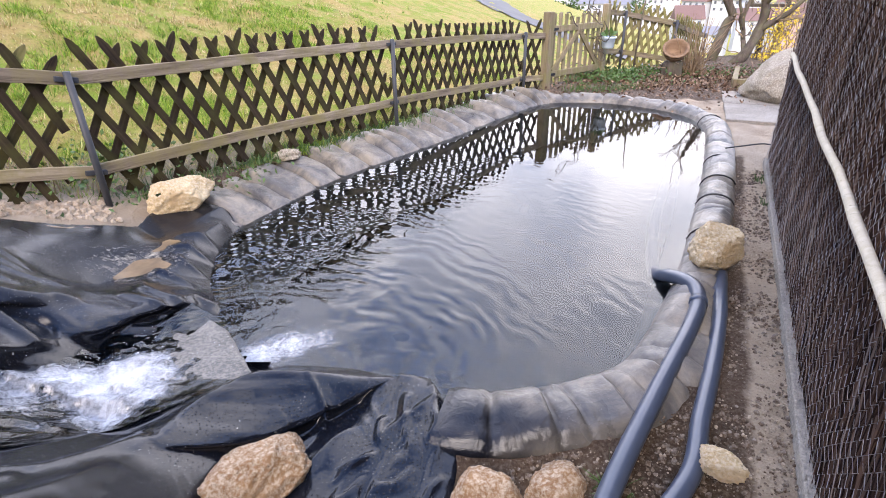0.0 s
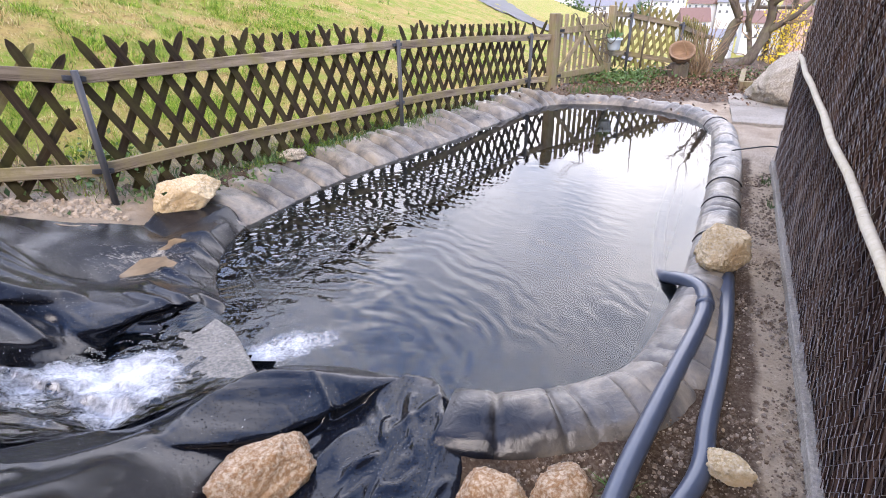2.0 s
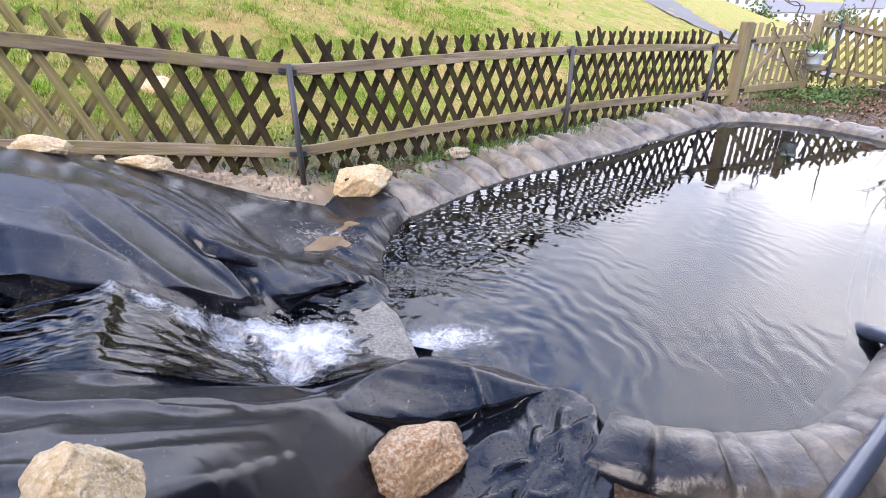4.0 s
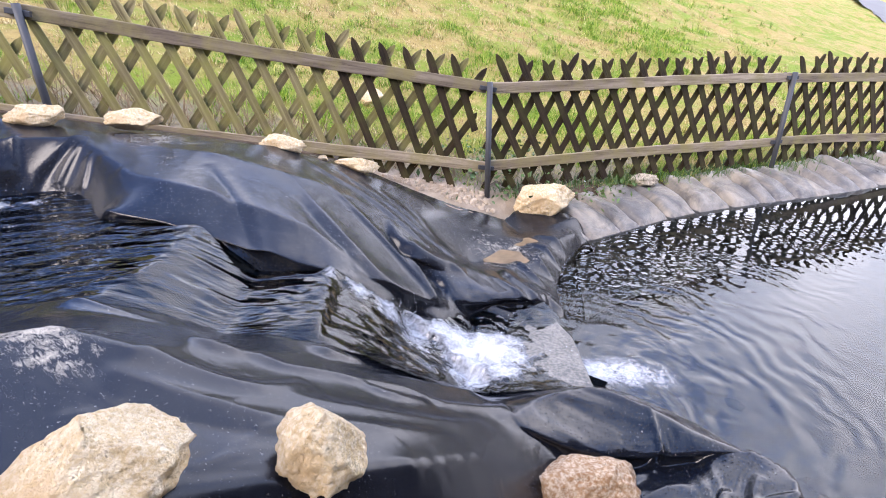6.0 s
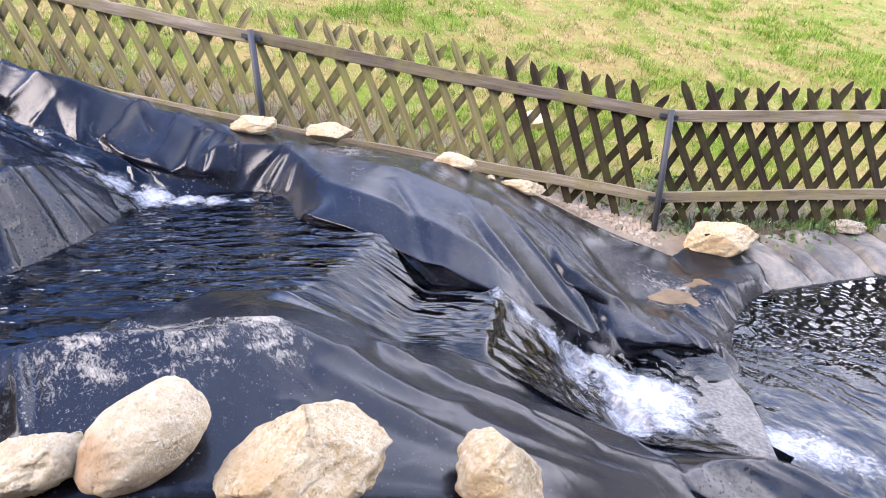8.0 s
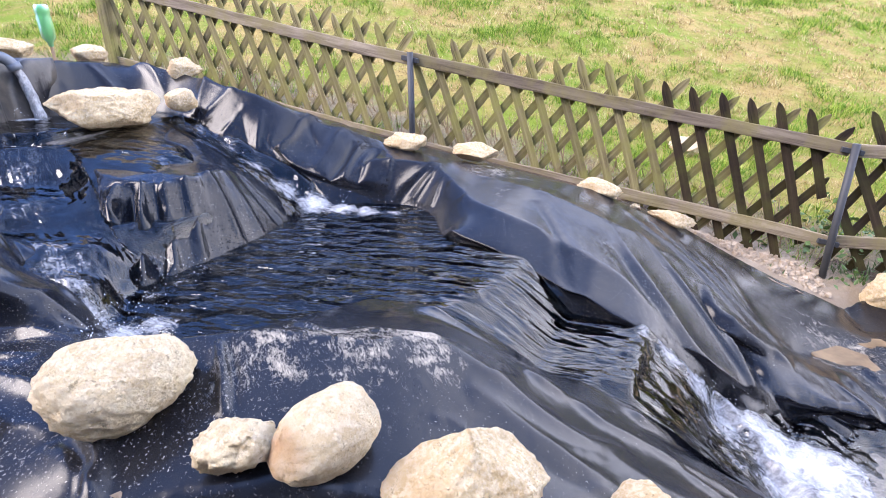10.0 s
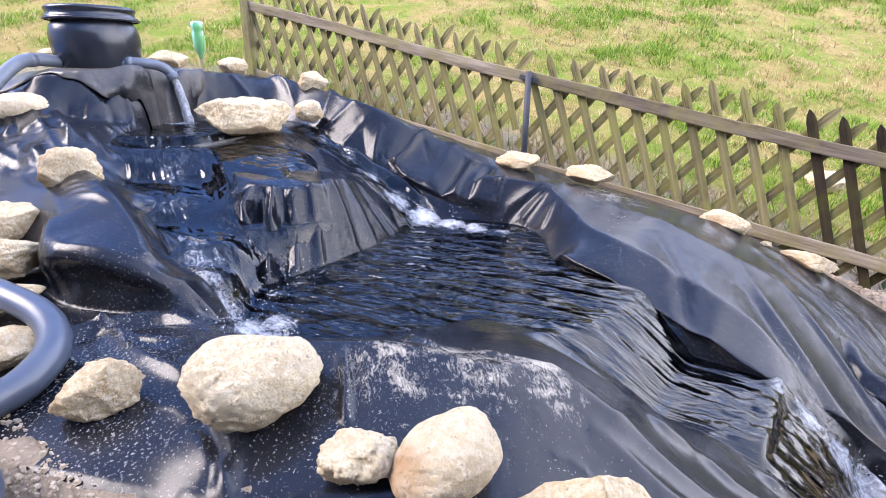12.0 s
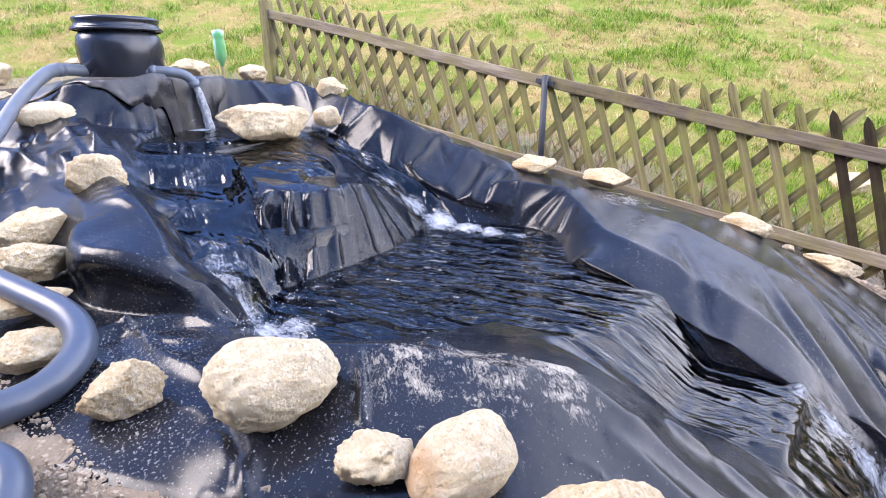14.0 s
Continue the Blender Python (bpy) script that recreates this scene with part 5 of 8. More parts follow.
for cx, cy, r, amt in [(-2.14, 1.13, 0.05, 0.34), (-2.07, 1.20, 0.07, 0.40), (-2.0, 1.29, 0.09, 0.44), (-1.93, 1.40, 0.11, 0.46), (-1.88, 1.32, 0.12, 0.34), (-1.86, 1.50, 0.13, 0.52), (-1.76, 1.52, 0.16, 0.62), (-1.68, 1.60, 0.17, 0.66), (-1.58, 1.62, 0.13, 0.52), (-1.62, 1.72, 0.10, 0.42), (-1.66, 1.42, 0.14, 0.54), (-1.56, 1.50, 0.12, 0.50), (-1.58, 1.38, 0.09, 0.40), (-1.52, 1.72, 0.08, 0.34),
                       (-1.50, 1.60, 0.08, 0.34), (-1.36, 1.86, 0.05, 0.46), (-1.28, 1.86, 0.09, 0.56), (-1.20, 1.90, 0.10, 0.54), (-1.10, 1.93, 0.10, 0.44), (-1.85, 1.18, 0.14, 0.20), (-1.76, 1.25, 0.12, 0.22), (-2.02, 0.95, 0.16, 0.10),
                       (-4.08, -0.02, 0.10, 0.34), (-3.92, 0.12, 0.12, 0.42), (-3.80, 0.26, 0.13, 0.50), (-3.68, 0.38, 0.13, 0.50), (-3.56, 0.50, 0.11, 0.44), (-3.48, 0.62, 0.09, 0.36), (-4.3, -0.12, 0.14, 0.26), (-4.5, -0.28, 0.12, 0.24),
                       (-2.68, -0.70, 0.13, 0.40), (-2.60, -0.62, 0.13, 0.44), (-2.52, -0.54, 0.13, 0.40), (-2.64, -0.50, 0.12, 0.36), (-2.44, -0.46, 0.10, 0.28), (-2.80, -0.74, 0.10, 0.34), (-2.98, -0.44, 0.07, 0.26), (-2.90, -0.52, 0.07, 0.26), (-3.08, -0.34, 0.06, 0.22),
                       (-3.1, -0.84, 0.22, 0.24), (-3.45, -0.96, 0.2, 0.22), (-3.8, -1.06, 0.2, 0.23), (-2.95, -0.78, 0.2, 0.26), (-4.86, -1.18, 0.14, 0.44)]:
    fast = np.maximum(fast, (amt + 0.10) * np.exp(-(((FX - cx) ** 2 + (FY - cy) ** 2) / r ** 2)))
FZ = flow.z + (0.002 + 0.045 * fast * (flow.Y > -0.3)) * field(FX, FY, 0.11, 0.8, 3) * 0.5
cascade_water, used = grid_object("water_cascade", FX, FY, FZ, inside(FX, FY, STREAM) & (FZ > sheet(FX, FY) - 0.03), M_POOL)
tagged(cascade_water, "dark running water with white foam stepping down the liner", "water", kind="structure")
for key, val in (("foam", fast), ("along", along), ("across", across), ("rush", rush)):
    att = cascade_water.data.attributes.new(key, "FLOAT", "POINT")
    att.data.foreach_set("value", val.ravel()[used].astype(np.float32))

# drops thrown up where the water falls
rng = random.Random(15)
DV, DF = [], []
for cx, cy, cz, r, n in [(-2.55, -0.62, 0.78, 0.10, 160), (-2.95, -0.46, 0.78, 0.08, 50), (-3.66, 0.36, 0.78, 0.13, 110), (-1.70, 1.58, 0.13, 0.18, 160), (-1.22, 1.88, 0.03, 0.14, 110), (-4.90, -1.15, 1.22, 0.08, 60), (-1.95, 1.28, 0.36, 0.09, 60)]:
    for _ in range(n):
        p = (cx + rng.gauss(0, r), cy + rng.gauss(0, r), cz + abs(rng.gauss(0, 0.035)))
        s = rng.uniform(0.0006, 0.0021)
        base = len(DV)
        for q in ((1, 0, 0), (-1, 0, 0), (0, 1, 0), (0, -1, 0), (0, 0, 1.3), (0, 0, -1.3)):
            DV.append(tuple(p[k] + s * q[k] for k in range(3)))
        for i0, i1, i2 in ((0, 2, 4), (2, 1, 4), (1, 3, 4), (3, 0, 4), (2, 0, 5), (1, 2, 5), (3, 1, 5), (0, 3, 5)):
            DF.append((base + i0, base + i1, base + i2))
k = Mat("spray", 0.2, 0, 0.5)
k.color((0.72, 0.76, 0.82))
tagged(mesh_object("splash_drops", DV, DF, k.m), "white drops of spray round the falls", "water", kind="stuff")

# ---------------------------------------------------------------- pond
pond_edge = grown(POND, 0.05)
PX, PY = np.meshgrid(np.arange(-2.2, 2.6, 0.04), np.arange(1.3, 7.5, 0.04), indexing="ij")
pond_water, p_used = grid_object("water_pond", PX, PY, np.zeros_like(PX), inside(PX, PY, grown(POND, 0.10)), M_POND)
stir = np.zeros_like(PX)
for cx, cy, r, amt in [(-1.27, 1.86, 0.14, 0.64), (-1.15, 1.94, 0.16, 0.56), (-1.02, 1.99, 0.14, 0.44), (-1.2, 2.1, 0.12, 0.32), (-0.92, 1.9, 0.10, 0.28)]:
    stir = np.maximum(stir, amt * np.exp(-(((PX - cx) ** 2 + (PY - cy) ** 2) / r ** 2)))
att = pond_water.data.attributes.new("foam", "FLOAT", "POINT")
att.data.foreach_set("value", stir.ravel()[p_used].astype(np.float32))
tagged(pond_water, "still dark pond water mirroring sky and fence", "water", kind="structure")

pond_liner = thing("pond_liner", "dusty grey rubber pond liner rolled over the rim", "pond liner")


def rim_profile(i):
    """Cross-section of the rim: (outwards, up) pairs, wide and flat by the fence, a thick roll on the path side."""
    x, y = POND[i]
    fence_side = 1.0 if (x < 0.9 and y > 2.9) else 0.0
    if fence_side:
        return [(-0.16, -0.5), (-0.05, -0.08), (0.0, 0.0), (0.03, 0.035), (0.11, 0.07), (0.23, 0.105), (0.36, 0.13), (0.49, 0.14), (0.57, 0.11), (0.58, -0.05)]
    k = 1.3 if y < 2.1 else 1.0
    return [(-0.16, -0.5), (-0.04, -0.08), (0.0, 0.0), (0.02 * k, 0.04), (0.06 * k, 0.075), (0.11 * k, 0.09), (0.17 * k, 0.085), (0.22 * k, 0.06), (0.25 * k, 0.02), (0.25 * k, -0.06)]


def build_rim():
    n = len(POND)
    p = np.array(POND)
    fine = 5
    pts, prof = [], []
    for i in range(n):
        for s in range(fine):
            u = s / fine
            pts.append(p[i] * (1 - u) + p[(i + 1) % n] * u)
            prof.append(np.array(rim_profile(i)) * (1 - u) + np.array(rim_profile((i + 1) % n)) * u)
    pts, prof = np.array(pts), np.array(prof)
    for i2, q in enumerate(pts):
        if q[0] < -0.35 and 1.95 < q[1] < 3.15:
            prof[i2][2:, 1] -= 0.075
    for _ in range(60):
        prof = 0.5 * prof + 0.25 * (np.roll(prof, 1, 0) + np.roll(prof, -1, 0))
    for _ in range(3):
        pts = 0.5 * pts + 0.25 * (np.roll(pts, 1, 0) + np.roll(pts, -1, 0))
    t = np.roll(pts, -1, 0) - np.roll(pts, 1, 0)
    nrm = np.stack([t[:, 1], -t[:, 0]], -1) / np.linalg.norm(t, axis=1)[:, None]
    if np.mean(np.sum(nrm * (pts - pts.mean(0)), 1)) < 0:
        nrm = -nrm
    # finer cross-section
    m = prof.shape[1]
    uu = np.linspace(0, m - 1, 28)
    rng = random.Random(4)
    crease = np.zeros(len(pts))
    k = 0
    while k < len(pts):
        depth, wdt = rng.uniform(0.010, 0.036), rng.randint(2, 4)
        for q in range(-wdt, wdt + 1):
            crease[(k + q) % len(pts)] -= depth * math.exp(-(q / wdt * 1.6) ** 2)
        over, tail = rng.uniform(0.006, 0.022), rng.randint(5, 14)
        for q in range(tail):
            crease[(k + 1 + q) % len(pts)] += over * (1 - q / tail)
        k += rng.randint(6, 20)
    verts, faces, N = [], [], len(pts)
    for i in range(N):
        for a in uu:
            lo = min(int(a), m - 2)
            o, h = prof[i, lo] * (1 - a + lo) + prof[i, lo + 1] * (a - lo)
            bulge = max(0.0, math.sin(math.pi * min(1, max(0, (a - 1.5) / (m - 3)))))
            wide = 1.0 + 1.8 * min(1.0, max(0.0, (prof[i, -1, 0] - 0.3) / 0.2))
            wob = wide * crease[i] * bulge + 0.008 * bulge * math.sin(i * 0.11 + a) + 0.010 * wide * bulge * noise.noise((pts[i][0] * 7, pts[i][1] * 7, a * 0.8))
            x, y = pts[i] + nrm[i] * (o + 0.3 * wob)
            verts.append((x, y, h + wob))
    K = len(uu)
    for i in range(N):
        j = (i + 1) % N
        mid = pts[i]
        if (mid[0] < -0.40 and mid[1] < 2.0) or (mid[0] < -0.9 and mid[1] < 3.0):
            continue
        for a in range(K - 1):
            faces.append((i * K + a, i * K + a + 1, j * K + a + 1, j * K + a))
    rim = mesh_object("rim", verts, faces, M_RIM, pond_liner)
    damp = rim.data.attributes.new("wet", "FLOAT", "POINT")
    damp.data.foreach_set("value", [min(1.0, max(0.0, 0.35 * (1 + 1.6 * noise.noise((x * 7, y * 7, z * 7))) - 1.2 * (x + 0.1) - 1.0 * (y - 1.7)) if y < 2.3 else 0.0) for x, y, z in verts])
    return rim


build_rim()
BX, BY = np.meshgrid(np.arange(-2.2, 2.6, 0.06), np.arange(1.3, 7.5, 0.06), indexing="ij")
grid_object("basin", BX, BY, -0.5 + 0.02 * field(BX, BY, 0.8, 0.6), inside(BX, BY, POND), M_LINER, pond_liner)


# ---------------------------------------------------------------- lattice fence
def slat_mesh(length, width=0.051, thick=0.022):
    """A half-round lattice slat along z, with a point at its top."""
    bm = bmesh.new()
    prof = [(-width / 2, 0), (-width / 2, thick * 0.35), (-width * 0.25, thick * 0.9), (width * 0.25, thick * 0.9), (width / 2, thick * 0.35), (width / 2, 0)]
    rows = []
    for z, s in ((0, 1), (length * 0.5, 1), (length - 0.07, 1), (length - 0.03, 0.72), (length, 0.12)):
        rows.append([bm.verts.new((x * s, -y, z)) for x, y in prof])
    for r0, r1 in zip(rows, rows[1:]):
        for k in range(6):
            bm.faces.new((r0[k], r0[(k + 1) % 6], r1[(k + 1) % 6], r1[k]))
    bm.faces.new(rows[0][::-1])
    bm.faces.new(rows[-1])
    me = bpy.data.meshes.new("slat")
    bm.normal_update()
    bm.to_mesh(me)
    bm.free()
    return me


SLAT = {}


def shared_slat(length, mat):
    key = (round(length, 2), mat.name)
    if key not in SLAT:
        me = slat_mesh(key[0])
        me.materials.append(mat)
        SLAT[key] = me
    return SLAT[key]


def lattice(a, za, b, zb, label, mats, post=True, gap=0.167, rail=0.075, low=0.55, first=0.0, post_r=0.021):
    """A lattice fence panel from a to b; za and zb are the top rail's upper edge at both ends."""
    f = thing("lattice_fence", label, "fence", "lattice fence panels")
    a3, b3 = Vector((*a, za)), Vector((*b, zb))
    d = b3 - a3
    L = d.length
    flat = Vector((d.x, d.y, 0)).normalized()
    out = Vector((-flat.y, flat.x, 0))          # away from the garden
    ux = d.normalized()
    uz = out.cross(-ux)
    uz = ux.cross(out) if ux.cross(out).z > 0 else -ux.cross(out)
    basis = Matrix((ux, out, uz)).transposed().to_4x4()
    for nm, off in (("top_rail", 0.0), ("bottom_rail", -low)):
        bm = bmesh.new()
        box(bm, Matrix.Identity(4), L - 0.012, 0.026, rail, 0.004)
        bmesh.ops.subdivide_edges(bm, edges=[q for q in bm.edges if q.calc_length() > 1.0], cuts=14)
        for v in bm.verts:
            u = v.co.x + L / 2
            v.co.z += 0.006 * math.sin(u * 2.1 + off * 9 + a[0]) + 0.002 * math.sin(u * 23 + off)
            v.co.y += 0.004 * math.sin(u * 3.3 + a[1])
        bar = part(nm, bm, M_RAIL, f)
        bar.matrix_basis = Matrix.Translation(a3 + ux * (L / 2 + off * ux.z) + uz * (off - rail / 2)) @ basis
    rng = random.Random(int(a[0] * 100))
    tan = math.tan(radians(29))
    top, bot = 0.15, -low - rail - 0.16
    n = int(L / gap)
    for lay, (sgn, depth) in enumerate(((1, 0.016), (-1, 0.040))):
        for k in range(-1, n + 2):
            u0 = first + (k + 0.695 * lay) * gap + rng.uniform(-0.008, 0.008)       # foot in rail units, at mid height
            mid = (top + bot) / 2
            lean = math.degrees(math.atan(tan)) * sgn + rng.uniform(-1.5, 1.5)
            t0, t1 = bot, top + rng.uniform(-0.012, 0.012)
            ub, ut = u0 - sgn * tan * (mid - t0) * -1, u0 + sgn * tan * (mid - t1)
            if not (0.0 < min(ub, ut) and max(ub, ut) < L):
                # shortened where the panel ends
                lo, hi = 0.0, 1.0
                for q in np.linspace(0, 1, 41):
                    uq = ub + (ut - ub) * q
                    if not (0.01 < uq < L - 0.01):
                        if q < 0.5:
                            lo = max(lo, q + 0.025)
                        else:
                            hi = min(hi, q - 0.025)
                if hi - lo < 0.2:
                    continue
                ub, ut, t0, t1 = ub + (ut - ub) * lo, ub + (ut - ub) * hi, t0 + (t1 - t0) * lo, t0 + (t1 - t0) * hi
            p0, p1 = a3 + ux * ub + uz * t0 + out * depth, a3 + ux * ut + uz * t1 + out * depth
            length = (p1 - p0).length
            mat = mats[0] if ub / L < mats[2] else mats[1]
            ob = new("slat", shared_slat(round(length / 0.05) * 0.05, mat))
            zz = (p1 - p0).normalized()
            xx = out.cross(zz) * -1
            yy = zz.cross(xx)
            ob.matrix_basis = Matrix.Translation(p0) @ Matrix((xx, yy, zz)).transposed().to_4x4()
            ob.parent = f
    if post:
        bm = bmesh.new()
        foot = land(*b) - 0.25
        tube(bm, [(b[0] - out.x * 0.036, b[1] - out.y * 0.036, foot), (b[0] - out.x * 0.036, b[1] - out.y * 0.036, zb + 0.008)], post_r, 14)
        pole = part("post", bm, M_STEEL, f, "grey steel tube post", True)
        for off in (0.0, -low):
            bm = bmesh.new()
            box(bm, Matrix.Translation(b3 - out * 0.02 + uz * (off - rail / 2) + ux * (off * ux.z)) @ basis, 0.12, 0.03, 0.03, 0.004)
            part("bracket", bm, M_STEEL, pole)
    return f


# slat tones: pale upslope and beyond the gate, dark beside the pond
PALE_SLATS = (M_SLAT_PALE, M_SLAT_PALE, 1.0)
DARK_SLATS = (M_SLAT, M_SLAT, 1.0)
lattice(P_END, 2.10, P_0, 1.545, "pale weathered lattice fence panel climbing the slope", PALE_SLATS)
lattice(P_0, 1.545, P_1, 1.030, "weathered lattice fence panel, dark brown at its lower end", (M_SLAT_PALE, M_SLAT, 0.76))
lattice(P_1, 1.036, P_2, 0.965, "mossy dark lattice fence panel beside the pond", DARK_SLATS)
lattice(P_2, 0.965, P_3, 0.835, "mossy dark lattice fence panel near the gate", DARK_SLATS)
bm = bmesh.new()
box(bm, pose(P_END[0] - 0.03, P_END[1] - 0.02, 1.7, 0, 0, 45), 0.09, 0.09, 0.95, 0.01)
fence_post = part("fence_post", bm, M_SLAT_PALE)
tagged(fence_post, "square weathered wooden fence end post", "post")


# ---------------------------------------------------------------- rocks
def rock(label, at, size, turn=(0, 0, 0), mat=M_LIME, seed=1, jag=0.22, flat=0.0, name="rock", group="loose rocks", sink=0.12, ground_z=None, faces=()):
    """A broken stone; faces: flat breaks as (x, y, z, distance from the middle), besides chance ones: a lump cut by random planes, with rough faces. at: x, y of its middle; it rests on the ground there."""
    bm = bmesh.new()
    bmesh.ops.create_icosphere(bm, subdivisions=5, radius=1.0)
    rng = random.Random(seed)
    cuts = []
    for _ in range(18):
        n = Vector((rng.gauss(0, 1), rng.gauss(0, 1), rng.gauss(0, 1))).normalized()
        cuts.append((n, rng.uniform(1 - 1.6 * jag, 1 - 0.25 * jag)))
    cuts += [(Vector(f[:3]).normalized(), f[3]) for f in faces]
    off = Vector((rng.uniform(-50, 50), rng.uniform(-50, 50), rng.uniform(-50, 50)))
    for v in bm.verts:
        p = v.co.copy()
        for n, dlim in cuts:
            e = p.dot(n) - dlim
            if e > 0:
                p -= n * e * (0.93 if jag > 0.15 else 0.55)
        q = p + off
        chip = noise.voronoi(q * 2.1)[0]
        small = noise.voronoi(q * 5.5)[0]
        p *= 1 + jag / 0.22 * (0.09 * noise.noise(q * 1.5) + 0.16 * (0.35 - chip[0]) * (0.4 + min(1, chip[1] - chip[0])) + 0.06 * (0.35 - small[0]) + 0.060 * noise.fractal(q * 6, 0.75, 2.1, 6))
        v.co = p
    rot = Euler([radians(a) for a in turn]).to_matrix().to_4x4()
    bmesh.ops.transform(bm, matrix=rot @ Matrix.Diagonal((size[0] / 2, size[1] / 2, size[2] / 2, 1)), verts=bm.verts)
    low = min(v.co.z for v in bm.verts)
    gz0 = ground_z if ground_z is not None else float(max(sheet(at[0], at[1]), 0) if inside(np.array([at[0]]), np.array([at[1]]), LINER)[0] else land(at[0], at[1]))
    ob = part(name, bm, mat, None, "", True)
    ob.location = (at[0], at[1], gz0 - low - sink * size[2])
    return tagged(ob, label, "rock", group)


# rocks along the fence, on the bank
rock("flat pale limestone at the fence's foot", (-3.97, 0.90), (0.33, 0.18, 0.125), (0, 0, 50), M_LIME, 11, group="rocks on the bank", ground_z=0.985)
rock("flat pale limestone at the fence's foot", (-3.73, 1.25), (0.33, 0.18, 0.125), (0, 0, 48), M_LIME, 12, group="rocks on the bank", ground_z=0.93)
rock("long pale limestone on the liner's edge", (-3.21, 1.80), (0.31, 0.15, 0.11), (0, 10, 50), M_LIME, 13, group="rocks on the bank", ground_z=0.755)
rock("weathered limestone at the liner's edge", (-3.0, 2.18), (0.29, 0.15, 0.11), (0, 12, 52), M_LIME, 14, group="rocks on the bank", ground_z=0.58)
rock("small pale stone beside the liner", (-3.13, 2.02), (0.07, 0.06, 0.05), (0, 0, 20), M_LIME, 15, ground_z=0.66)
rock("large pale limestone on the pond rim", (-2.25, 3.28), (0.52, 0.32, 0.27), (0, 0, 40), M_LIME, 16, ground_z=0.10)
rock("flat brownish stone on the pond rim", (-1.80, 4.28), (0.26, 0.16, 0.11), (0, 0, 40), M_BOULDER, 17, ground_z=0.15)
# rocks on the near bank
rock("large rounded cream granite boulder on the liner", (-1.955, -0.49), (0.22, 0.31, 0.215), (-14, 8, 15), M_GRANITE, 21, 0.145, name="boulder", group="rocks on the near bank", ground_z=0.875, faces=[(0.35, 0.75, -0.55, 0.50), (0.3, -0.3, 0.85, 0.78)])
rock("small angular grey-white granite on the liner", (-1.72, -0.305), (0.13, 0.15, 0.125), (10, 0, 20), M_GRANITE, 22, 0.28, group="rocks on the near bank")
rock("smooth rounded boulder with rusty stains", (-1.685, -0.148), (0.165, 0.235, 0.14), (8, 10, 28), M_RUST, 23, 0.10, name="boulder", group="rocks on the near bank")
rock("broad angular limestone on the liner", (-1.525, 0.07), (0.24, 0.36, 0.215), (0, 0, -8), M_LIME, 24, 0.2, group="rocks on the near bank", faces=[(0.1, 0.75, 0.66, 0.40), (0.0, -0.72, 0.70, 0.42), (0.8, 0.1, 0.6, 0.55), (-0.8, 0.0, 0.6, 0.6), (0.75, -0.5, 0.3, 0.7)])
rock("upright angular limestone on the liner", (-1.385, 0.415), (0.20, 0.25, 0.22), (0, 8, 22), M_LIME, 25, 0.2, group="rocks on the near bank", faces=[(0.2, 0.80, 0.58, 0.44), (0.1, -0.95, 0.25, 0.60), (0.8, 0.2, 0.5, 0.55), (0.5, -0.6, 0.65, 0.66)])
rock("small lumpy cream limestone on the liner", (-2.06, -0.83), (0.15, 0.19, 0.15), (0, 0, 25), M_LIME, 27, 0.26, group="rocks on the near bank")
# rocks round the upper pool
rock("broad layered limestone over the upper pool", (-4.35, -0.72), (0.28, 0.60, 0.32), (0, 0, 30), M_LIME, 31, 0.26, ground_z=1.18)
rock("small pale stone beside the upper channel", (-4.62, -0.33), (0.16, 0.21, 0.14), (0, 0, 10), M_LIME, 32, 0.18, ground_z=1.235)
rock("blocky pale limestone on the bank", (-5.1, -0.29), (0.18, 0.25, 0.17), (0, 0, 20), M_LIME, 33, 0.26, ground_z=1.415)
rock("pale stone behind the liner", (-5.72, -0.92), (0.2, 0.25, 0.16), (0, 0, 20), M_LIME, 34, 0.2, ground_z=1.50)
rock("pale flat stone behind the barrel", (-5.4, -1.32), (0.22, 0.32, 0.15), (0, 0, 10), M_LIME, 35, 0.2, ground_z=1.55)
rock("brownish stone behind the barrel", (-5.4, -2.05), (0.22, 0.22, 0.09), (0, 0, 10), M_LIME, 45, 0.2, ground_z=1.60)
rock("flat rounded cream stone on the liner", (-4.38, -1.88), (0.21, 0.33, 0.155), (0, 0, 25), M_RUST, 36, 0.1, ground_z=1.285)
rock("angular limestone on the big fold", (-3.42, -1.33), (0.19, 0.28, 0.235), (0, 0, 25), M_LIME, 37, 0.25, ground_z=1.06)
rock("upper rock of a cream limestone stack", (-3.18, -1.50), (0.22, 0.30, 0.17), (0, 0, 25), M_LIME, 38, 0.22, ground_z=0.96)
rock("lower rock of a cream limestone stack", (-2.90, -1.38), (0.2, 0.30, 0.14), (0, 0, 30), M_LIME, 39, 0.22, ground_z=0.90)
rock("flat cream limestone under the hose", (-2.63, -1.29), (0.14, 0.25, 0.08), (0, 0, 30), M_LIME, 40, 0.22, ground_z=0.875)
rock("cream limestone inside the hose's bend", (-2.34, -1.15), (0.19, 0.24, 0.13), (0, 0, 30), M_LIME, 41, 0.24, ground_z=0.845)
rock("weathered stone behind the hose", (-4.85, -2.35), (0.3, 0.4, 0.22), (0, 0, 30), M_LIME, 42, 0.2, ground_z=1.28)
rock("weathered stone behind the hose", (-5.6, -2.75), (0.3, 0.35, 0.2), (0, 0, 30), M_LIME, 43, 0.2, ground_z=1.5)
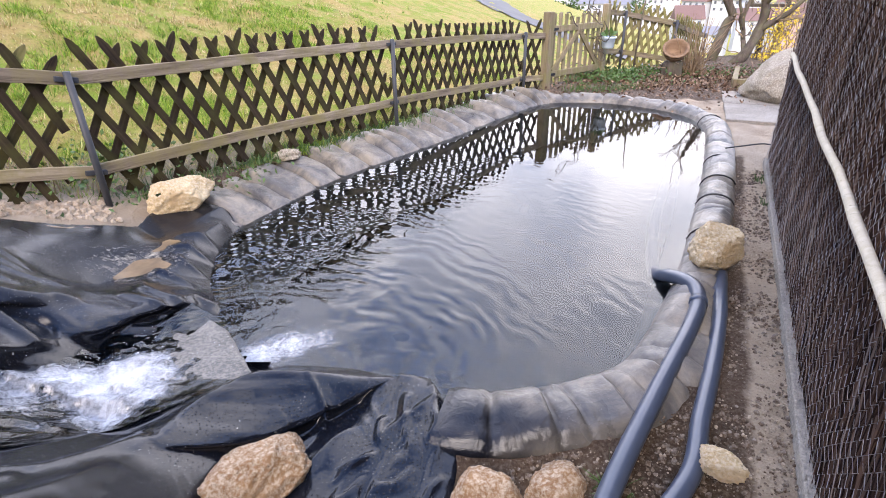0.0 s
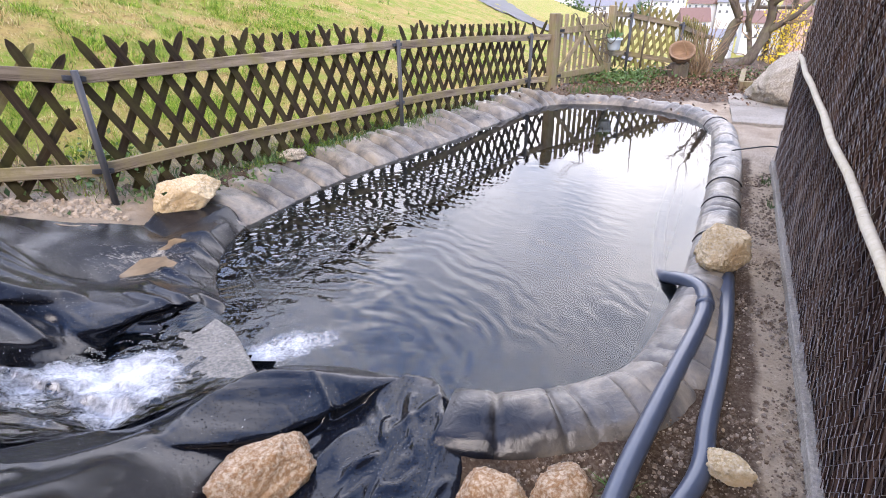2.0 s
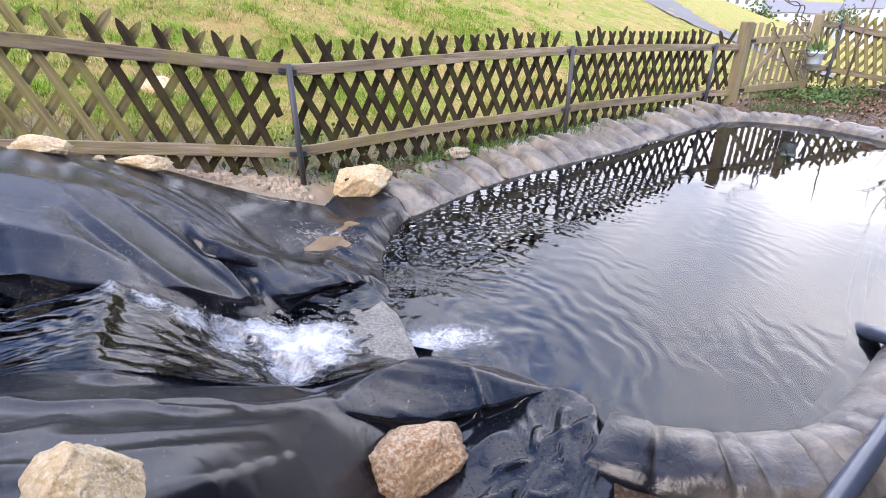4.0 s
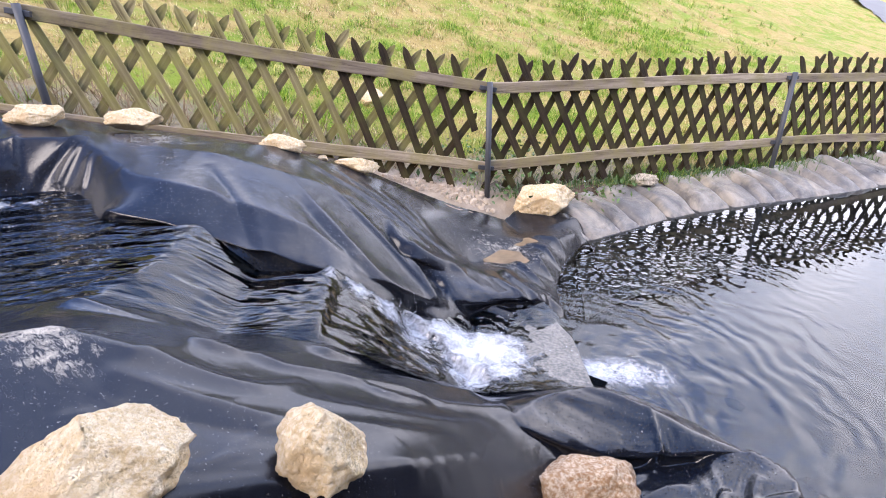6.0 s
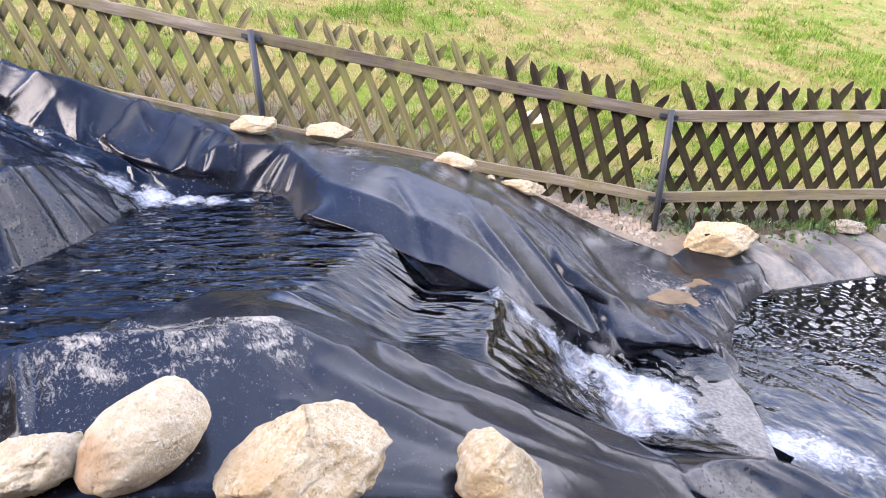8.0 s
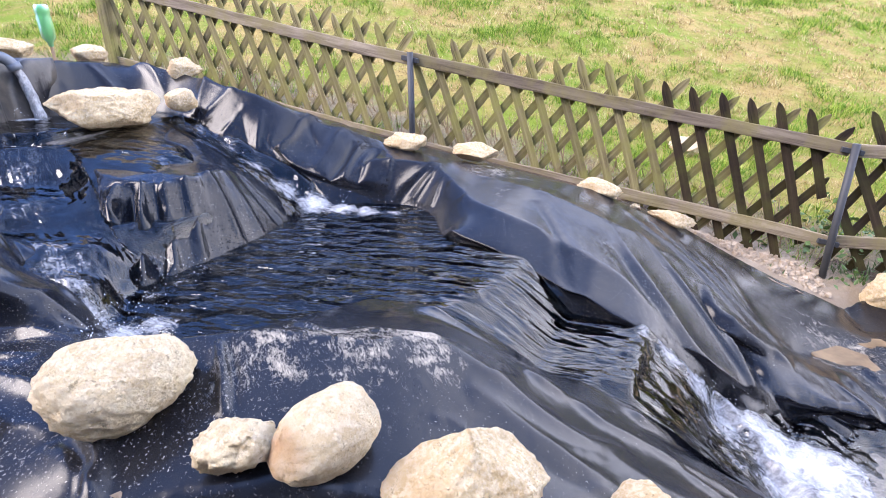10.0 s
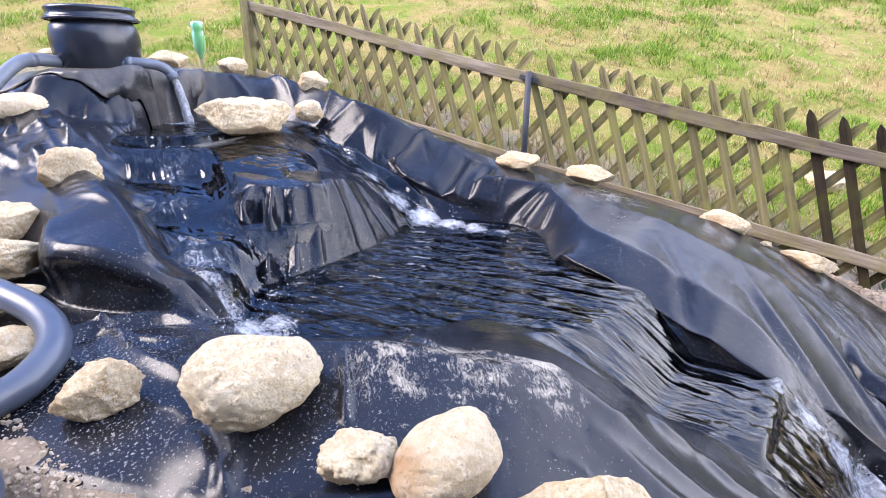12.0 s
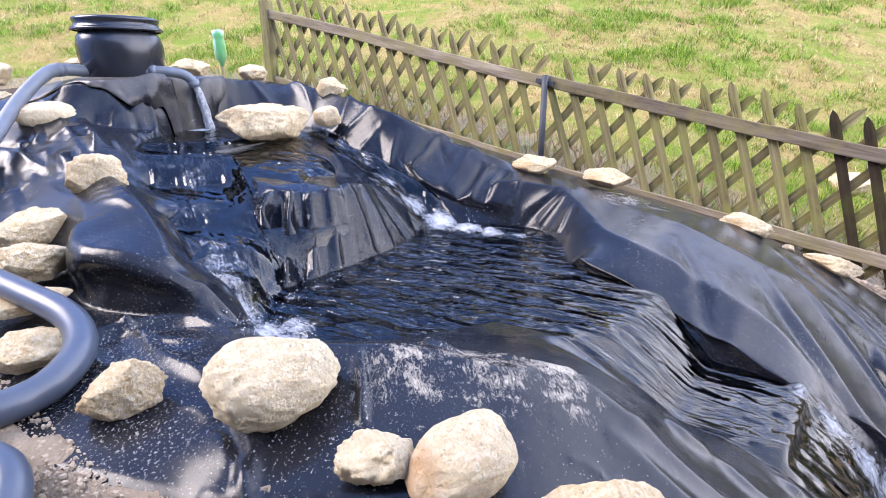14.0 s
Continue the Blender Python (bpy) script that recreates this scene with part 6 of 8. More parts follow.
# red stones at the pond's near end
rock("reddish sandstone block beside the liner", (-1.06, 1.19), (0.44, 0.30, 0.28), (0, 0, 35), M_REDSTONE, 51, 0.24, group="reddish stones", ground_z=-0.06)
rock("reddish sandstone lump below the rim", (-0.31, 1.15), (0.28, 0.20, 0.19), (0, 0, 0), M_REDSTONE, 52, 0.22, group="reddish stones", ground_z=-0.07)
rock("reddish sandstone lump below the rim", (-0.07, 1.19), (0.25, 0.18, 0.17), (0, 0, 20), M_REDSTONE, 53, 0.22, group="reddish stones", ground_z=-0.06)
# path side
rock("rough pale limestone weighing down the liner", (0.98, 2.56), (0.32, 0.30, 0.28), (0, 0, 20), M_LIME, 54, 0.26, ground_z=0.09)
rock("pale broken stone on the hose", (0.42, 1.18), (0.17, 0.11, 0.10), (0, 0, -40), M_LIME, 55, 0.25, ground_z=0.09)
rock("large smooth grey boulder resting on the path", (3.92, 6.82), (1.5, 1.0, 0.66), (10, -22, -10), M_BOULDER, 56, 0.14, name="boulder", ground_z=0.05)
rock("pale stone in the meadow", (-4.08, 3.46), (0.30, 0.24, 0.20), (0, 0, 0), M_LIME, 57, 0.2, ground_z=0.68)


# ---------------------------------------------------------------- stone slab of the outfall
def slab(name, label, pts, thick, mat, category, kind="", wob=0.006):
    """A flat stone with rough edges, from its corner points (top side)."""
    bm = bmesh.new()
    c = sum((Vector(p) for p in pts), Vector()) / len(pts)
    ring = []
    for p, q in zip(pts, pts[1:] + pts[:1]):
        for s in range(8):
            v = Vector(p).lerp(Vector(q), s / 8)
            ring.append(v + (v - c).normalized() * wob * 2 * noise.noise(v * 14))
    top = [bm.verts.new(v) for v in ring]
    inn = [bm.verts.new(v.lerp(c, 0.06) + Vector((0, 0, 0.006))) for v in ring]
    bot = [bm.verts.new(v - Vector((0, 0, thick))) for v in ring]
    n = len(ring)
    for k in range(n):
        j = (k + 1) % n
        bm.faces.new((top[k], top[j], inn[j], inn[k]))
        bm.faces.new((bot[k], bot[j], top[j], top[k]))
    bm.faces.new(inn)
    bm.faces.new(bot[::-1])
    ob = part(name, bm, mat)
    return tagged(ob, label, category, kind=kind)


slab("stone_slab", "wet grey stone slab under the outfall", [(-1.60, 2.10, 0.052), (-1.42, 1.95, 0.058), (-1.21, 1.64, 0.092), (-1.50, 1.46, 0.090), (-1.76, 1.90, 0.062)], 0.06, M_SLATE, "slab")


slab("stone_slab", "thin dark wet slab under the layered limestone", [(-4.04, -0.93, 1.150), (-4.62, -0.42, 1.195), (-4.74, -0.52, 1.200), (-4.16, -1.02, 1.155)], 0.022, stone("dark_slab", (0.012, 0.012, 0.013), (0.035, 0.035, 0.037), None, 9, 0.12), "slab")

k = Mat("wet_sandstone", 0.32, 0, 0.4)
k.color(k.mix(k.ramp(k.noise(9, 5, 0.6), [(0.4, (0.0,)), (0.62, (1.0,))]), (0.11, 0.068, 0.030), (0.20, 0.135, 0.068)))
slab("stepping_stone", "wet tan sandstone in a puddle on the liner", [(-2.27, 2.45, 0.110), (-2.22, 2.55, 0.110), (-2.05, 2.58, 0.108), (-1.94, 2.52, 0.107), (-1.97, 2.32, 0.107), (-2.10, 2.28, 0.109)], 0.04, k.m, "stone", wob=0.024)
slab("stepping_stone", "thin wet sandstone behind the puddle's larger stone", [(-2.26, 2.62, 0.110), (-2.10, 2.84, 0.108), (-2.04, 2.78, 0.108), (-2.12, 2.64, 0.109)], 0.03, k.m, "stone", wob=0.024)
slab("stepping_stone", "narrow pale sandstone sliver at the puddle's edge", [(-2.25, 2.22, 0.128), (-2.20, 2.26, 0.126), (-2.08, 2.25, 0.126), (-2.10, 2.22, 0.126)], 0.04, M_LIME, "stone")


# ---------------------------------------------------------------- pipes and barrel
def pipe(name, label, pts, r, mat, steps=8, collars=(), category="pipe"):
    p = thing(name, label, category)
    line = catmull(pts, steps)
    bm = bmesh.new()
    tube(bm, line, r, 18, False)
    bm2 = bmesh.new()
    tube(bm2, line, r * 0.86, 18, False)
    run = part("tube", bm, mat, p, "", True)
    part("bore", bm2, M_CORD, p, "", True)
    for k in collars:
        i = max(1, min(len(line) - 2, int(k * (len(line) - 1))))
        d = (line[i + 1] - line[i - 1]).normalized() * 0.02
        bm = bmesh.new()
        tube(bm, [line[i] - d, line[i] + d], r * 1.14, 18)
        part("collar", bm, mat, run, "", True)
    return p


pipe("water_pipe", "grey plastic pipe with a bend dipping into the pond", [(-0.10, 0.80, 0.06), (0.07, 1.12, 0.07), (0.34, 1.52, 0.08), (0.62, 1.92, 0.09), (0.73, 2.10, 0.10), (0.775, 2.24, 0.105), (0.765, 2.36, 0.085), (0.735, 2.48, 0.04), (0.725, 2.58, -0.01),
                       (0.78, 2.80, -0.06), (1.08, 3.6, -0.09), (1.55, 4.6, -0.13)], 0.036, M_PVC, 8, (0.38,))
pipe("water_pipe", "grey plastic pipe lying on the soil", [(-0.05, 0.78, 0.05), (0.16, 1.0, 0.055), (0.35, 1.2, 0.06), (0.47, 1.42, 0.06), (0.62, 1.68, 0.06), (0.80, 2.02, 0.06), (0.95, 2.34, 0.06), (1.0, 2.45, 0.06)], 0.033, M_PVC)

barrel = thing("barrel", "black plastic open-head barrel with a ribbed lid", "barrel")
BC = Matrix.Translation((-4.98, -1.63, 1.0))
bm = bmesh.new()
lathe(bm, [(0.20, 0.0), (0.225, 0.02), (0.235, 0.1), (0.228, 0.30), (0.222, 0.44), (0.224, 0.52), (0.222, 0.53), (0.226, 0.54), (0.240, 0.60), (0.252, 0.68), (0.252, 0.74), (0.240, 0.79), (0.222, 0.815), (0.222, 0.84)], BC)
drum = part("body", bm, M_DRUM, barrel, "", True)
bm = bmesh.new()
lathe(bm, [(0.222, 0.825), (0.255, 0.83), (0.257, 0.845), (0.243, 0.85), (0.242, 0.875), (0.249, 0.885), (0.249, 0.895), (0.232, 0.905), (0.21, 0.905), (0.205, 0.89), (0.0, 0.89)], BC)
cover = part("lid", bm, M_DRUM, barrel, "", True)
bm = bmesh.new()
lathe(bm, [(0.252, 0.822), (0.266, 0.826), (0.266, 0.836), (0.252, 0.84)], BC)
part("clamp_ring", bm, M_DRUM, cover, "", True)
bm = bmesh.new()
box(bm, BC @ pose(0.232, 0.02, 0.50, 0, 90, 5), 0.03, 0.06, 0.003)
part("label", bm, M_LABEL, drum, "small white label")
pipe("spout_pipe", "short grey plastic spout on the barrel", [(-4.85, -1.47, 1.575), (-4.86, -1.38, 1.58), (-4.89, -1.29, 1.568), (-4.905, -1.235, 1.545), (-4.912, -1.205, 1.51), (-4.914, -1.198, 1.495)], 0.032, M_PVC_DUSTY, 8, (0.12, 0.95))
pipe("feed_hose", "thick grey plastic hose feeding the barrel", [(-4.84, -1.80, 1.58), (-4.72, -1.90, 1.59), (-4.58, -1.94, 1.56), (-4.35, -2.0, 1.42), (-4.0, -2.0, 1.24), (-3.6, -2.0, 1.10), (-3.2, -1.9, 1.0)], 0.036, M_PVC_DUSTY, 8, (0.2,))
pipe("feed_hose", "thick grey plastic hose curving back beside the cascade", [(-3.2, -1.9, 1.0), (-2.9, -1.62, 0.98), (-2.6, -1.28, 0.96), (-2.42, -1.08, 0.94), (-2.27, -1.0, 0.915), (-2.14, -1.02, 0.89), (-2.06, -1.1, 0.885), (-2.0, -1.22, 0.88), (-1.95, -1.4, 0.87)], 0.039, M_PVC, 8)

pipe("water_pipe", "grey plastic pipe end lying on the gravel", [(-2.1, -1.4, 0.88), (-1.95, -1.12, 0.885), (-1.84, -0.96, 0.88), (-1.66, -0.93, 0.80)], 0.036, M_PVC)

# falling jet of the spout
bm = bmesh.new()
tube(bm, catmull([(-4.914, -1.198, 1.50), (-4.918, -1.178, 1.43), (-4.915, -1.155, 1.32), (-4.91, -1.135, 1.19)], 6), [0.021 + 0.0007 * k for k in range(19)], 12)
for v in bm.verts:
    v.co += 0.008 * noise.noise_vector(v.co * 30)
jet = part("water_jet", bm, M_POOL, None, "", True)
tagged(jet, "thin jet of water falling from the spout", "water", kind="structure")
att = jet.data.attributes.new("foam", "FLOAT", "POINT")
att.data.foreach_set("value", np.full(len(jet.data.vertices), 0.52, np.float32))
for key, val in (("along", [v.co.z for v in jet.data.vertices]), ("across", [v.co.x + v.co.y for v in jet.data.vertices]), ("rush", [1.0] * len(jet.data.vertices))):
    att = jet.data.attributes.new(key, "FLOAT", "POINT")
    att.data.foreach_set("value", np.array(val, np.float32))

# green bottle on a stake
bottle = thing("plastic_bottle", "green plastic bottle upturned on a stake", "bottle")
k = Mat("green_plastic", 0.15)
k.color((0.22, 0.62, 0.28))
k.b.inputs["Transmission Weight"].default_value = 0.55
bm = bmesh.new()
lathe(bm, [(0.0, 0.33), (0.03, 0.33), (0.042, 0.32), (0.045, 0.27), (0.040, 0.25), (0.045, 0.23), (0.045, 0.12), (0.040, 0.07), (0.018, 0.03), (0.014, 0.0)], Matrix.Translation((-6.1, -1.2, 1.62)) @ pose(0, 0, 0, 0, 6, 0) @ Matrix.Diagonal((1.15, 1.15, 0.9, 1)), 20)
part("bottle", bm, k.m, bottle, "", True)
bm = bmesh.new()
tube(bm, [(-6.1, -1.2, 1.2), (-6.1, -1.2, 1.85)], 0.012, 8)
part("stake", bm, M_TWIG, bottle)


# ---------------------------------------------------------------- reed screen
SCREEN_A, SCREEN_B = Vector((-0.2, -0.75, 0)), Vector((2.26, 4.36, 0))
s_dir = (SCREEN_B - SCREEN_A).normalized()
s_out = Vector((s_dir.y, -s_dir.x, 0))
s_len = (SCREEN_B - SCREEN_A).length
screen = thing("reed_screen", "dark brown heather screen wall held by wire netting", "screen")


def reed_mat():
    kk = Mat("dark_heather", 0.9, 0, 0.15)
    r = kk.island()
    c = kk.ramp(r, [(0.0, (0.028, 0.017, 0.013)), (0.30, (0.085, 0.046, 0.030)), (0.70, (0.22, 0.125, 0.078)), (0.93, (0.36, 0.235, 0.155)), (1.0, (0.50, 0.38, 0.28))])
    kk.color(kk.mix(kk.noise(30, 4), c, kk.mix(0.5, c, (0.03, 0.018, 0.012))))
    return kk.m


M_REED = reed_mat()
rng = random.Random(9)
V, F = [], []
n_reed = 11000
for q in range(n_reed):
    s = rng.uniform(0.35, s_len)
    z0 = rng.uniform(-0.05, 1.7)
    ln = rng.uniform(0.35, 0.75)
    lean = rng.gauss(0.10, 0.20)
    d0, d1 = rng.uniform(-0.02, 0.02), rng.uniform(-0.035, 0.02)
    w = rng.uniform(0.0010, 0.0030)
    a = SCREEN_A + s_dir * s + s_out * d0 + Vector((0, 0, z0))
    b = a + s_dir * ln * math.sin(lean) + s_out * (d1 - d0) + Vector((0, 0, ln))
    mid = (a + b) / 2 + s_dir * rng.uniform(-0.01, 0.01) - s_out * rng.uniform(0, 0.012)
    base = len(V)
    for p in (a, mid, b):
        for ang in (0.3, 2.4, 4.5):
            V.append(p + w * (math.cos(ang) * s_dir + math.sin(ang) * s_out))
    for r0 in (0, 3):
        for k3 in range(3):
            F.append((base + r0 + k3, base + r0 + (k3 + 1) % 3, base + r0 + 3 + (k3 + 1) % 3, base + r0 + 3 + k3))
mesh_object("heather", V, F, M_REED, screen, False)["kind"] = "stuff"
bm = bmesh.new()
box(bm, Matrix.Translation(SCREEN_A + s_dir * s_len / 2 + s_out * 0.05 + Vector((0, 0, 0.9))) @ Matrix((s_dir, s_out, Vector((0, 0, 1)))).transposed().to_4x4(), s_len, 0.05, 1.9)
part("backing", bm, M_REED, screen)
# wire netting: zigzag strands twisted together where they meet
bm = bmesh.new()
for row in range(56):
    pts = []
    for q in range(0, 200):
        s = 0.4 + q * (s_len - 0.4) / 199
        z = 0.04 + row * 0.031 + (0.0135 if (q + row) % 2 else -0.0135) + 0.012 * math.sin(q * 0.11 + row * 0.3)
        pts.append(SCREEN_A + s_dir * s - s_out * (0.036 + 0.006 * math.sin(q * 0.7 + row)) + Vector((0, 0, z)))
    tube(bm, pts, 0.0008, 3, False)
part("wire_netting", bm, M_WIRE, screen, "rusty wire netting")
bm = bmesh.new()
cane = [SCREEN_A + s_dir * (0.3 + (s_len - 0.36) * q / 24) - s_out * (0.05 + 0.004 * math.sin(q)) + Vector((0, 0, 0.672 + 0.044 * (0.3 + (s_len - 0.36) * q / 24) + 0.006 * math.sin(q * 1.7))) for q in range(25)]
tube(bm, cane, [0.0165 + (0.002 if q % 5 == 0 else 0) for q in range(25)], 12)
part("bamboo_rail", bm, M_BAMBOO, screen, "pale bamboo rail", True)

# unseen wall added behind the screen: keeps sky out of the liner's reflections
bm = bmesh.new()
box(bm, Matrix.Translation(SCREEN_A + s_dir * -0.5 + s_out * 2.4 + Vector((0, 0, 2.4))) @ Matrix((s_dir, s_out, Vector((0, 0, 1)))).transposed().to_4x4(), 11.0, 0.3, 5.4)
sky_blocker = part("wall_sky_blocker", bm, M_BLOCKER)
tagged(sky_blocker, "plain grey unseen wall added to block sky behind the screen", "wall", kind="structure")

# second added wall, out of view: darkens what steep liner faces mirror
bm = bmesh.new()
box(bm, pose(0.4, -5.2, 1.4), 6.4, 0.3, 3.4)
tagged(part("wall_south_blocker", bm, M_BLOCKER), "plain grey unseen wall added to block low southern sky", "wall", kind="structure")

# concrete kerb under the screen
bm = bmesh.new()
box(bm, Matrix.Translation(SCREEN_A + s_dir * s_len / 2 - s_out * 0.028 + Vector((0, 0, 0.01))) @ Matrix((s_dir, s_out, Vector((0, 0, 1)))).transposed().to_4x4(), s_len, 0.035, 0.15, 0.006)
kerb = part("kerb", bm, M_CONC)
tagged(kerb, "thin worn concrete kerb below the screen", "kerb", kind="structure")


# ---------------------------------------------------------------- gate and the fence beyond it
GATE_R = (1.88, 8.65)


def post_box(name, label, at, top, w, mat, turn=0):
    bm = bmesh.new()
    base = float(land(*at)) - 0.15
    box(bm, pose(at[0], at[1], (base + top) / 2, 0, 0, turn), w, w, top - base, 0.012)
    ob = part(name, bm, mat)
    return tagged(ob, label, "post")


post_box("gate_post", "thick square weathered gate post", (0.90, 7.84), 1.065, 0.115, M_GATE, 40)
post_box("gate_post", "slimmer weathered gate post", GATE_R, 1.12, 0.09, M_GATE, 40)

gate = thing("garden_gate", "bleached wooden picket gate, closed, with crossed braces", "gate")
ga, gb = Vector((0.97, 7.90, 0)), Vector((1.82, 8.60, 0))
gd = (gb - ga).normalized()
gn = Vector((-gd.y, gd.x, 0))
gl = (gb - ga).length
gbas = Matrix((gd, gn, Vector((0, 0, 1)))).transposed().to_4x4()
rng = random.Random(3)
for k in range(9):
    bm = bmesh.new()
    top = 0.99 + 0.02 * math.sin(k * 1.3) + 0.05 * abs(k - 4) / 4
    w = 0.062
    box(bm, Matrix.Translation(ga + gd * (0.05 + (gl - 0.1) * k / 8) + gn * 0.02 + Vector((0, 0, 0.1 + (top - 0.1) / 2))) @ gbas, w, 0.02, top - 0.1, 0.006)
    part("picket", bm, M_GATE, gate)
for z in (0.84, 0.24):
    bm = bmesh.new()
    box(bm, Matrix.Translation(ga + gd * gl / 2 - gn * 0.008 + Vector((0, 0, z))) @ gbas, gl, 0.03, 0.085, 0.006)
    part("gate_rail", bm, M_GATE, gate)
for x0, x1 in ((0.04, gl * 0.52), (gl - 0.04, gl * 0.52)):
    bm = bmesh.new()
    p, q = Vector((x0, 0, 0.28)), Vector((x1, 0, 0.80))
    dv = q - p
    box(bm, Matrix.Translation(ga - gn * 0.006) @ gbas @ Matrix.Translation((p + q) / 2) @ pose(0, 0, 0, 0, -math.degrees(math.atan2(dv.z, dv.x)), 0), dv.length, 0.024, 0.07, 0.006)
    part("brace", bm, M_GATE, gate)
for z in (0.84, 0.24):
    bm = bmesh.new()
    box(bm, Matrix.Translation(ga + gd * 0.02 - gn * 0.03 + Vector((0, 0, z))) @ gbas, 0.13, 0.008, 0.035, 0.002)
    part("hinge", bm, M_CORD, gate)

lattice(P_3, 0.83, (0.86, 7.80), 0.80, "short mossy lattice fence end beside the gate", DARK_SLATS, False)
lattice(GATE_R, 1.04, (2.28, 9.12), 0.99, "short greenish lattice fence panel beyond the gate", PALE_SLATS)
lattice((2.28, 9.12), 0.99, (3.22, 9.40), 0.82, "greenish lattice fence panel behind the flower bed", PALE_SLATS, True, 0.14)
lattice((3.22, 9.40), 0.80, (4.5, 11.2), 0.45, "lattice fence panel dropping away down the slope", PALE_SLATS, True, 0.167)

bm = bmesh.new()
tube(bm, [(2.42, 8.75, 0.0), (2.44, 8.76, 0.7), (2.50, 8.78, 1.5)], [0.017, 0.014, 0.006], 8)
tagged(part("garden_stake", bm, M_BARK, None, "", True), "thin dark garden stake beside the fence", "stake")


def leaf_cloud(name, label, centre, spread, n, size, mat, seed, kind="stuff", category="plant", up=0.3, parent=None):
    """Many small pointed leaves round a place."""
    r = random.Random(seed)
    V, F = [], []
    for _ in range(n):
        c = Vector(centre) + Vector((r.gauss(0, spread[0]), r.gauss(0, spread[1]), abs(r.gauss(0, spread[2]))))
        d = Vector((r.gauss(0, 1), r.gauss(0, 1), r.gauss(up, 0.6))).normalized()
        s = d.orthogonal().normalized()
        s.rotate(Matrix.Rotation(r.uniform(0, 6.28), 3, d))
        L, w = size * r.uniform(0.6, 1.3), size * r.uniform(0.2, 0.4)
        b0 = len(V)
        nrm = d.cross(s) * w * 0.3
        V += [c, c + d * L * 0.5 + s * w + nrm, c + d * L, c + d * L * 0.5 - s * w + nrm]
        F += [(b0, b0 + 1, b0 + 2), (b0, b0 + 2, b0 + 3)]
    ob = mesh_object(name, V, F, mat, parent, False)
    if not parent:
        tagged(ob, label, category, kind=kind)
    return ob


def blades(name, label, spots, n, h, mat, seed, spread=0.05):
    """Upright grass blades in tufts."""
    r = random.Random(seed)
    V, F = [], []
    for x, y, z in spots:
        for _ in range(n):
            c = Vector((x + r.gauss(0, spread), y + r.gauss(0, spread), z))
            d = Vector((r.gauss(0, 0.45), r.gauss(0, 0.45), 1)).normalized() * h * r.uniform(0.5, 1.2)
            s = Vector((r.gauss(0, 1), r.gauss(0, 1), 0)).normalized() * 0.0035
            b0 = len(V)
            V += [c - s, c + s, c + d * 0.6 + s * 0.7 + Vector((0, 0, 0.01)), c + d * 0.6 - s * 0.7 + Vector((0, 0, 0.01)), c + d + Vector((d.x, d.y, 0)) * 0.5]
            F += [(b0, b0 + 1, b0 + 2, b0 + 3), (b0 + 3, b0 + 2, b0 + 4)]
    return tagged(mesh_object(name, V, F, mat, None, False), label, "grass", kind="stuff")


# hanging pot on the gate post
pot = thing("hanging_pot", "pale blue flower pot hung on the gate post", "flower pot")
pm = Matrix.Translation((1.90, 8.45, 0.52))
bm = bmesh.new()
lathe(bm, [(0.0, 0.0), (0.075, 0.0), (0.085, 0.02), (0.10, 0.13), (0.115, 0.14), (0.115, 0.165), (0.10, 0.165), (0.095, 0.14), (0.0, 0.13)], pm, 24)
part("pot", bm, M_POT, pot, "", True)
leaf_cloud("leaves", "", (1.90, 8.45, 0.66), (0.03, 0.03, 0.05), 7, 0.14, M_LEAF, 5, parent=pot, up=2.0)

# climbing twigs on the gate
vine = thing("bare_vine", "bare twisted vine climbing over the gate", "vine")
rng = random.Random(12)
for k in range(9):
    p = Vector((1.72, 8.50, 0.25 + 0.1 * k)) + Vector((0, 0, 0))
    pts = [p]
    for q in range(9):
        p = p + Vector((rng.gauss(-0.03, 0.07), rng.gauss(-0.03, 0.06), rng.gauss(0.03, 0.07)))
        pts.append(p)
    bm = bmesh.new()
    tube(bm, catmull(pts, 3), 0.007, 5)
    part("stem", bm, M_BARK, vine)

# basket on a stump
basket = thing("basket", "round brown wicker basket with dry stems inside", "basket")
bm2 = Matrix.Translation((2.98, 8.62, 0.28)) @ pose(0, 0, 0.10, 38, -14, 0) @ Matrix.Scale(0.72, 4)
bm = bmesh.new()
lathe(bm, [(0.0, 0.0), (0.16, 0.0), (0.19, 0.03), (0.235, 0.16), (0.25, 0.2), (0.245, 0.225), (0.225, 0.22), (0.20, 0.16), (0.15, 0.04), (0.0, 0.03)], bm2, 36)
part("bowl", bm, M_WICKER, basket, "", True)
for z, r0 in ((0.06, 0.202), (0.10, 0.217), (0.14, 0.232), (0.21, 0.25)):
    bm = bmesh.new()
    tube(bm, [bm2 @ Vector((r0 * math.cos(a), r0 * math.sin(a), z + 0.006 * math.sin(a * 12))) for a in (2 * math.pi * k / 48 for k in range(49))], 0.012, 6, False)
    part("braid", bm, M_WICKER, basket, "", True)
bm = bmesh.new()
lathe(bm, [(0.0, 0.30), (0.13, 0.30), (0.15, 0.27), (0.15, 0.05), (0.19, -0.05)], Matrix.Translation((2.98, 8.62, 0.0)), 14)
for v in bm.verts:
    v.co += 0.012 * noise.noise_vector(v.co * 9)
tagged(part("tree_stump", bm, M_BARK), "dark weathered tree stump under the basket", "stump")

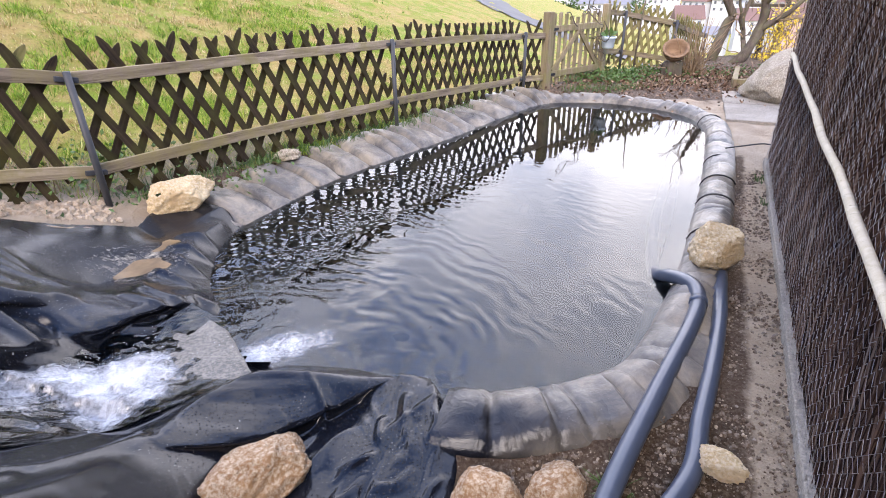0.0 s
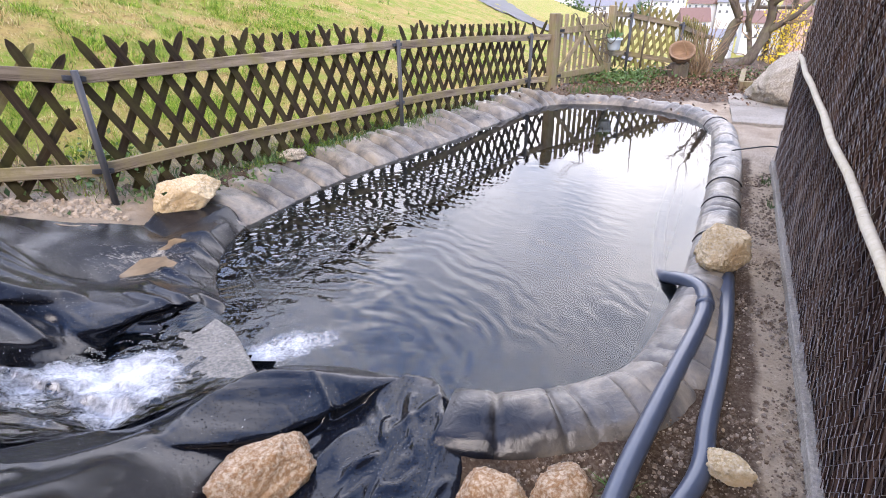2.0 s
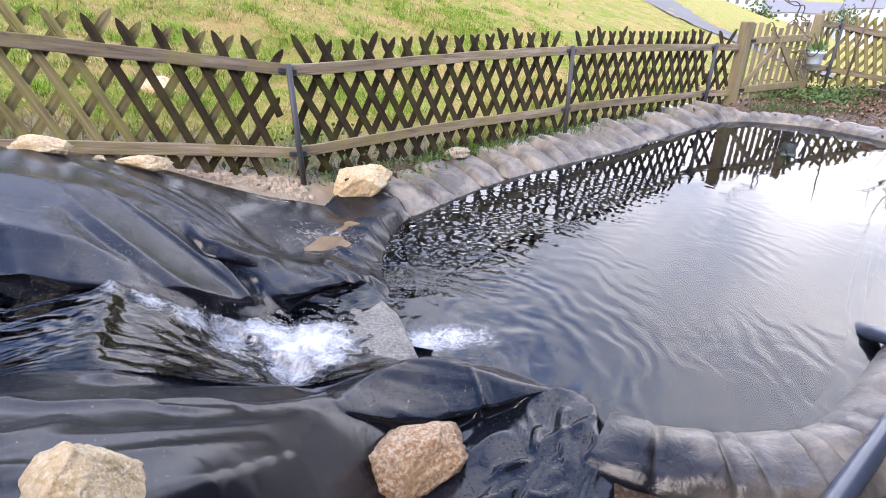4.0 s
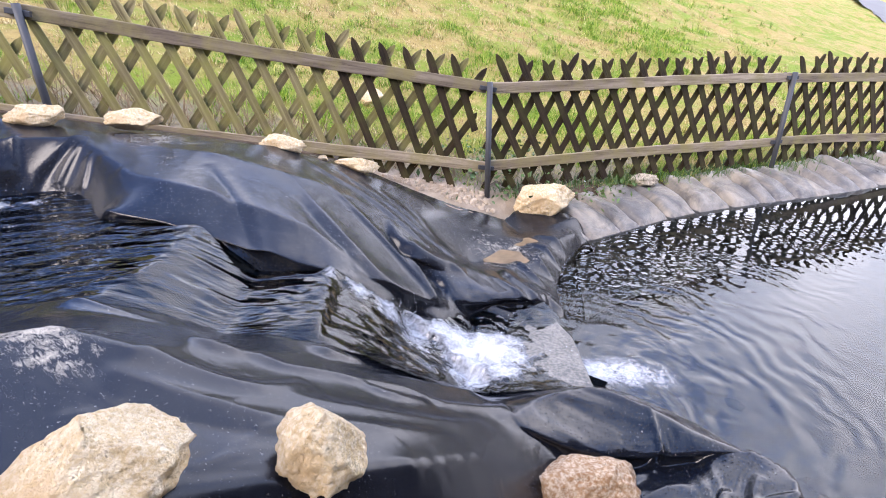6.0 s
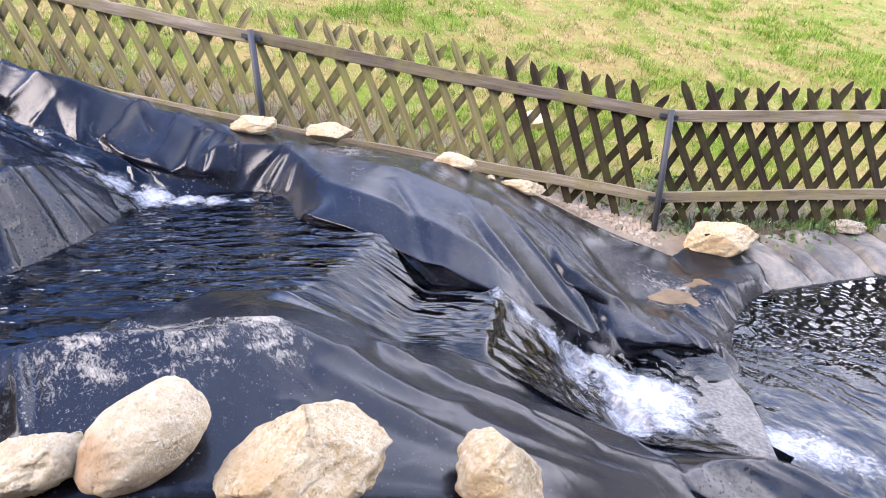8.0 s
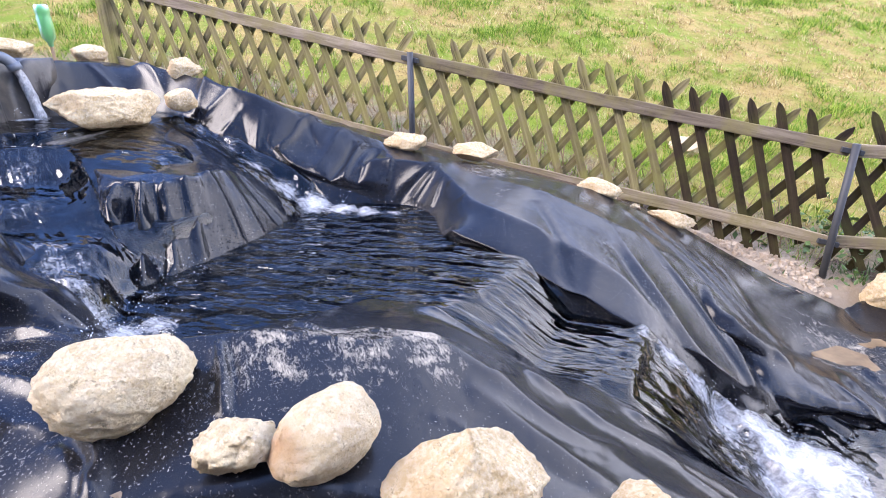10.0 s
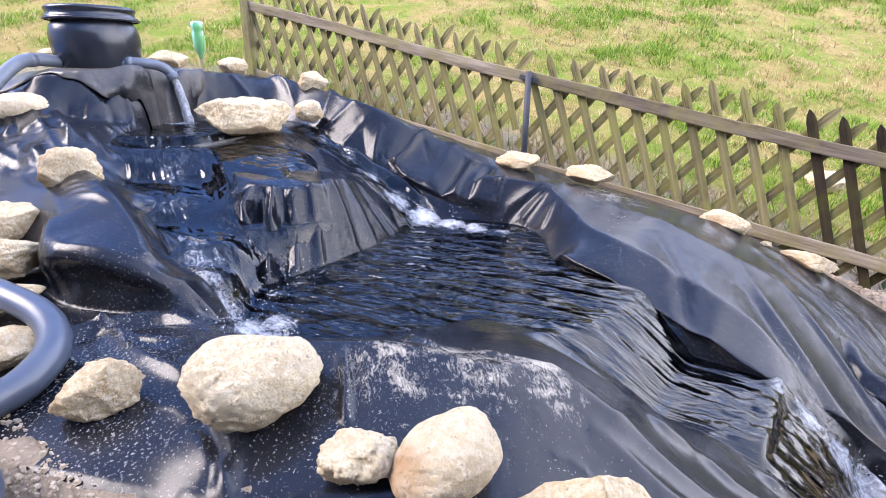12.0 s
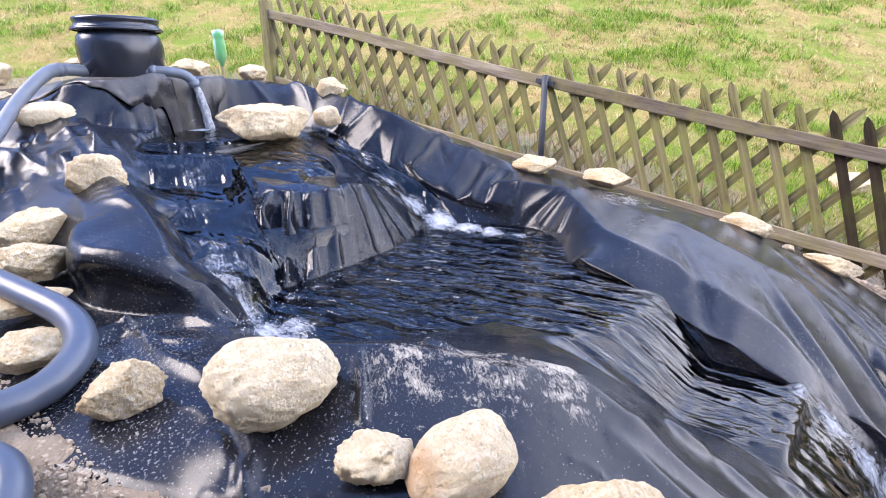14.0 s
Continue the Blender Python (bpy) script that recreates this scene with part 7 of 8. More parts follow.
# cut-back shrub
shrub = thing("shrub", "leafless cut-back shrub with fanned tan stems", "shrub")
rng = random.Random(8)
for k in range(80):
    a, tilt = rng.uniform(0, 2 * math.pi), abs(rng.gauss(0, 0.55)) + 0.08
    ln = rng.uniform(0.35, 0.95)
    base = Vector((3.30 + rng.gauss(0, 0.07), 8.73 + rng.gauss(0, 0.07), 0.05))
    d = Vector((math.cos(a) * math.sin(tilt), math.sin(a) * math.sin(tilt), math.cos(tilt)))
    pts = [base, base + d * ln * 0.5 + Vector((0, 0, 0.04)), base + d * ln + Vector((rng.gauss(0, 0.04), rng.gauss(0, 0.04), -0.02))]
    bm = bmesh.new()
    tube(bm, pts, [0.008, 0.006, 0.003], 5)
    part("stem", bm, M_TWIG, shrub)
leaf_cloud("dry_leaves", "brown dead leaves under the shrub", (3.3, 8.73, 0.07), (0.35, 0.3, 0.02), 260, 0.06, M_DEAD, 31, category="leaf litter", up=0.0)
leaf_cloud("dry_leaves", "brown leaf litter on the flower bed", (3.2, 8.3, 0.075), (1.1, 0.6, 0.018), 5200, 0.05, M_LITTER, 32, category="leaf litter", up=0.0)
leaf_cloud("ground_cover", "green weeds along the gate's foot", (2.0, 8.40, 0.06), (0.34, 0.24, 0.07), 900, 0.06, M_LEAF, 33)
leaf_cloud("ground_cover", "green weeds behind the flower bed", (2.7, 8.85, 0.06), (0.40, 0.18, 0.06), 520, 0.055, M_LEAF, 34)
leaf_cloud("ground_cover", "green weeds among the leaf litter", (3.7, 8.7, 0.06), (0.8, 0.4, 0.04), 700, 0.05, M_LEAF, 35)
leaf_cloud("ground_cover", "low ivy at the fence's foot", (-2.56, 3.56, 0.15), (0.10, 0.16, 0.04), 420, 0.045, M_LEAF, 36)
leaf_cloud("ground_cover", "low ivy along the fence's foot", (-2.05, 4.02, 0.13), (0.14, 0.22, 0.03), 160, 0.04, M_LEAF, 37)
leaf_cloud("ground_cover", "dark ivy outside the fence", (-3.1, 3.5, 0.33), (0.4, 0.35, 0.06), 500, 0.05, M_LEAF, 38)


# ---------------------------------------------------------------- gnarled tree, yellow shrub
VIEW_R = Vector((0.899, -0.438, 0))
TREE_O = Vector((4.54, 10.16, 0.05))


def at_tree(px, py, depth=0.0, px0=1290, py0=105):
    return TREE_O + VIEW_R * (px - px0) * 0.0121 + Vector((0.438, 0.899, 0)) * depth + Vector((0, 0, (py0 - py) * 0.0125))


tree = thing("tree", "gnarled old fruit tree with pruned grey limbs", "tree")
rng = random.Random(15)
TREE_LIMBS = [([(1268, 112), (1272, 85), (1280, 55), (1285, 45)], 0.16, 0.13), ([(1285, 45), (1278, 25), (1266, 0), (1255, -30)], 0.11, 0.06), ([(1285, 45), (1270, 20), (1258, 10), (1250, -5)], 0.07, 0.03),
         ([(1292, 112), (1312, 92), (1322, 65), (1325, 40), (1322, 10), (1318, -40)], 0.17, 0.09), ([(1312, 92), (1305, 70), (1300, 45), (1306, 10)], 0.09, 0.04), ([(1324, 60), (1342, 48), (1362, 30), (1385, 0), (1400, -25)], 0.10, 0.04),
         ([(1324, 30), (1338, 8), (1352, -20)], 0.08, 0.04), ([(1300, 60), (1296, 40), (1290, 20), (1296, -10)], 0.06, 0.03), ([(1325, 15), (1310, -5), (1300, -40)], 0.06, 0.03)]
for pts, r0, r1 in TREE_LIMBS:
    line = catmull([at_tree(x, y, 0.12 * math.sin(x * 0.3)) for x, y in pts], 6)
    bm = bmesh.new()
    n = len(line)
    tube(bm, line, [(r0 + (r1 - r0) * k / (n - 1)) * 0.55 for k in range(n)], 10)
    for v in bm.verts:
        v.co += 0.028 * noise.noise_vector(v.co * 6)
    part("limb", bm, M_BARK, tree, "", True)
for k in range(70):
    pts, r0, r1 = rng.choice(TREE_LIMBS[1:])
    x, y = rng.choice(pts[1:])
    p = at_tree(x, y)
    line = [p]
    d = Vector((rng.gauss(0, 1), rng.gauss(0, 0.6), rng.gauss(0.5, 0.7))).normalized()
    for q in range(5):
        d = (d + 0.35 * Vector((rng.gauss(0, 1), rng.gauss(0, 1), rng.gauss(0.2, 1)))).normalized()
        p = p + d * rng.uniform(0.08, 0.2)
        line.append(p)
    bm = bmesh.new()
    tube(bm, line, [0.012, 0.010, 0.008, 0.006, 0.005, 0.003], 5)
    part("twig", bm, M_TWIG if k % 3 else M_BARK, tree)

blossom = thing("yellow_shrub", "flowering shrub with bright yellow blossom on thin twigs", "shrub")
rng = random.Random(5)
spots = []
for k in range(40):
    p = at_tree(rng.uniform(1325, 1375), 112, rng.uniform(0.2, 0.9))
    line = [p]
    for q in range(5):
        p = p + Vector((rng.gauss(0.02, 0.07), rng.gauss(0, 0.05), rng.uniform(0.1, 0.24)))
        line.append(p)
    spots += line[1:]
    bm = bmesh.new()
    tube(bm, line, 0.006, 5)
    part("twig", bm, M_TWIG, blossom)
V, F = [], []
for p in spots * 5 + [at_tree(1266 + rng.gauss(0, 6), 90 + rng.gauss(0, 8), 0.5) for _ in range(60)]:
    c = p + Vector((rng.gauss(0, 0.035), rng.gauss(0, 0.035), rng.gauss(0, 0.04)))
    d = Vector((rng.gauss(0, 1), rng.gauss(0, 1), rng.gauss(0, 1))).normalized() * 0.022
    s = d.orthogonal().normalized() * 0.02
    b0 = len(V)
    V += [c - d, c + s, c + d, c - s]
    F.append((b0, b0 + 1, b0 + 2, b0 + 3))
mesh_object("blossom", V, F, M_YELLOW, blossom, False)

trunk2 = thing("bare_tree", "dark bare trunk with a tangle of thin twigs", "tree")
bm = bmesh.new()
line = catmull([at_tree(1395, 118, 1.0), at_tree(1398, 70, 1.0), at_tree(1402, 30, 1.0), at_tree(1400, -30, 1.0)], 5)
tube(bm, line, [0.14 - 0.003 * k for k in range(len(line))], 10)
for v in bm.verts:
    v.co += 0.03 * noise.noise_vector(v.co * 5)
part("trunk", bm, M_BARK, trunk2, "", True)
for k in range(80):
    p = at_tree(1398 + rng.gauss(0, 4), rng.uniform(-30, 80), 1.0)
    line = [p]
    d = Vector((rng.gauss(0, 1), rng.gauss(0, 0.5), rng.gauss(0, 0.6))).normalized()
    for q in range(7):
        d = (d + 0.3 * Vector((rng.gauss(0, 1), rng.gauss(0, 1), rng.gauss(-0.2, 1)))).normalized()
        p = p + d * rng.uniform(0.06, 0.16)
        line.append(p)
    bm = bmesh.new()
    tube(bm, line, 0.006, 4)
    part("twig", bm, M_TWIG, trunk2)

# small roofed feeding table behind the tree
feeder = thing("bird_feeder", "brown wooden bird table with a shingled roof", "bird table")
fo = at_tree(1332, 18, 1.2)
for sgn in (-1, 1):
    bm = bmesh.new()
    box(bm, Matrix.Translation(fo + Vector((0, 0, 0.22)) + VIEW_R * 0.26 * sgn) @ pose(0, 0, -26) @ pose(0, 0, 0, 0, 32 * sgn, 0), 0.62, 0.9, 0.03, 0.004)
    part("roof", bm, M_ROOF, feeder)
for k in range(4):
    bm = bmesh.new()
    box(bm, Matrix.Translation(fo + Vector((0, 0, 0.02)) + VIEW_R * (0.3 * (-1 if k % 2 else 1)) + Vector((0.438, 0.899, 0)) * (0.25 * (-1 if k < 2 else 1))), 0.05, 0.05, 0.4)
    part("corner_post", bm, M_BARK, feeder)
bm = bmesh.new()
box(bm, Matrix.Translation(fo - Vector((0, 0, 0.18))) @ pose(0, 0, 0, 0, 0, -26), 0.8, 0.7, 0.05, 0.005)
part("tray", bm, M_BARK, feeder)
bm = bmesh.new()
tube(bm, [fo - Vector((0, 0, 0.18)), Vector((fo.x, fo.y, -0.2))], 0.05, 8)
part("leg", bm, M_BARK, feeder)

# ---------------------------------------------------------------- paving, planter frame
def paver(pts, label):
    return slab("paving_slab", label, [(x, y, 0.058) for x, y in pts], 0.06, M_CONC, "paving slab", wob=0.004)


paver([(2.94, 6.72), (3.28, 7.55), (4.15, 7.2), (3.80, 6.36)], "worn concrete slab below the boulder")
paver([(2.58, 5.86), (2.93, 6.70), (3.79, 6.34), (3.44, 5.50)], "worn concrete slab on the path")
planter = thing("planter_frame", "low weathered timber frame of a plant bed", "planter")
for a, b in (((3.45, 7.62), (3.80, 7.50)), ((3.49, 7.66), (4.05, 8.75))):
    bm = bmesh.new()
    d = Vector((b[0] - a[0], b[1] - a[1], 0))
    box(bm, pose((a[0] + b[0]) / 2, (a[1] + b[1]) / 2, 0.12, 0, 0, math.degrees(math.atan2(d.y, d.x))), d.length, 0.07, 0.14, 0.008)
    part("board", bm, M_GATE, planter)

# cords over the rim, and a cable to the screen
def over_rim(i, label):
    """A thin black cord laid across the rim."""
    p, q = Vector((*POND[i], 0)), Vector((*grown(POND, 0.25)[i], 0))
    c = [p.lerp(q, s) + Vector((0, 0, h)) for s, h in ((0.0, 0.0), (0.08, 0.046), (0.24, 0.082), (0.44, 0.097), (0.68, 0.092), (0.88, 0.066), (1.0, 0.022))]
    bm = bmesh.new()
    tube(bm, catmull(c, 5), 0.006, 8)
    return tagged(part("cord", bm, M_CORD, None, "", True), label, "cord", "cords over the rim")


for i in (22, 36, 40, 44, 51):
    over_rim(i, "thin black cord laid over the pond rim")
bm = bmesh.new()
tube(bm, catmull([(2.0, 4.62, 0.10), (2.12, 4.55, 0.14), (2.25, 4.5, 0.17), (2.34, 4.46, 0.16)], 6), 0.006, 8)
tagged(part("cable", bm, M_CORD, None, "", True), "thin black cable running to the screen", "cable")

# grass tufts
blades("grass_tuft", "green grass tuft beside the red stones", [(0.06, 1.10, -0.02), (0.10, 1.16, -0.02)], 26, 0.11, M_LEAF, 2, 0.02)
blades("grass_tuft", "small green tufts beside the path", [(1.95, 3.92, 0.04), (1.75, 3.42, 0.04)], 16, 0.06, M_LEAF, 3, 0.03)
blades("grass_tuft", "green grass along the pond's far end", [(1.2 + 0.12 * k, 7.62 + 0.05 * math.sin(k), 0.05) for k in range(9)], 40, 0.12, M_LEAF, 4, 0.07)
blades("grass_tuft", "dry grass in front of the flower bed", [(2.2 + 0.12 * k, 7.95 + 0.1 * math.sin(k * 2), 0.05) for k in range(10)], 34, 0.09, M_TWIG, 6, 0.09)
rng = random.Random(14)
blades("fence_grass", "grass growing through the fence's foot", [(P_1[0] + (P_3[0] - P_1[0]) * u + rng.gauss(-0.06, 0.05), P_1[1] + (P_3[1] - P_1[1]) * u + rng.gauss(0.03, 0.05), 0.2 - 0.15 * u) for u in [k / 60 for k in range(60)]], 30, 0.10, M_LEAF, 7, 0.06)

# pebbles on bare soil
def pebbles(name, label, area, n, lo, hi, mat, seed, z_of):
    r = random.Random(seed)
    V, F = [], []
    while n > 0:
        x, y = r.uniform(min(p[0] for p in area), max(p[0] for p in area)), r.uniform(min(p[1] for p in area), max(p[1] for p in area))
        if not inside(np.array([x]), np.array([y]), area)[0]:
            continue
        n -= 1
        s = lo * (hi / lo) ** (r.random() ** 2.2)
        z = float(z_of(x, y))
        b0 = len(V)
        for k in range(5):
            a = k * 1.2566 + r.uniform(-0.3, 0.3)
            V.append((x + s * r.uniform(0.7, 1.1) * math.cos(a), y + s * r.uniform(0.7, 1.1) * math.sin(a), z - 0.2 * s))
        for k in range(5):
            a = k * 1.2566 + r.uniform(-0.3, 0.3)
            V.append((x + 0.6 * s * math.cos(a), y + 0.6 * s * math.sin(a), z + s * r.uniform(0.4, 0.8)))
        F += [(b0 + k, b0 + (k + 1) % 5, b0 + 5 + (k + 1) % 5, b0 + 5 + k) for k in range(5)] + [tuple(b0 + 5 + k for k in range(5))]
    return tagged(mesh_object(name, V, F, mat, None, False), label, "gravel", kind="stuff")


pebbles("gravel", "small pale stones on the soil path", [(-0.6, 0.9), (0.6, 0.9), (1.35, 2.4), (2.2, 4.2), (1.9, 4.2), (1.15, 2.6), (0.5, 1.5), (-0.2, 1.25)], 1700, 0.002, 0.009, M_SAND, 61, lambda x, y: land(x, y) + 0.004)
pebbles("soil_crumbs", "dark crumbs of loose earth on the path", [(-0.6, 0.9), (0.62, 0.9), (1.37, 2.4), (2.2, 4.2), (1.9, 4.2), (1.1, 2.6), (0.45, 1.5), (-0.3, 1.25)], 5200, 0.003, 0.016, M_CRUMB, 71, lambda x, y: land(x, y) + 0.003)
pebbles("gravel", "sandy lumps beside the fence post", [(-3.1, 2.35), (-2.75, 2.65), (-2.45, 2.95), (-2.62, 3.12), (-3.0, 2.8)], 500, 0.004, 0.03, M_SAND, 62, lambda x, y: land(x, y) + 0.004)
pebbles("gravel", "crumbly sand at the liner's edge", [(-2.8, -1.8), (-2.35, -1.25), (-2.0, -0.94), (-1.72, -0.68), (-1.3, -0.55), (-1.3, -1.2), (-2.2, -1.95)], 9000, 0.002, 0.009, M_SAND, 63, lambda x, y: land(x, y) + 0.003)

# ---------------------------------------------------------------- meadow grass
def beyond_fence(r, n, power, reach):
    """n random places outside the fence, thickest beside it."""
    u, v = r.random(n), r.random(n) ** power * reach + 0.05
    line = np.array([(-6.9, -6.0), (-6.7, -2.2)] + FENCE_LINE[:6])
    seg = np.linalg.norm(np.diff(line, axis=0), axis=1)
    cum = np.concatenate([[0], np.cumsum(seg)])
    s = u * cum[-1]
    k = np.clip(np.searchsorted(cum, s) - 1, 0, len(seg) - 1)
    f = (s - cum[k]) / seg[k]
    P = line[k] + (line[k + 1] - line[k]) * f[:, None]
    D = (line[k + 1] - line[k]) / seg[k][:, None]
    spread = r.normal(0, 0.15, n) * v
    X, Y = P[:, 0] - D[:, 1] * v + D[:, 0] * spread, P[:, 1] + D[:, 0] * v + D[:, 1] * spread
    ok = to_fence(X, Y)[0] > 0.03
    return X[ok], Y[ok]


def meadow_blades(tufts, each, seed, low=1.0, lush=0.50):
    """Tufts of grass: blades that fan out from a common root."""
    r = np.random.default_rng(seed)
    TX, TY = beyond_fence(r, tufts, 1.8, 14.0)
    clump = field(TX, TY, 0.9, 0.15, 2) + 0.5 * field(TX, TY, 3.5, 0.35, 1)
    keep = r.random(len(TX)) < np.clip((0.62 if low == 1.0 else 0.9) + 0.5 * clump, 0.15, 1)
    worn = np.clip(to_fence(TX, TY)[0] / 1.3, 0.22, 1) + np.clip((TX + 2.2) / 0.8, 0, 1)
    keep &= r.random(len(TX)) < worn
    TX, TY, clump = TX[keep], TY[keep], clump[keep]
    n = len(TX)
    size = low * r.uniform(0.45, 1.15, n) * (1 + 0.5 * np.clip(clump, -0.5, 1.2))
    hue = np.clip(lush + 0.60 * clump + r.normal(0, 0.20, n), 0, 1)
    idx = np.repeat(np.arange(n), each)
    m = len(idx)
    b = r.uniform(0, 2 * np.pi, m)
    rad = np.abs(r.normal(0, 0.035, m)) * size[idx] / low ** 1.6
    X, Y = TX[idx] + rad * np.cos(b), TY[idx] + rad * np.sin(b)
    far = np.maximum(to_fence(X, Y)[0], 0)
    Z = meadow_height(X, Y) - 0.006
    h = r.uniform(0.03, 0.085, m) * size[idx] * (1 + 0.03 * far)
    w = r.uniform(0.0018, 0.0042, m) * (1 + 0.16 * far)
    a = r.uniform(0, 2 * np.pi, m)
    lean = np.abs(r.normal(0.35, 0.45, m)) + 5 * rad * low
    V = np.empty((m, 3, 3))
    V[:, 0] = np.stack([X - w * np.cos(a), Y - w * np.sin(a), Z], -1)
    V[:, 1] = np.stack([X + w * np.cos(a), Y + w * np.sin(a), Z], -1)
    V[:, 2] = np.stack([X + h * lean * np.cos(b), Y + h * lean * np.sin(b), Z + h * np.clip(1.15 - 0.35 * lean, 0.25, 1)], -1)
    me = bpy.data.meshes.new("meadow_grass")
    me.vertices.add(3 * m)
    me.vertices.foreach_set("co", V.ravel())
    me.loops.add(3 * m)
    me.loops.foreach_set("vertex_index", np.arange(3 * m, dtype=np.int32))
    me.polygons.add(m)
    me.polygons.foreach_set("loop_start", np.arange(0, 3 * m, 3, dtype=np.int32))
    me.update(calc_edges=True)
    at = me.attributes.new("green", "FLOAT", "POINT")
    at.data.foreach_set("value", np.repeat(hue[idx], 3).astype(np.float32))
    k2 = Mat("grass_blade", 0.7, 0, 0.2)
    green = k2.ramp(k2.island(), [(0.0, (0.055, 0.12, 0.010)), (0.5, (0.15, 0.275, 0.022)), (0.85, (0.32, 0.42, 0.05)), (1.0, (0.52, 0.48, 0.15))])
    straw = k2.ramp(k2.island(), [(0.0, (0.19, 0.125, 0.05)), (0.5, (0.46, 0.34, 0.15)), (1.0, (0.68, 0.56, 0.31))])
    k2.color(k2.mix(k2.ramp(k2.attr("green"), [(0.30, (0.0,)), (0.62, (1.0,))]), straw, green))
    me.materials.append(k2.m)
    ob = new("meadow_grass", me)
    return tagged(ob, "short tufty meadow grass, green with straw patches" if low == 1.0 else "low dry grass between the green tufts", "grass", kind="stuff")


meadow_blades(36000, 11, 77, 1.0, 0.43)
meadow_blades(60000, 6, 78, 0.5, 0.36)

# dry twigs and weeds outside the fence
rng = random.Random(44)
V, F = [], []
for _ in range(700):
    u = rng.random()
    a, b = (P_0, P_1) if rng.random() < 0.6 else (P_END, P_0)
    x, y = a[0] + (b[0] - a[0]) * u, a[1] + (b[1] - a[1]) * u
    d = (b[0] - a[0], b[1] - a[1])
    L = math.hypot(*d)
    off = rng.uniform(0.06, 0.7)
    x, y = x - d[1] / L * off, y + d[0] / L * off
    z = float(meadow_height(np.array([[x]]), np.array([[y]]))[0, 0])
    p = Vector((x, y, z))
    q = p + Vector((rng.gauss(0, 0.12), rng.gauss(0, 0.12), rng.uniform(0.08, 0.35)))
    s = Vector((0.0025, 0.0025, 0))
    b0 = len(V)
    V += [p - s, p + s, q]
    F.append((b0, b0 + 1, b0 + 2))
tagged(mesh_object("dry_stalks", V, F, M_TWIG, None, False), "dry brown stalks outside the fence", "weeds", kind="stuff")


# ---------------------------------------------------------------- road and valley
def strip(name, label, pts, width, mat, lift):
    V, F = [], []
    line = catmull([(x, y, 0) for x, y in pts], 10)
    for i, p in enumerate(line):
        d = (line[min(i + 1, len(line) - 1)] - line[max(i - 1, 0)]).normalized()
        n = Vector((d.y, -d.x, 0))
        for s in (0.0, 0.33, 0.66, 1.0):
            q = p + n * width * s
            q.z = float(meadow_height(np.array([[q.x]]), np.array([[q.y]]))[0, 0]) + lift
            V.append(q)
    for i in range(len(line) - 1):
        for k in range(3):
            F.append((4 * i + k, 4 * i + k + 1, 4 * i + 5 + k, 4 * i + 4 + k))
    return tagged(mesh_object(name, V, F, mat), label, "road", kind="structure")


strip("road", "narrow grey asphalt lane climbing beside the meadow", [(9.0, 19.0), (5.0, 21.5), (2.2, 24.0), (0.65, 26.8), (-0.1, 33.0), (-1.0, 45.0), (-3.0, 60.0)], 3.2, M_ASPHALT, 0.05)


def house(az, dist, w, depth, wall_h, roof_h, z0, wall, roof, turn, label, floors=2, cols=5):
    """A house far down in the valley: walls, gabled roof, windows on the side that is seen."""
    h = thing("house", label, "house", "houses in the valley")
    dist, z0 = dist * 1.55, 1.5 + (z0 - 1.5) * 1.55
    a = radians(az)
    at = Vector((math.sin(a) * dist - 0.4, math.cos(a) * dist, z0))
    m = Matrix.Translation(at) @ pose(0, 0, 0, 0, 0, -az + turn)
    bm = bmesh.new()
    box(bm, m @ pose(0, 0, wall_h / 2 - 7), w, depth, wall_h + 14)
    part("wall", bm, wall, h)
    bm = bmesh.new()
    e = 0.5
    pts = [(-w / 2 - e, -depth / 2 - e, wall_h - 0.2), (w / 2 + e, -depth / 2 - e, wall_h - 0.2), (w / 2 + e, depth / 2 + e, wall_h - 0.2), (-w / 2 - e, depth / 2 + e, wall_h - 0.2), (-w / 2 - e, 0, wall_h + roof_h), (w / 2 + e, 0, wall_h + roof_h)]
    vs = [bm.verts.new(m @ Vector(p)) for p in pts]
    for f in ((0, 1, 5, 4), (2, 3, 4, 5), (1, 2, 5), (3, 0, 4), (3, 2, 1, 0)):
        bm.faces.new([vs[k] for k in f])
    part("roof", bm, roof, h)
    for fl in range(floors):
        for c in range(cols):
            bm = bmesh.new()
            x = -w / 2 + w * (c + 0.5) / cols
            z = wall_h * (fl + 0.55) / floors
            box(bm, m @ pose(x, -depth / 2 - 0.03, z), w / cols * 0.32, 0.12, wall_h / floors * 0.40)
            part("window", bm, M_PANE, h)
    return h


house(5.2, 150, 13, 9, 6.5, 3.0, -6.5, M_WHITE, M_ROOFG, 20, "white rendered house with grey roof", 2, 4)
house(7.0, 125, 11, 8, 3.0, 1.2, -6.8, M_PINK, M_PINK, 8, "low pinkish building with flat roof", 1, 4)
house(9.8, 160, 13, 9, 9.0, 2.0, -7.5, M_WHITE, M_ROOFG, -6, "white three-storey house in the valley", 3, 4)
house(12.6, 175, 15, 10, 6.0, 4.0, -9.0, M_WHITE, M_ROOFG, 14, "white house with broad grey roof", 2, 4)
house(15.6, 190, 15, 10, 5.5, 4.0, -9.5, M_WHITE, M_ROOFG, -18, "white house with slate roof", 2, 4)
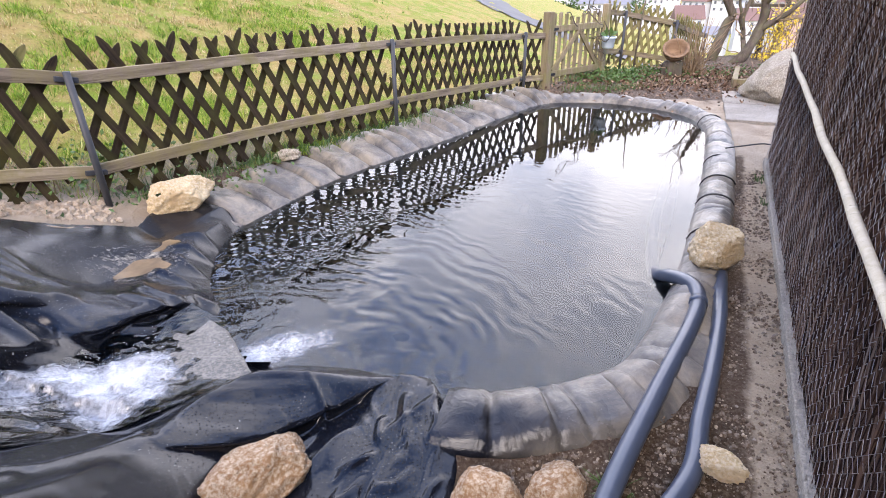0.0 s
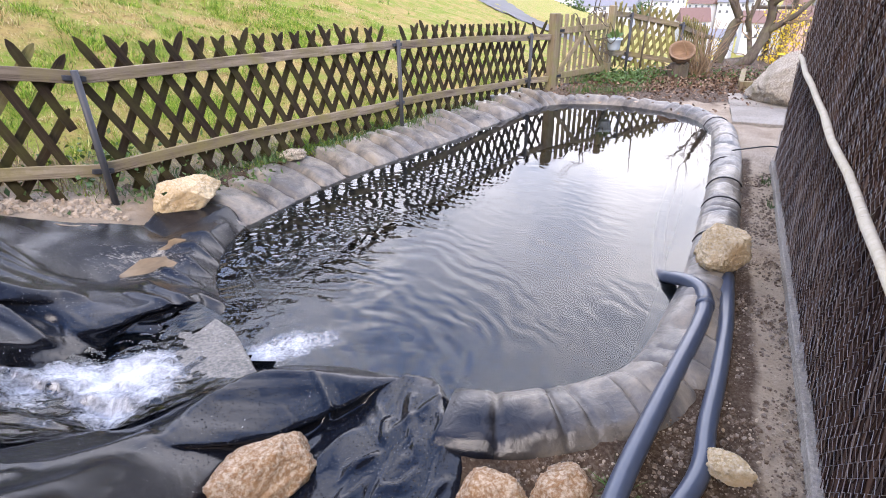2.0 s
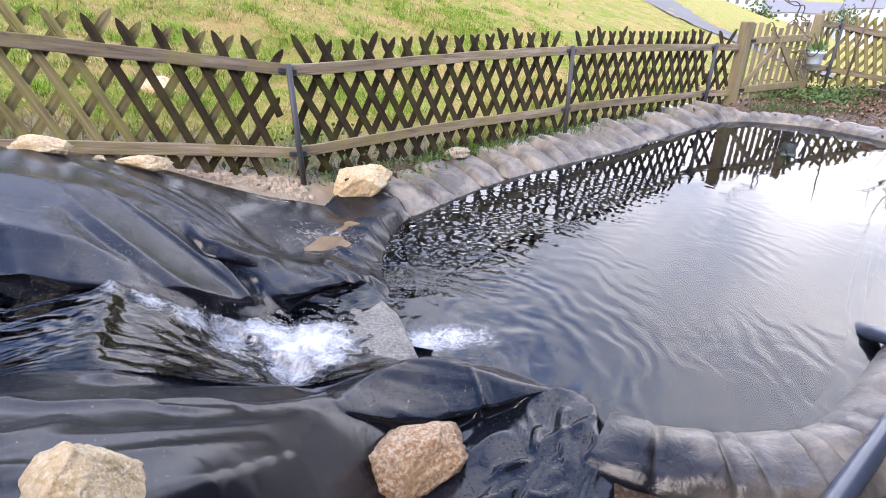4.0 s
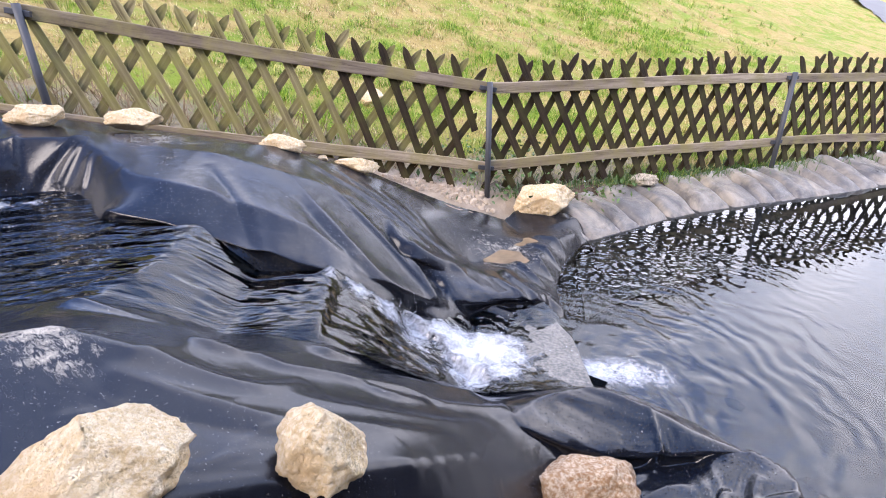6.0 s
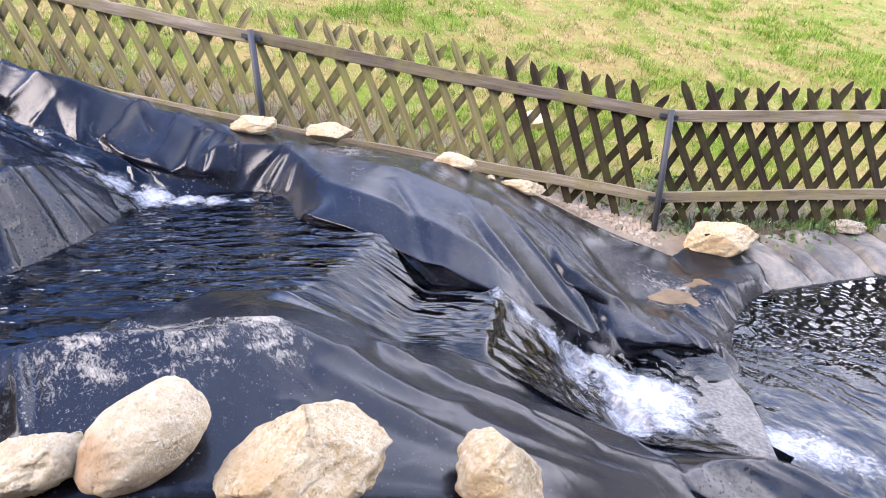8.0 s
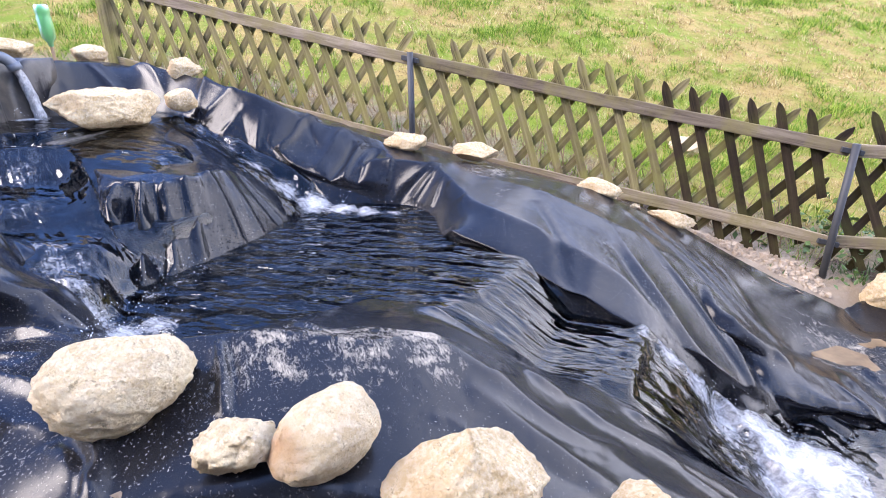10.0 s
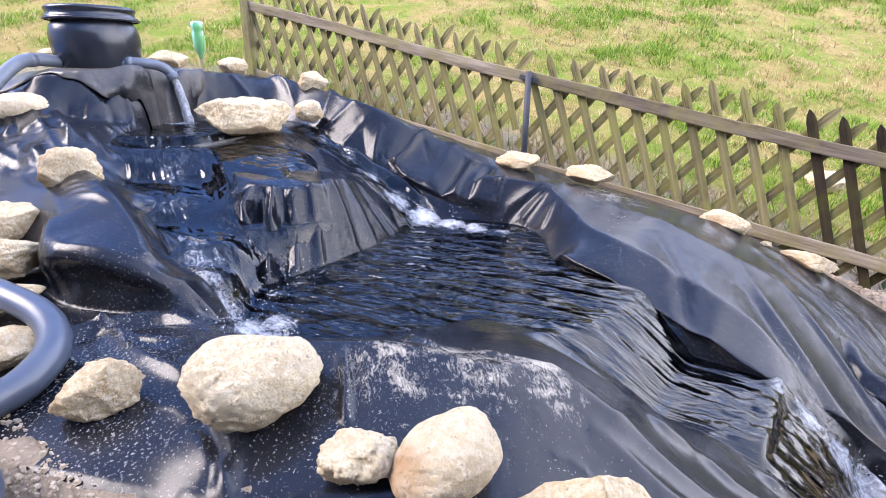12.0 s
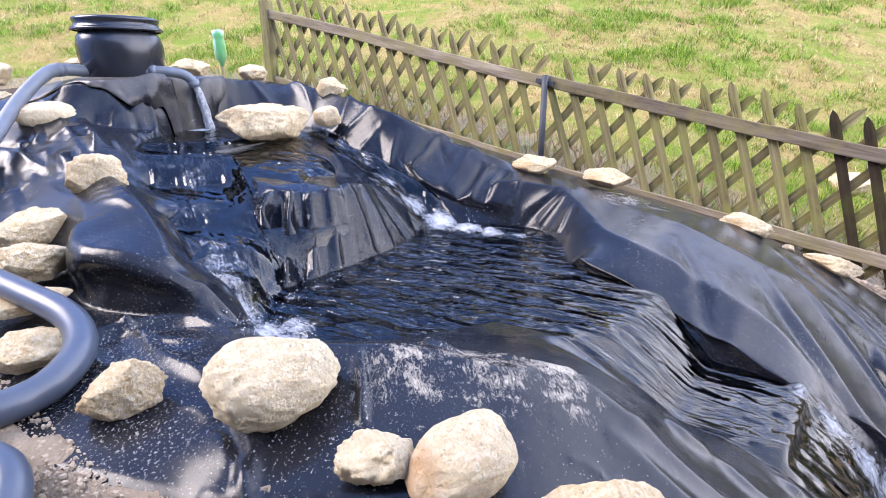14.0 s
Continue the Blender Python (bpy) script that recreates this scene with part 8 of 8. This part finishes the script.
house(18.4, 200, 14, 9, 6.5, 3.0, -9.0, M_WHITE, M_ROOFG, 6, "white house among other roofs", 2, 5)
house(22.0, 170, 11, 9, 6.5, 5.0, -13.0, M_WHITE, M_ROOF, 14, "pale house with steep brown roof", 2, 3)
house(24.6, 150, 8, 7, 4.0, 2.5, -13.5, M_WHITE, M_ROOFG, -10, "small white house below the hill", 2, 3)
house(27.5, 160, 13, 9, 6.5, 4.0, -12.5, M_WHITE, M_ROOF, 10, "white house with brown roof", 2, 4)
house(31.5, 150, 12, 9, 6.5, 4.0, -11.0, M_PINK, M_ROOF, -10, "pinkish house with brown roof", 2, 4)
house(19.5, 260, 22, 10, 8.0, 3.5, -8.5, M_WHITE, M_ROOFG, 6, "long white building across the valley", 2, 7)
house(12.0, 270, 24, 10, 8.0, 3.5, -7.0, M_WHITE, M_ROOF, -6, "long white building across the valley", 2, 7)
house(26.0, 260, 22, 10, 9.0, 3.5, -9.0, M_WHITE, M_ROOF, 6, "long pale building across the valley", 3, 7)
rng = random.Random(3)
for k in range(16):
    az, far = 4 + 2.1 * k + rng.uniform(-0.6, 0.6), rng.uniform(200, 330)
    house(az, far, rng.uniform(9, 15), rng.uniform(8, 10), rng.choice((4.5, 6.0, 8.0)), rng.uniform(2.5, 4.5), -0.052 * far + rng.uniform(-1.5, 1.5), M_WHITE if k % 4 else M_PINK, (M_ROOF, M_ROOFG, M_ROOF)[k % 3], rng.uniform(-40, 40), "small pale house in the valley", 2, 4)


# trees between the houses
for k in range(12):
    az, far = radians(5 + 2.6 * k + rng.uniform(-1, 1)), rng.uniform(170, 380)
    x, y = math.sin(az) * far, math.cos(az) * far
    z = 1.5 - 0.062 * far
    t3 = thing("tree", "distant green tree among the houses", "tree", "trees in the valley")
    bm = bmesh.new()
    tube(bm, [(x, y, z - 8), (x, y, z + 1), (x + 0.3, y, z + 4)], [0.5, 0.4, 0.15], 7)
    part("trunk", bm, M_BARK, t3)
    leaf_cloud("crown", "", (x, y, z + 0.5), (1.7, 1.7, 2.6), 420, 1.0, M_LEAF, 90 + k, parent=t3)
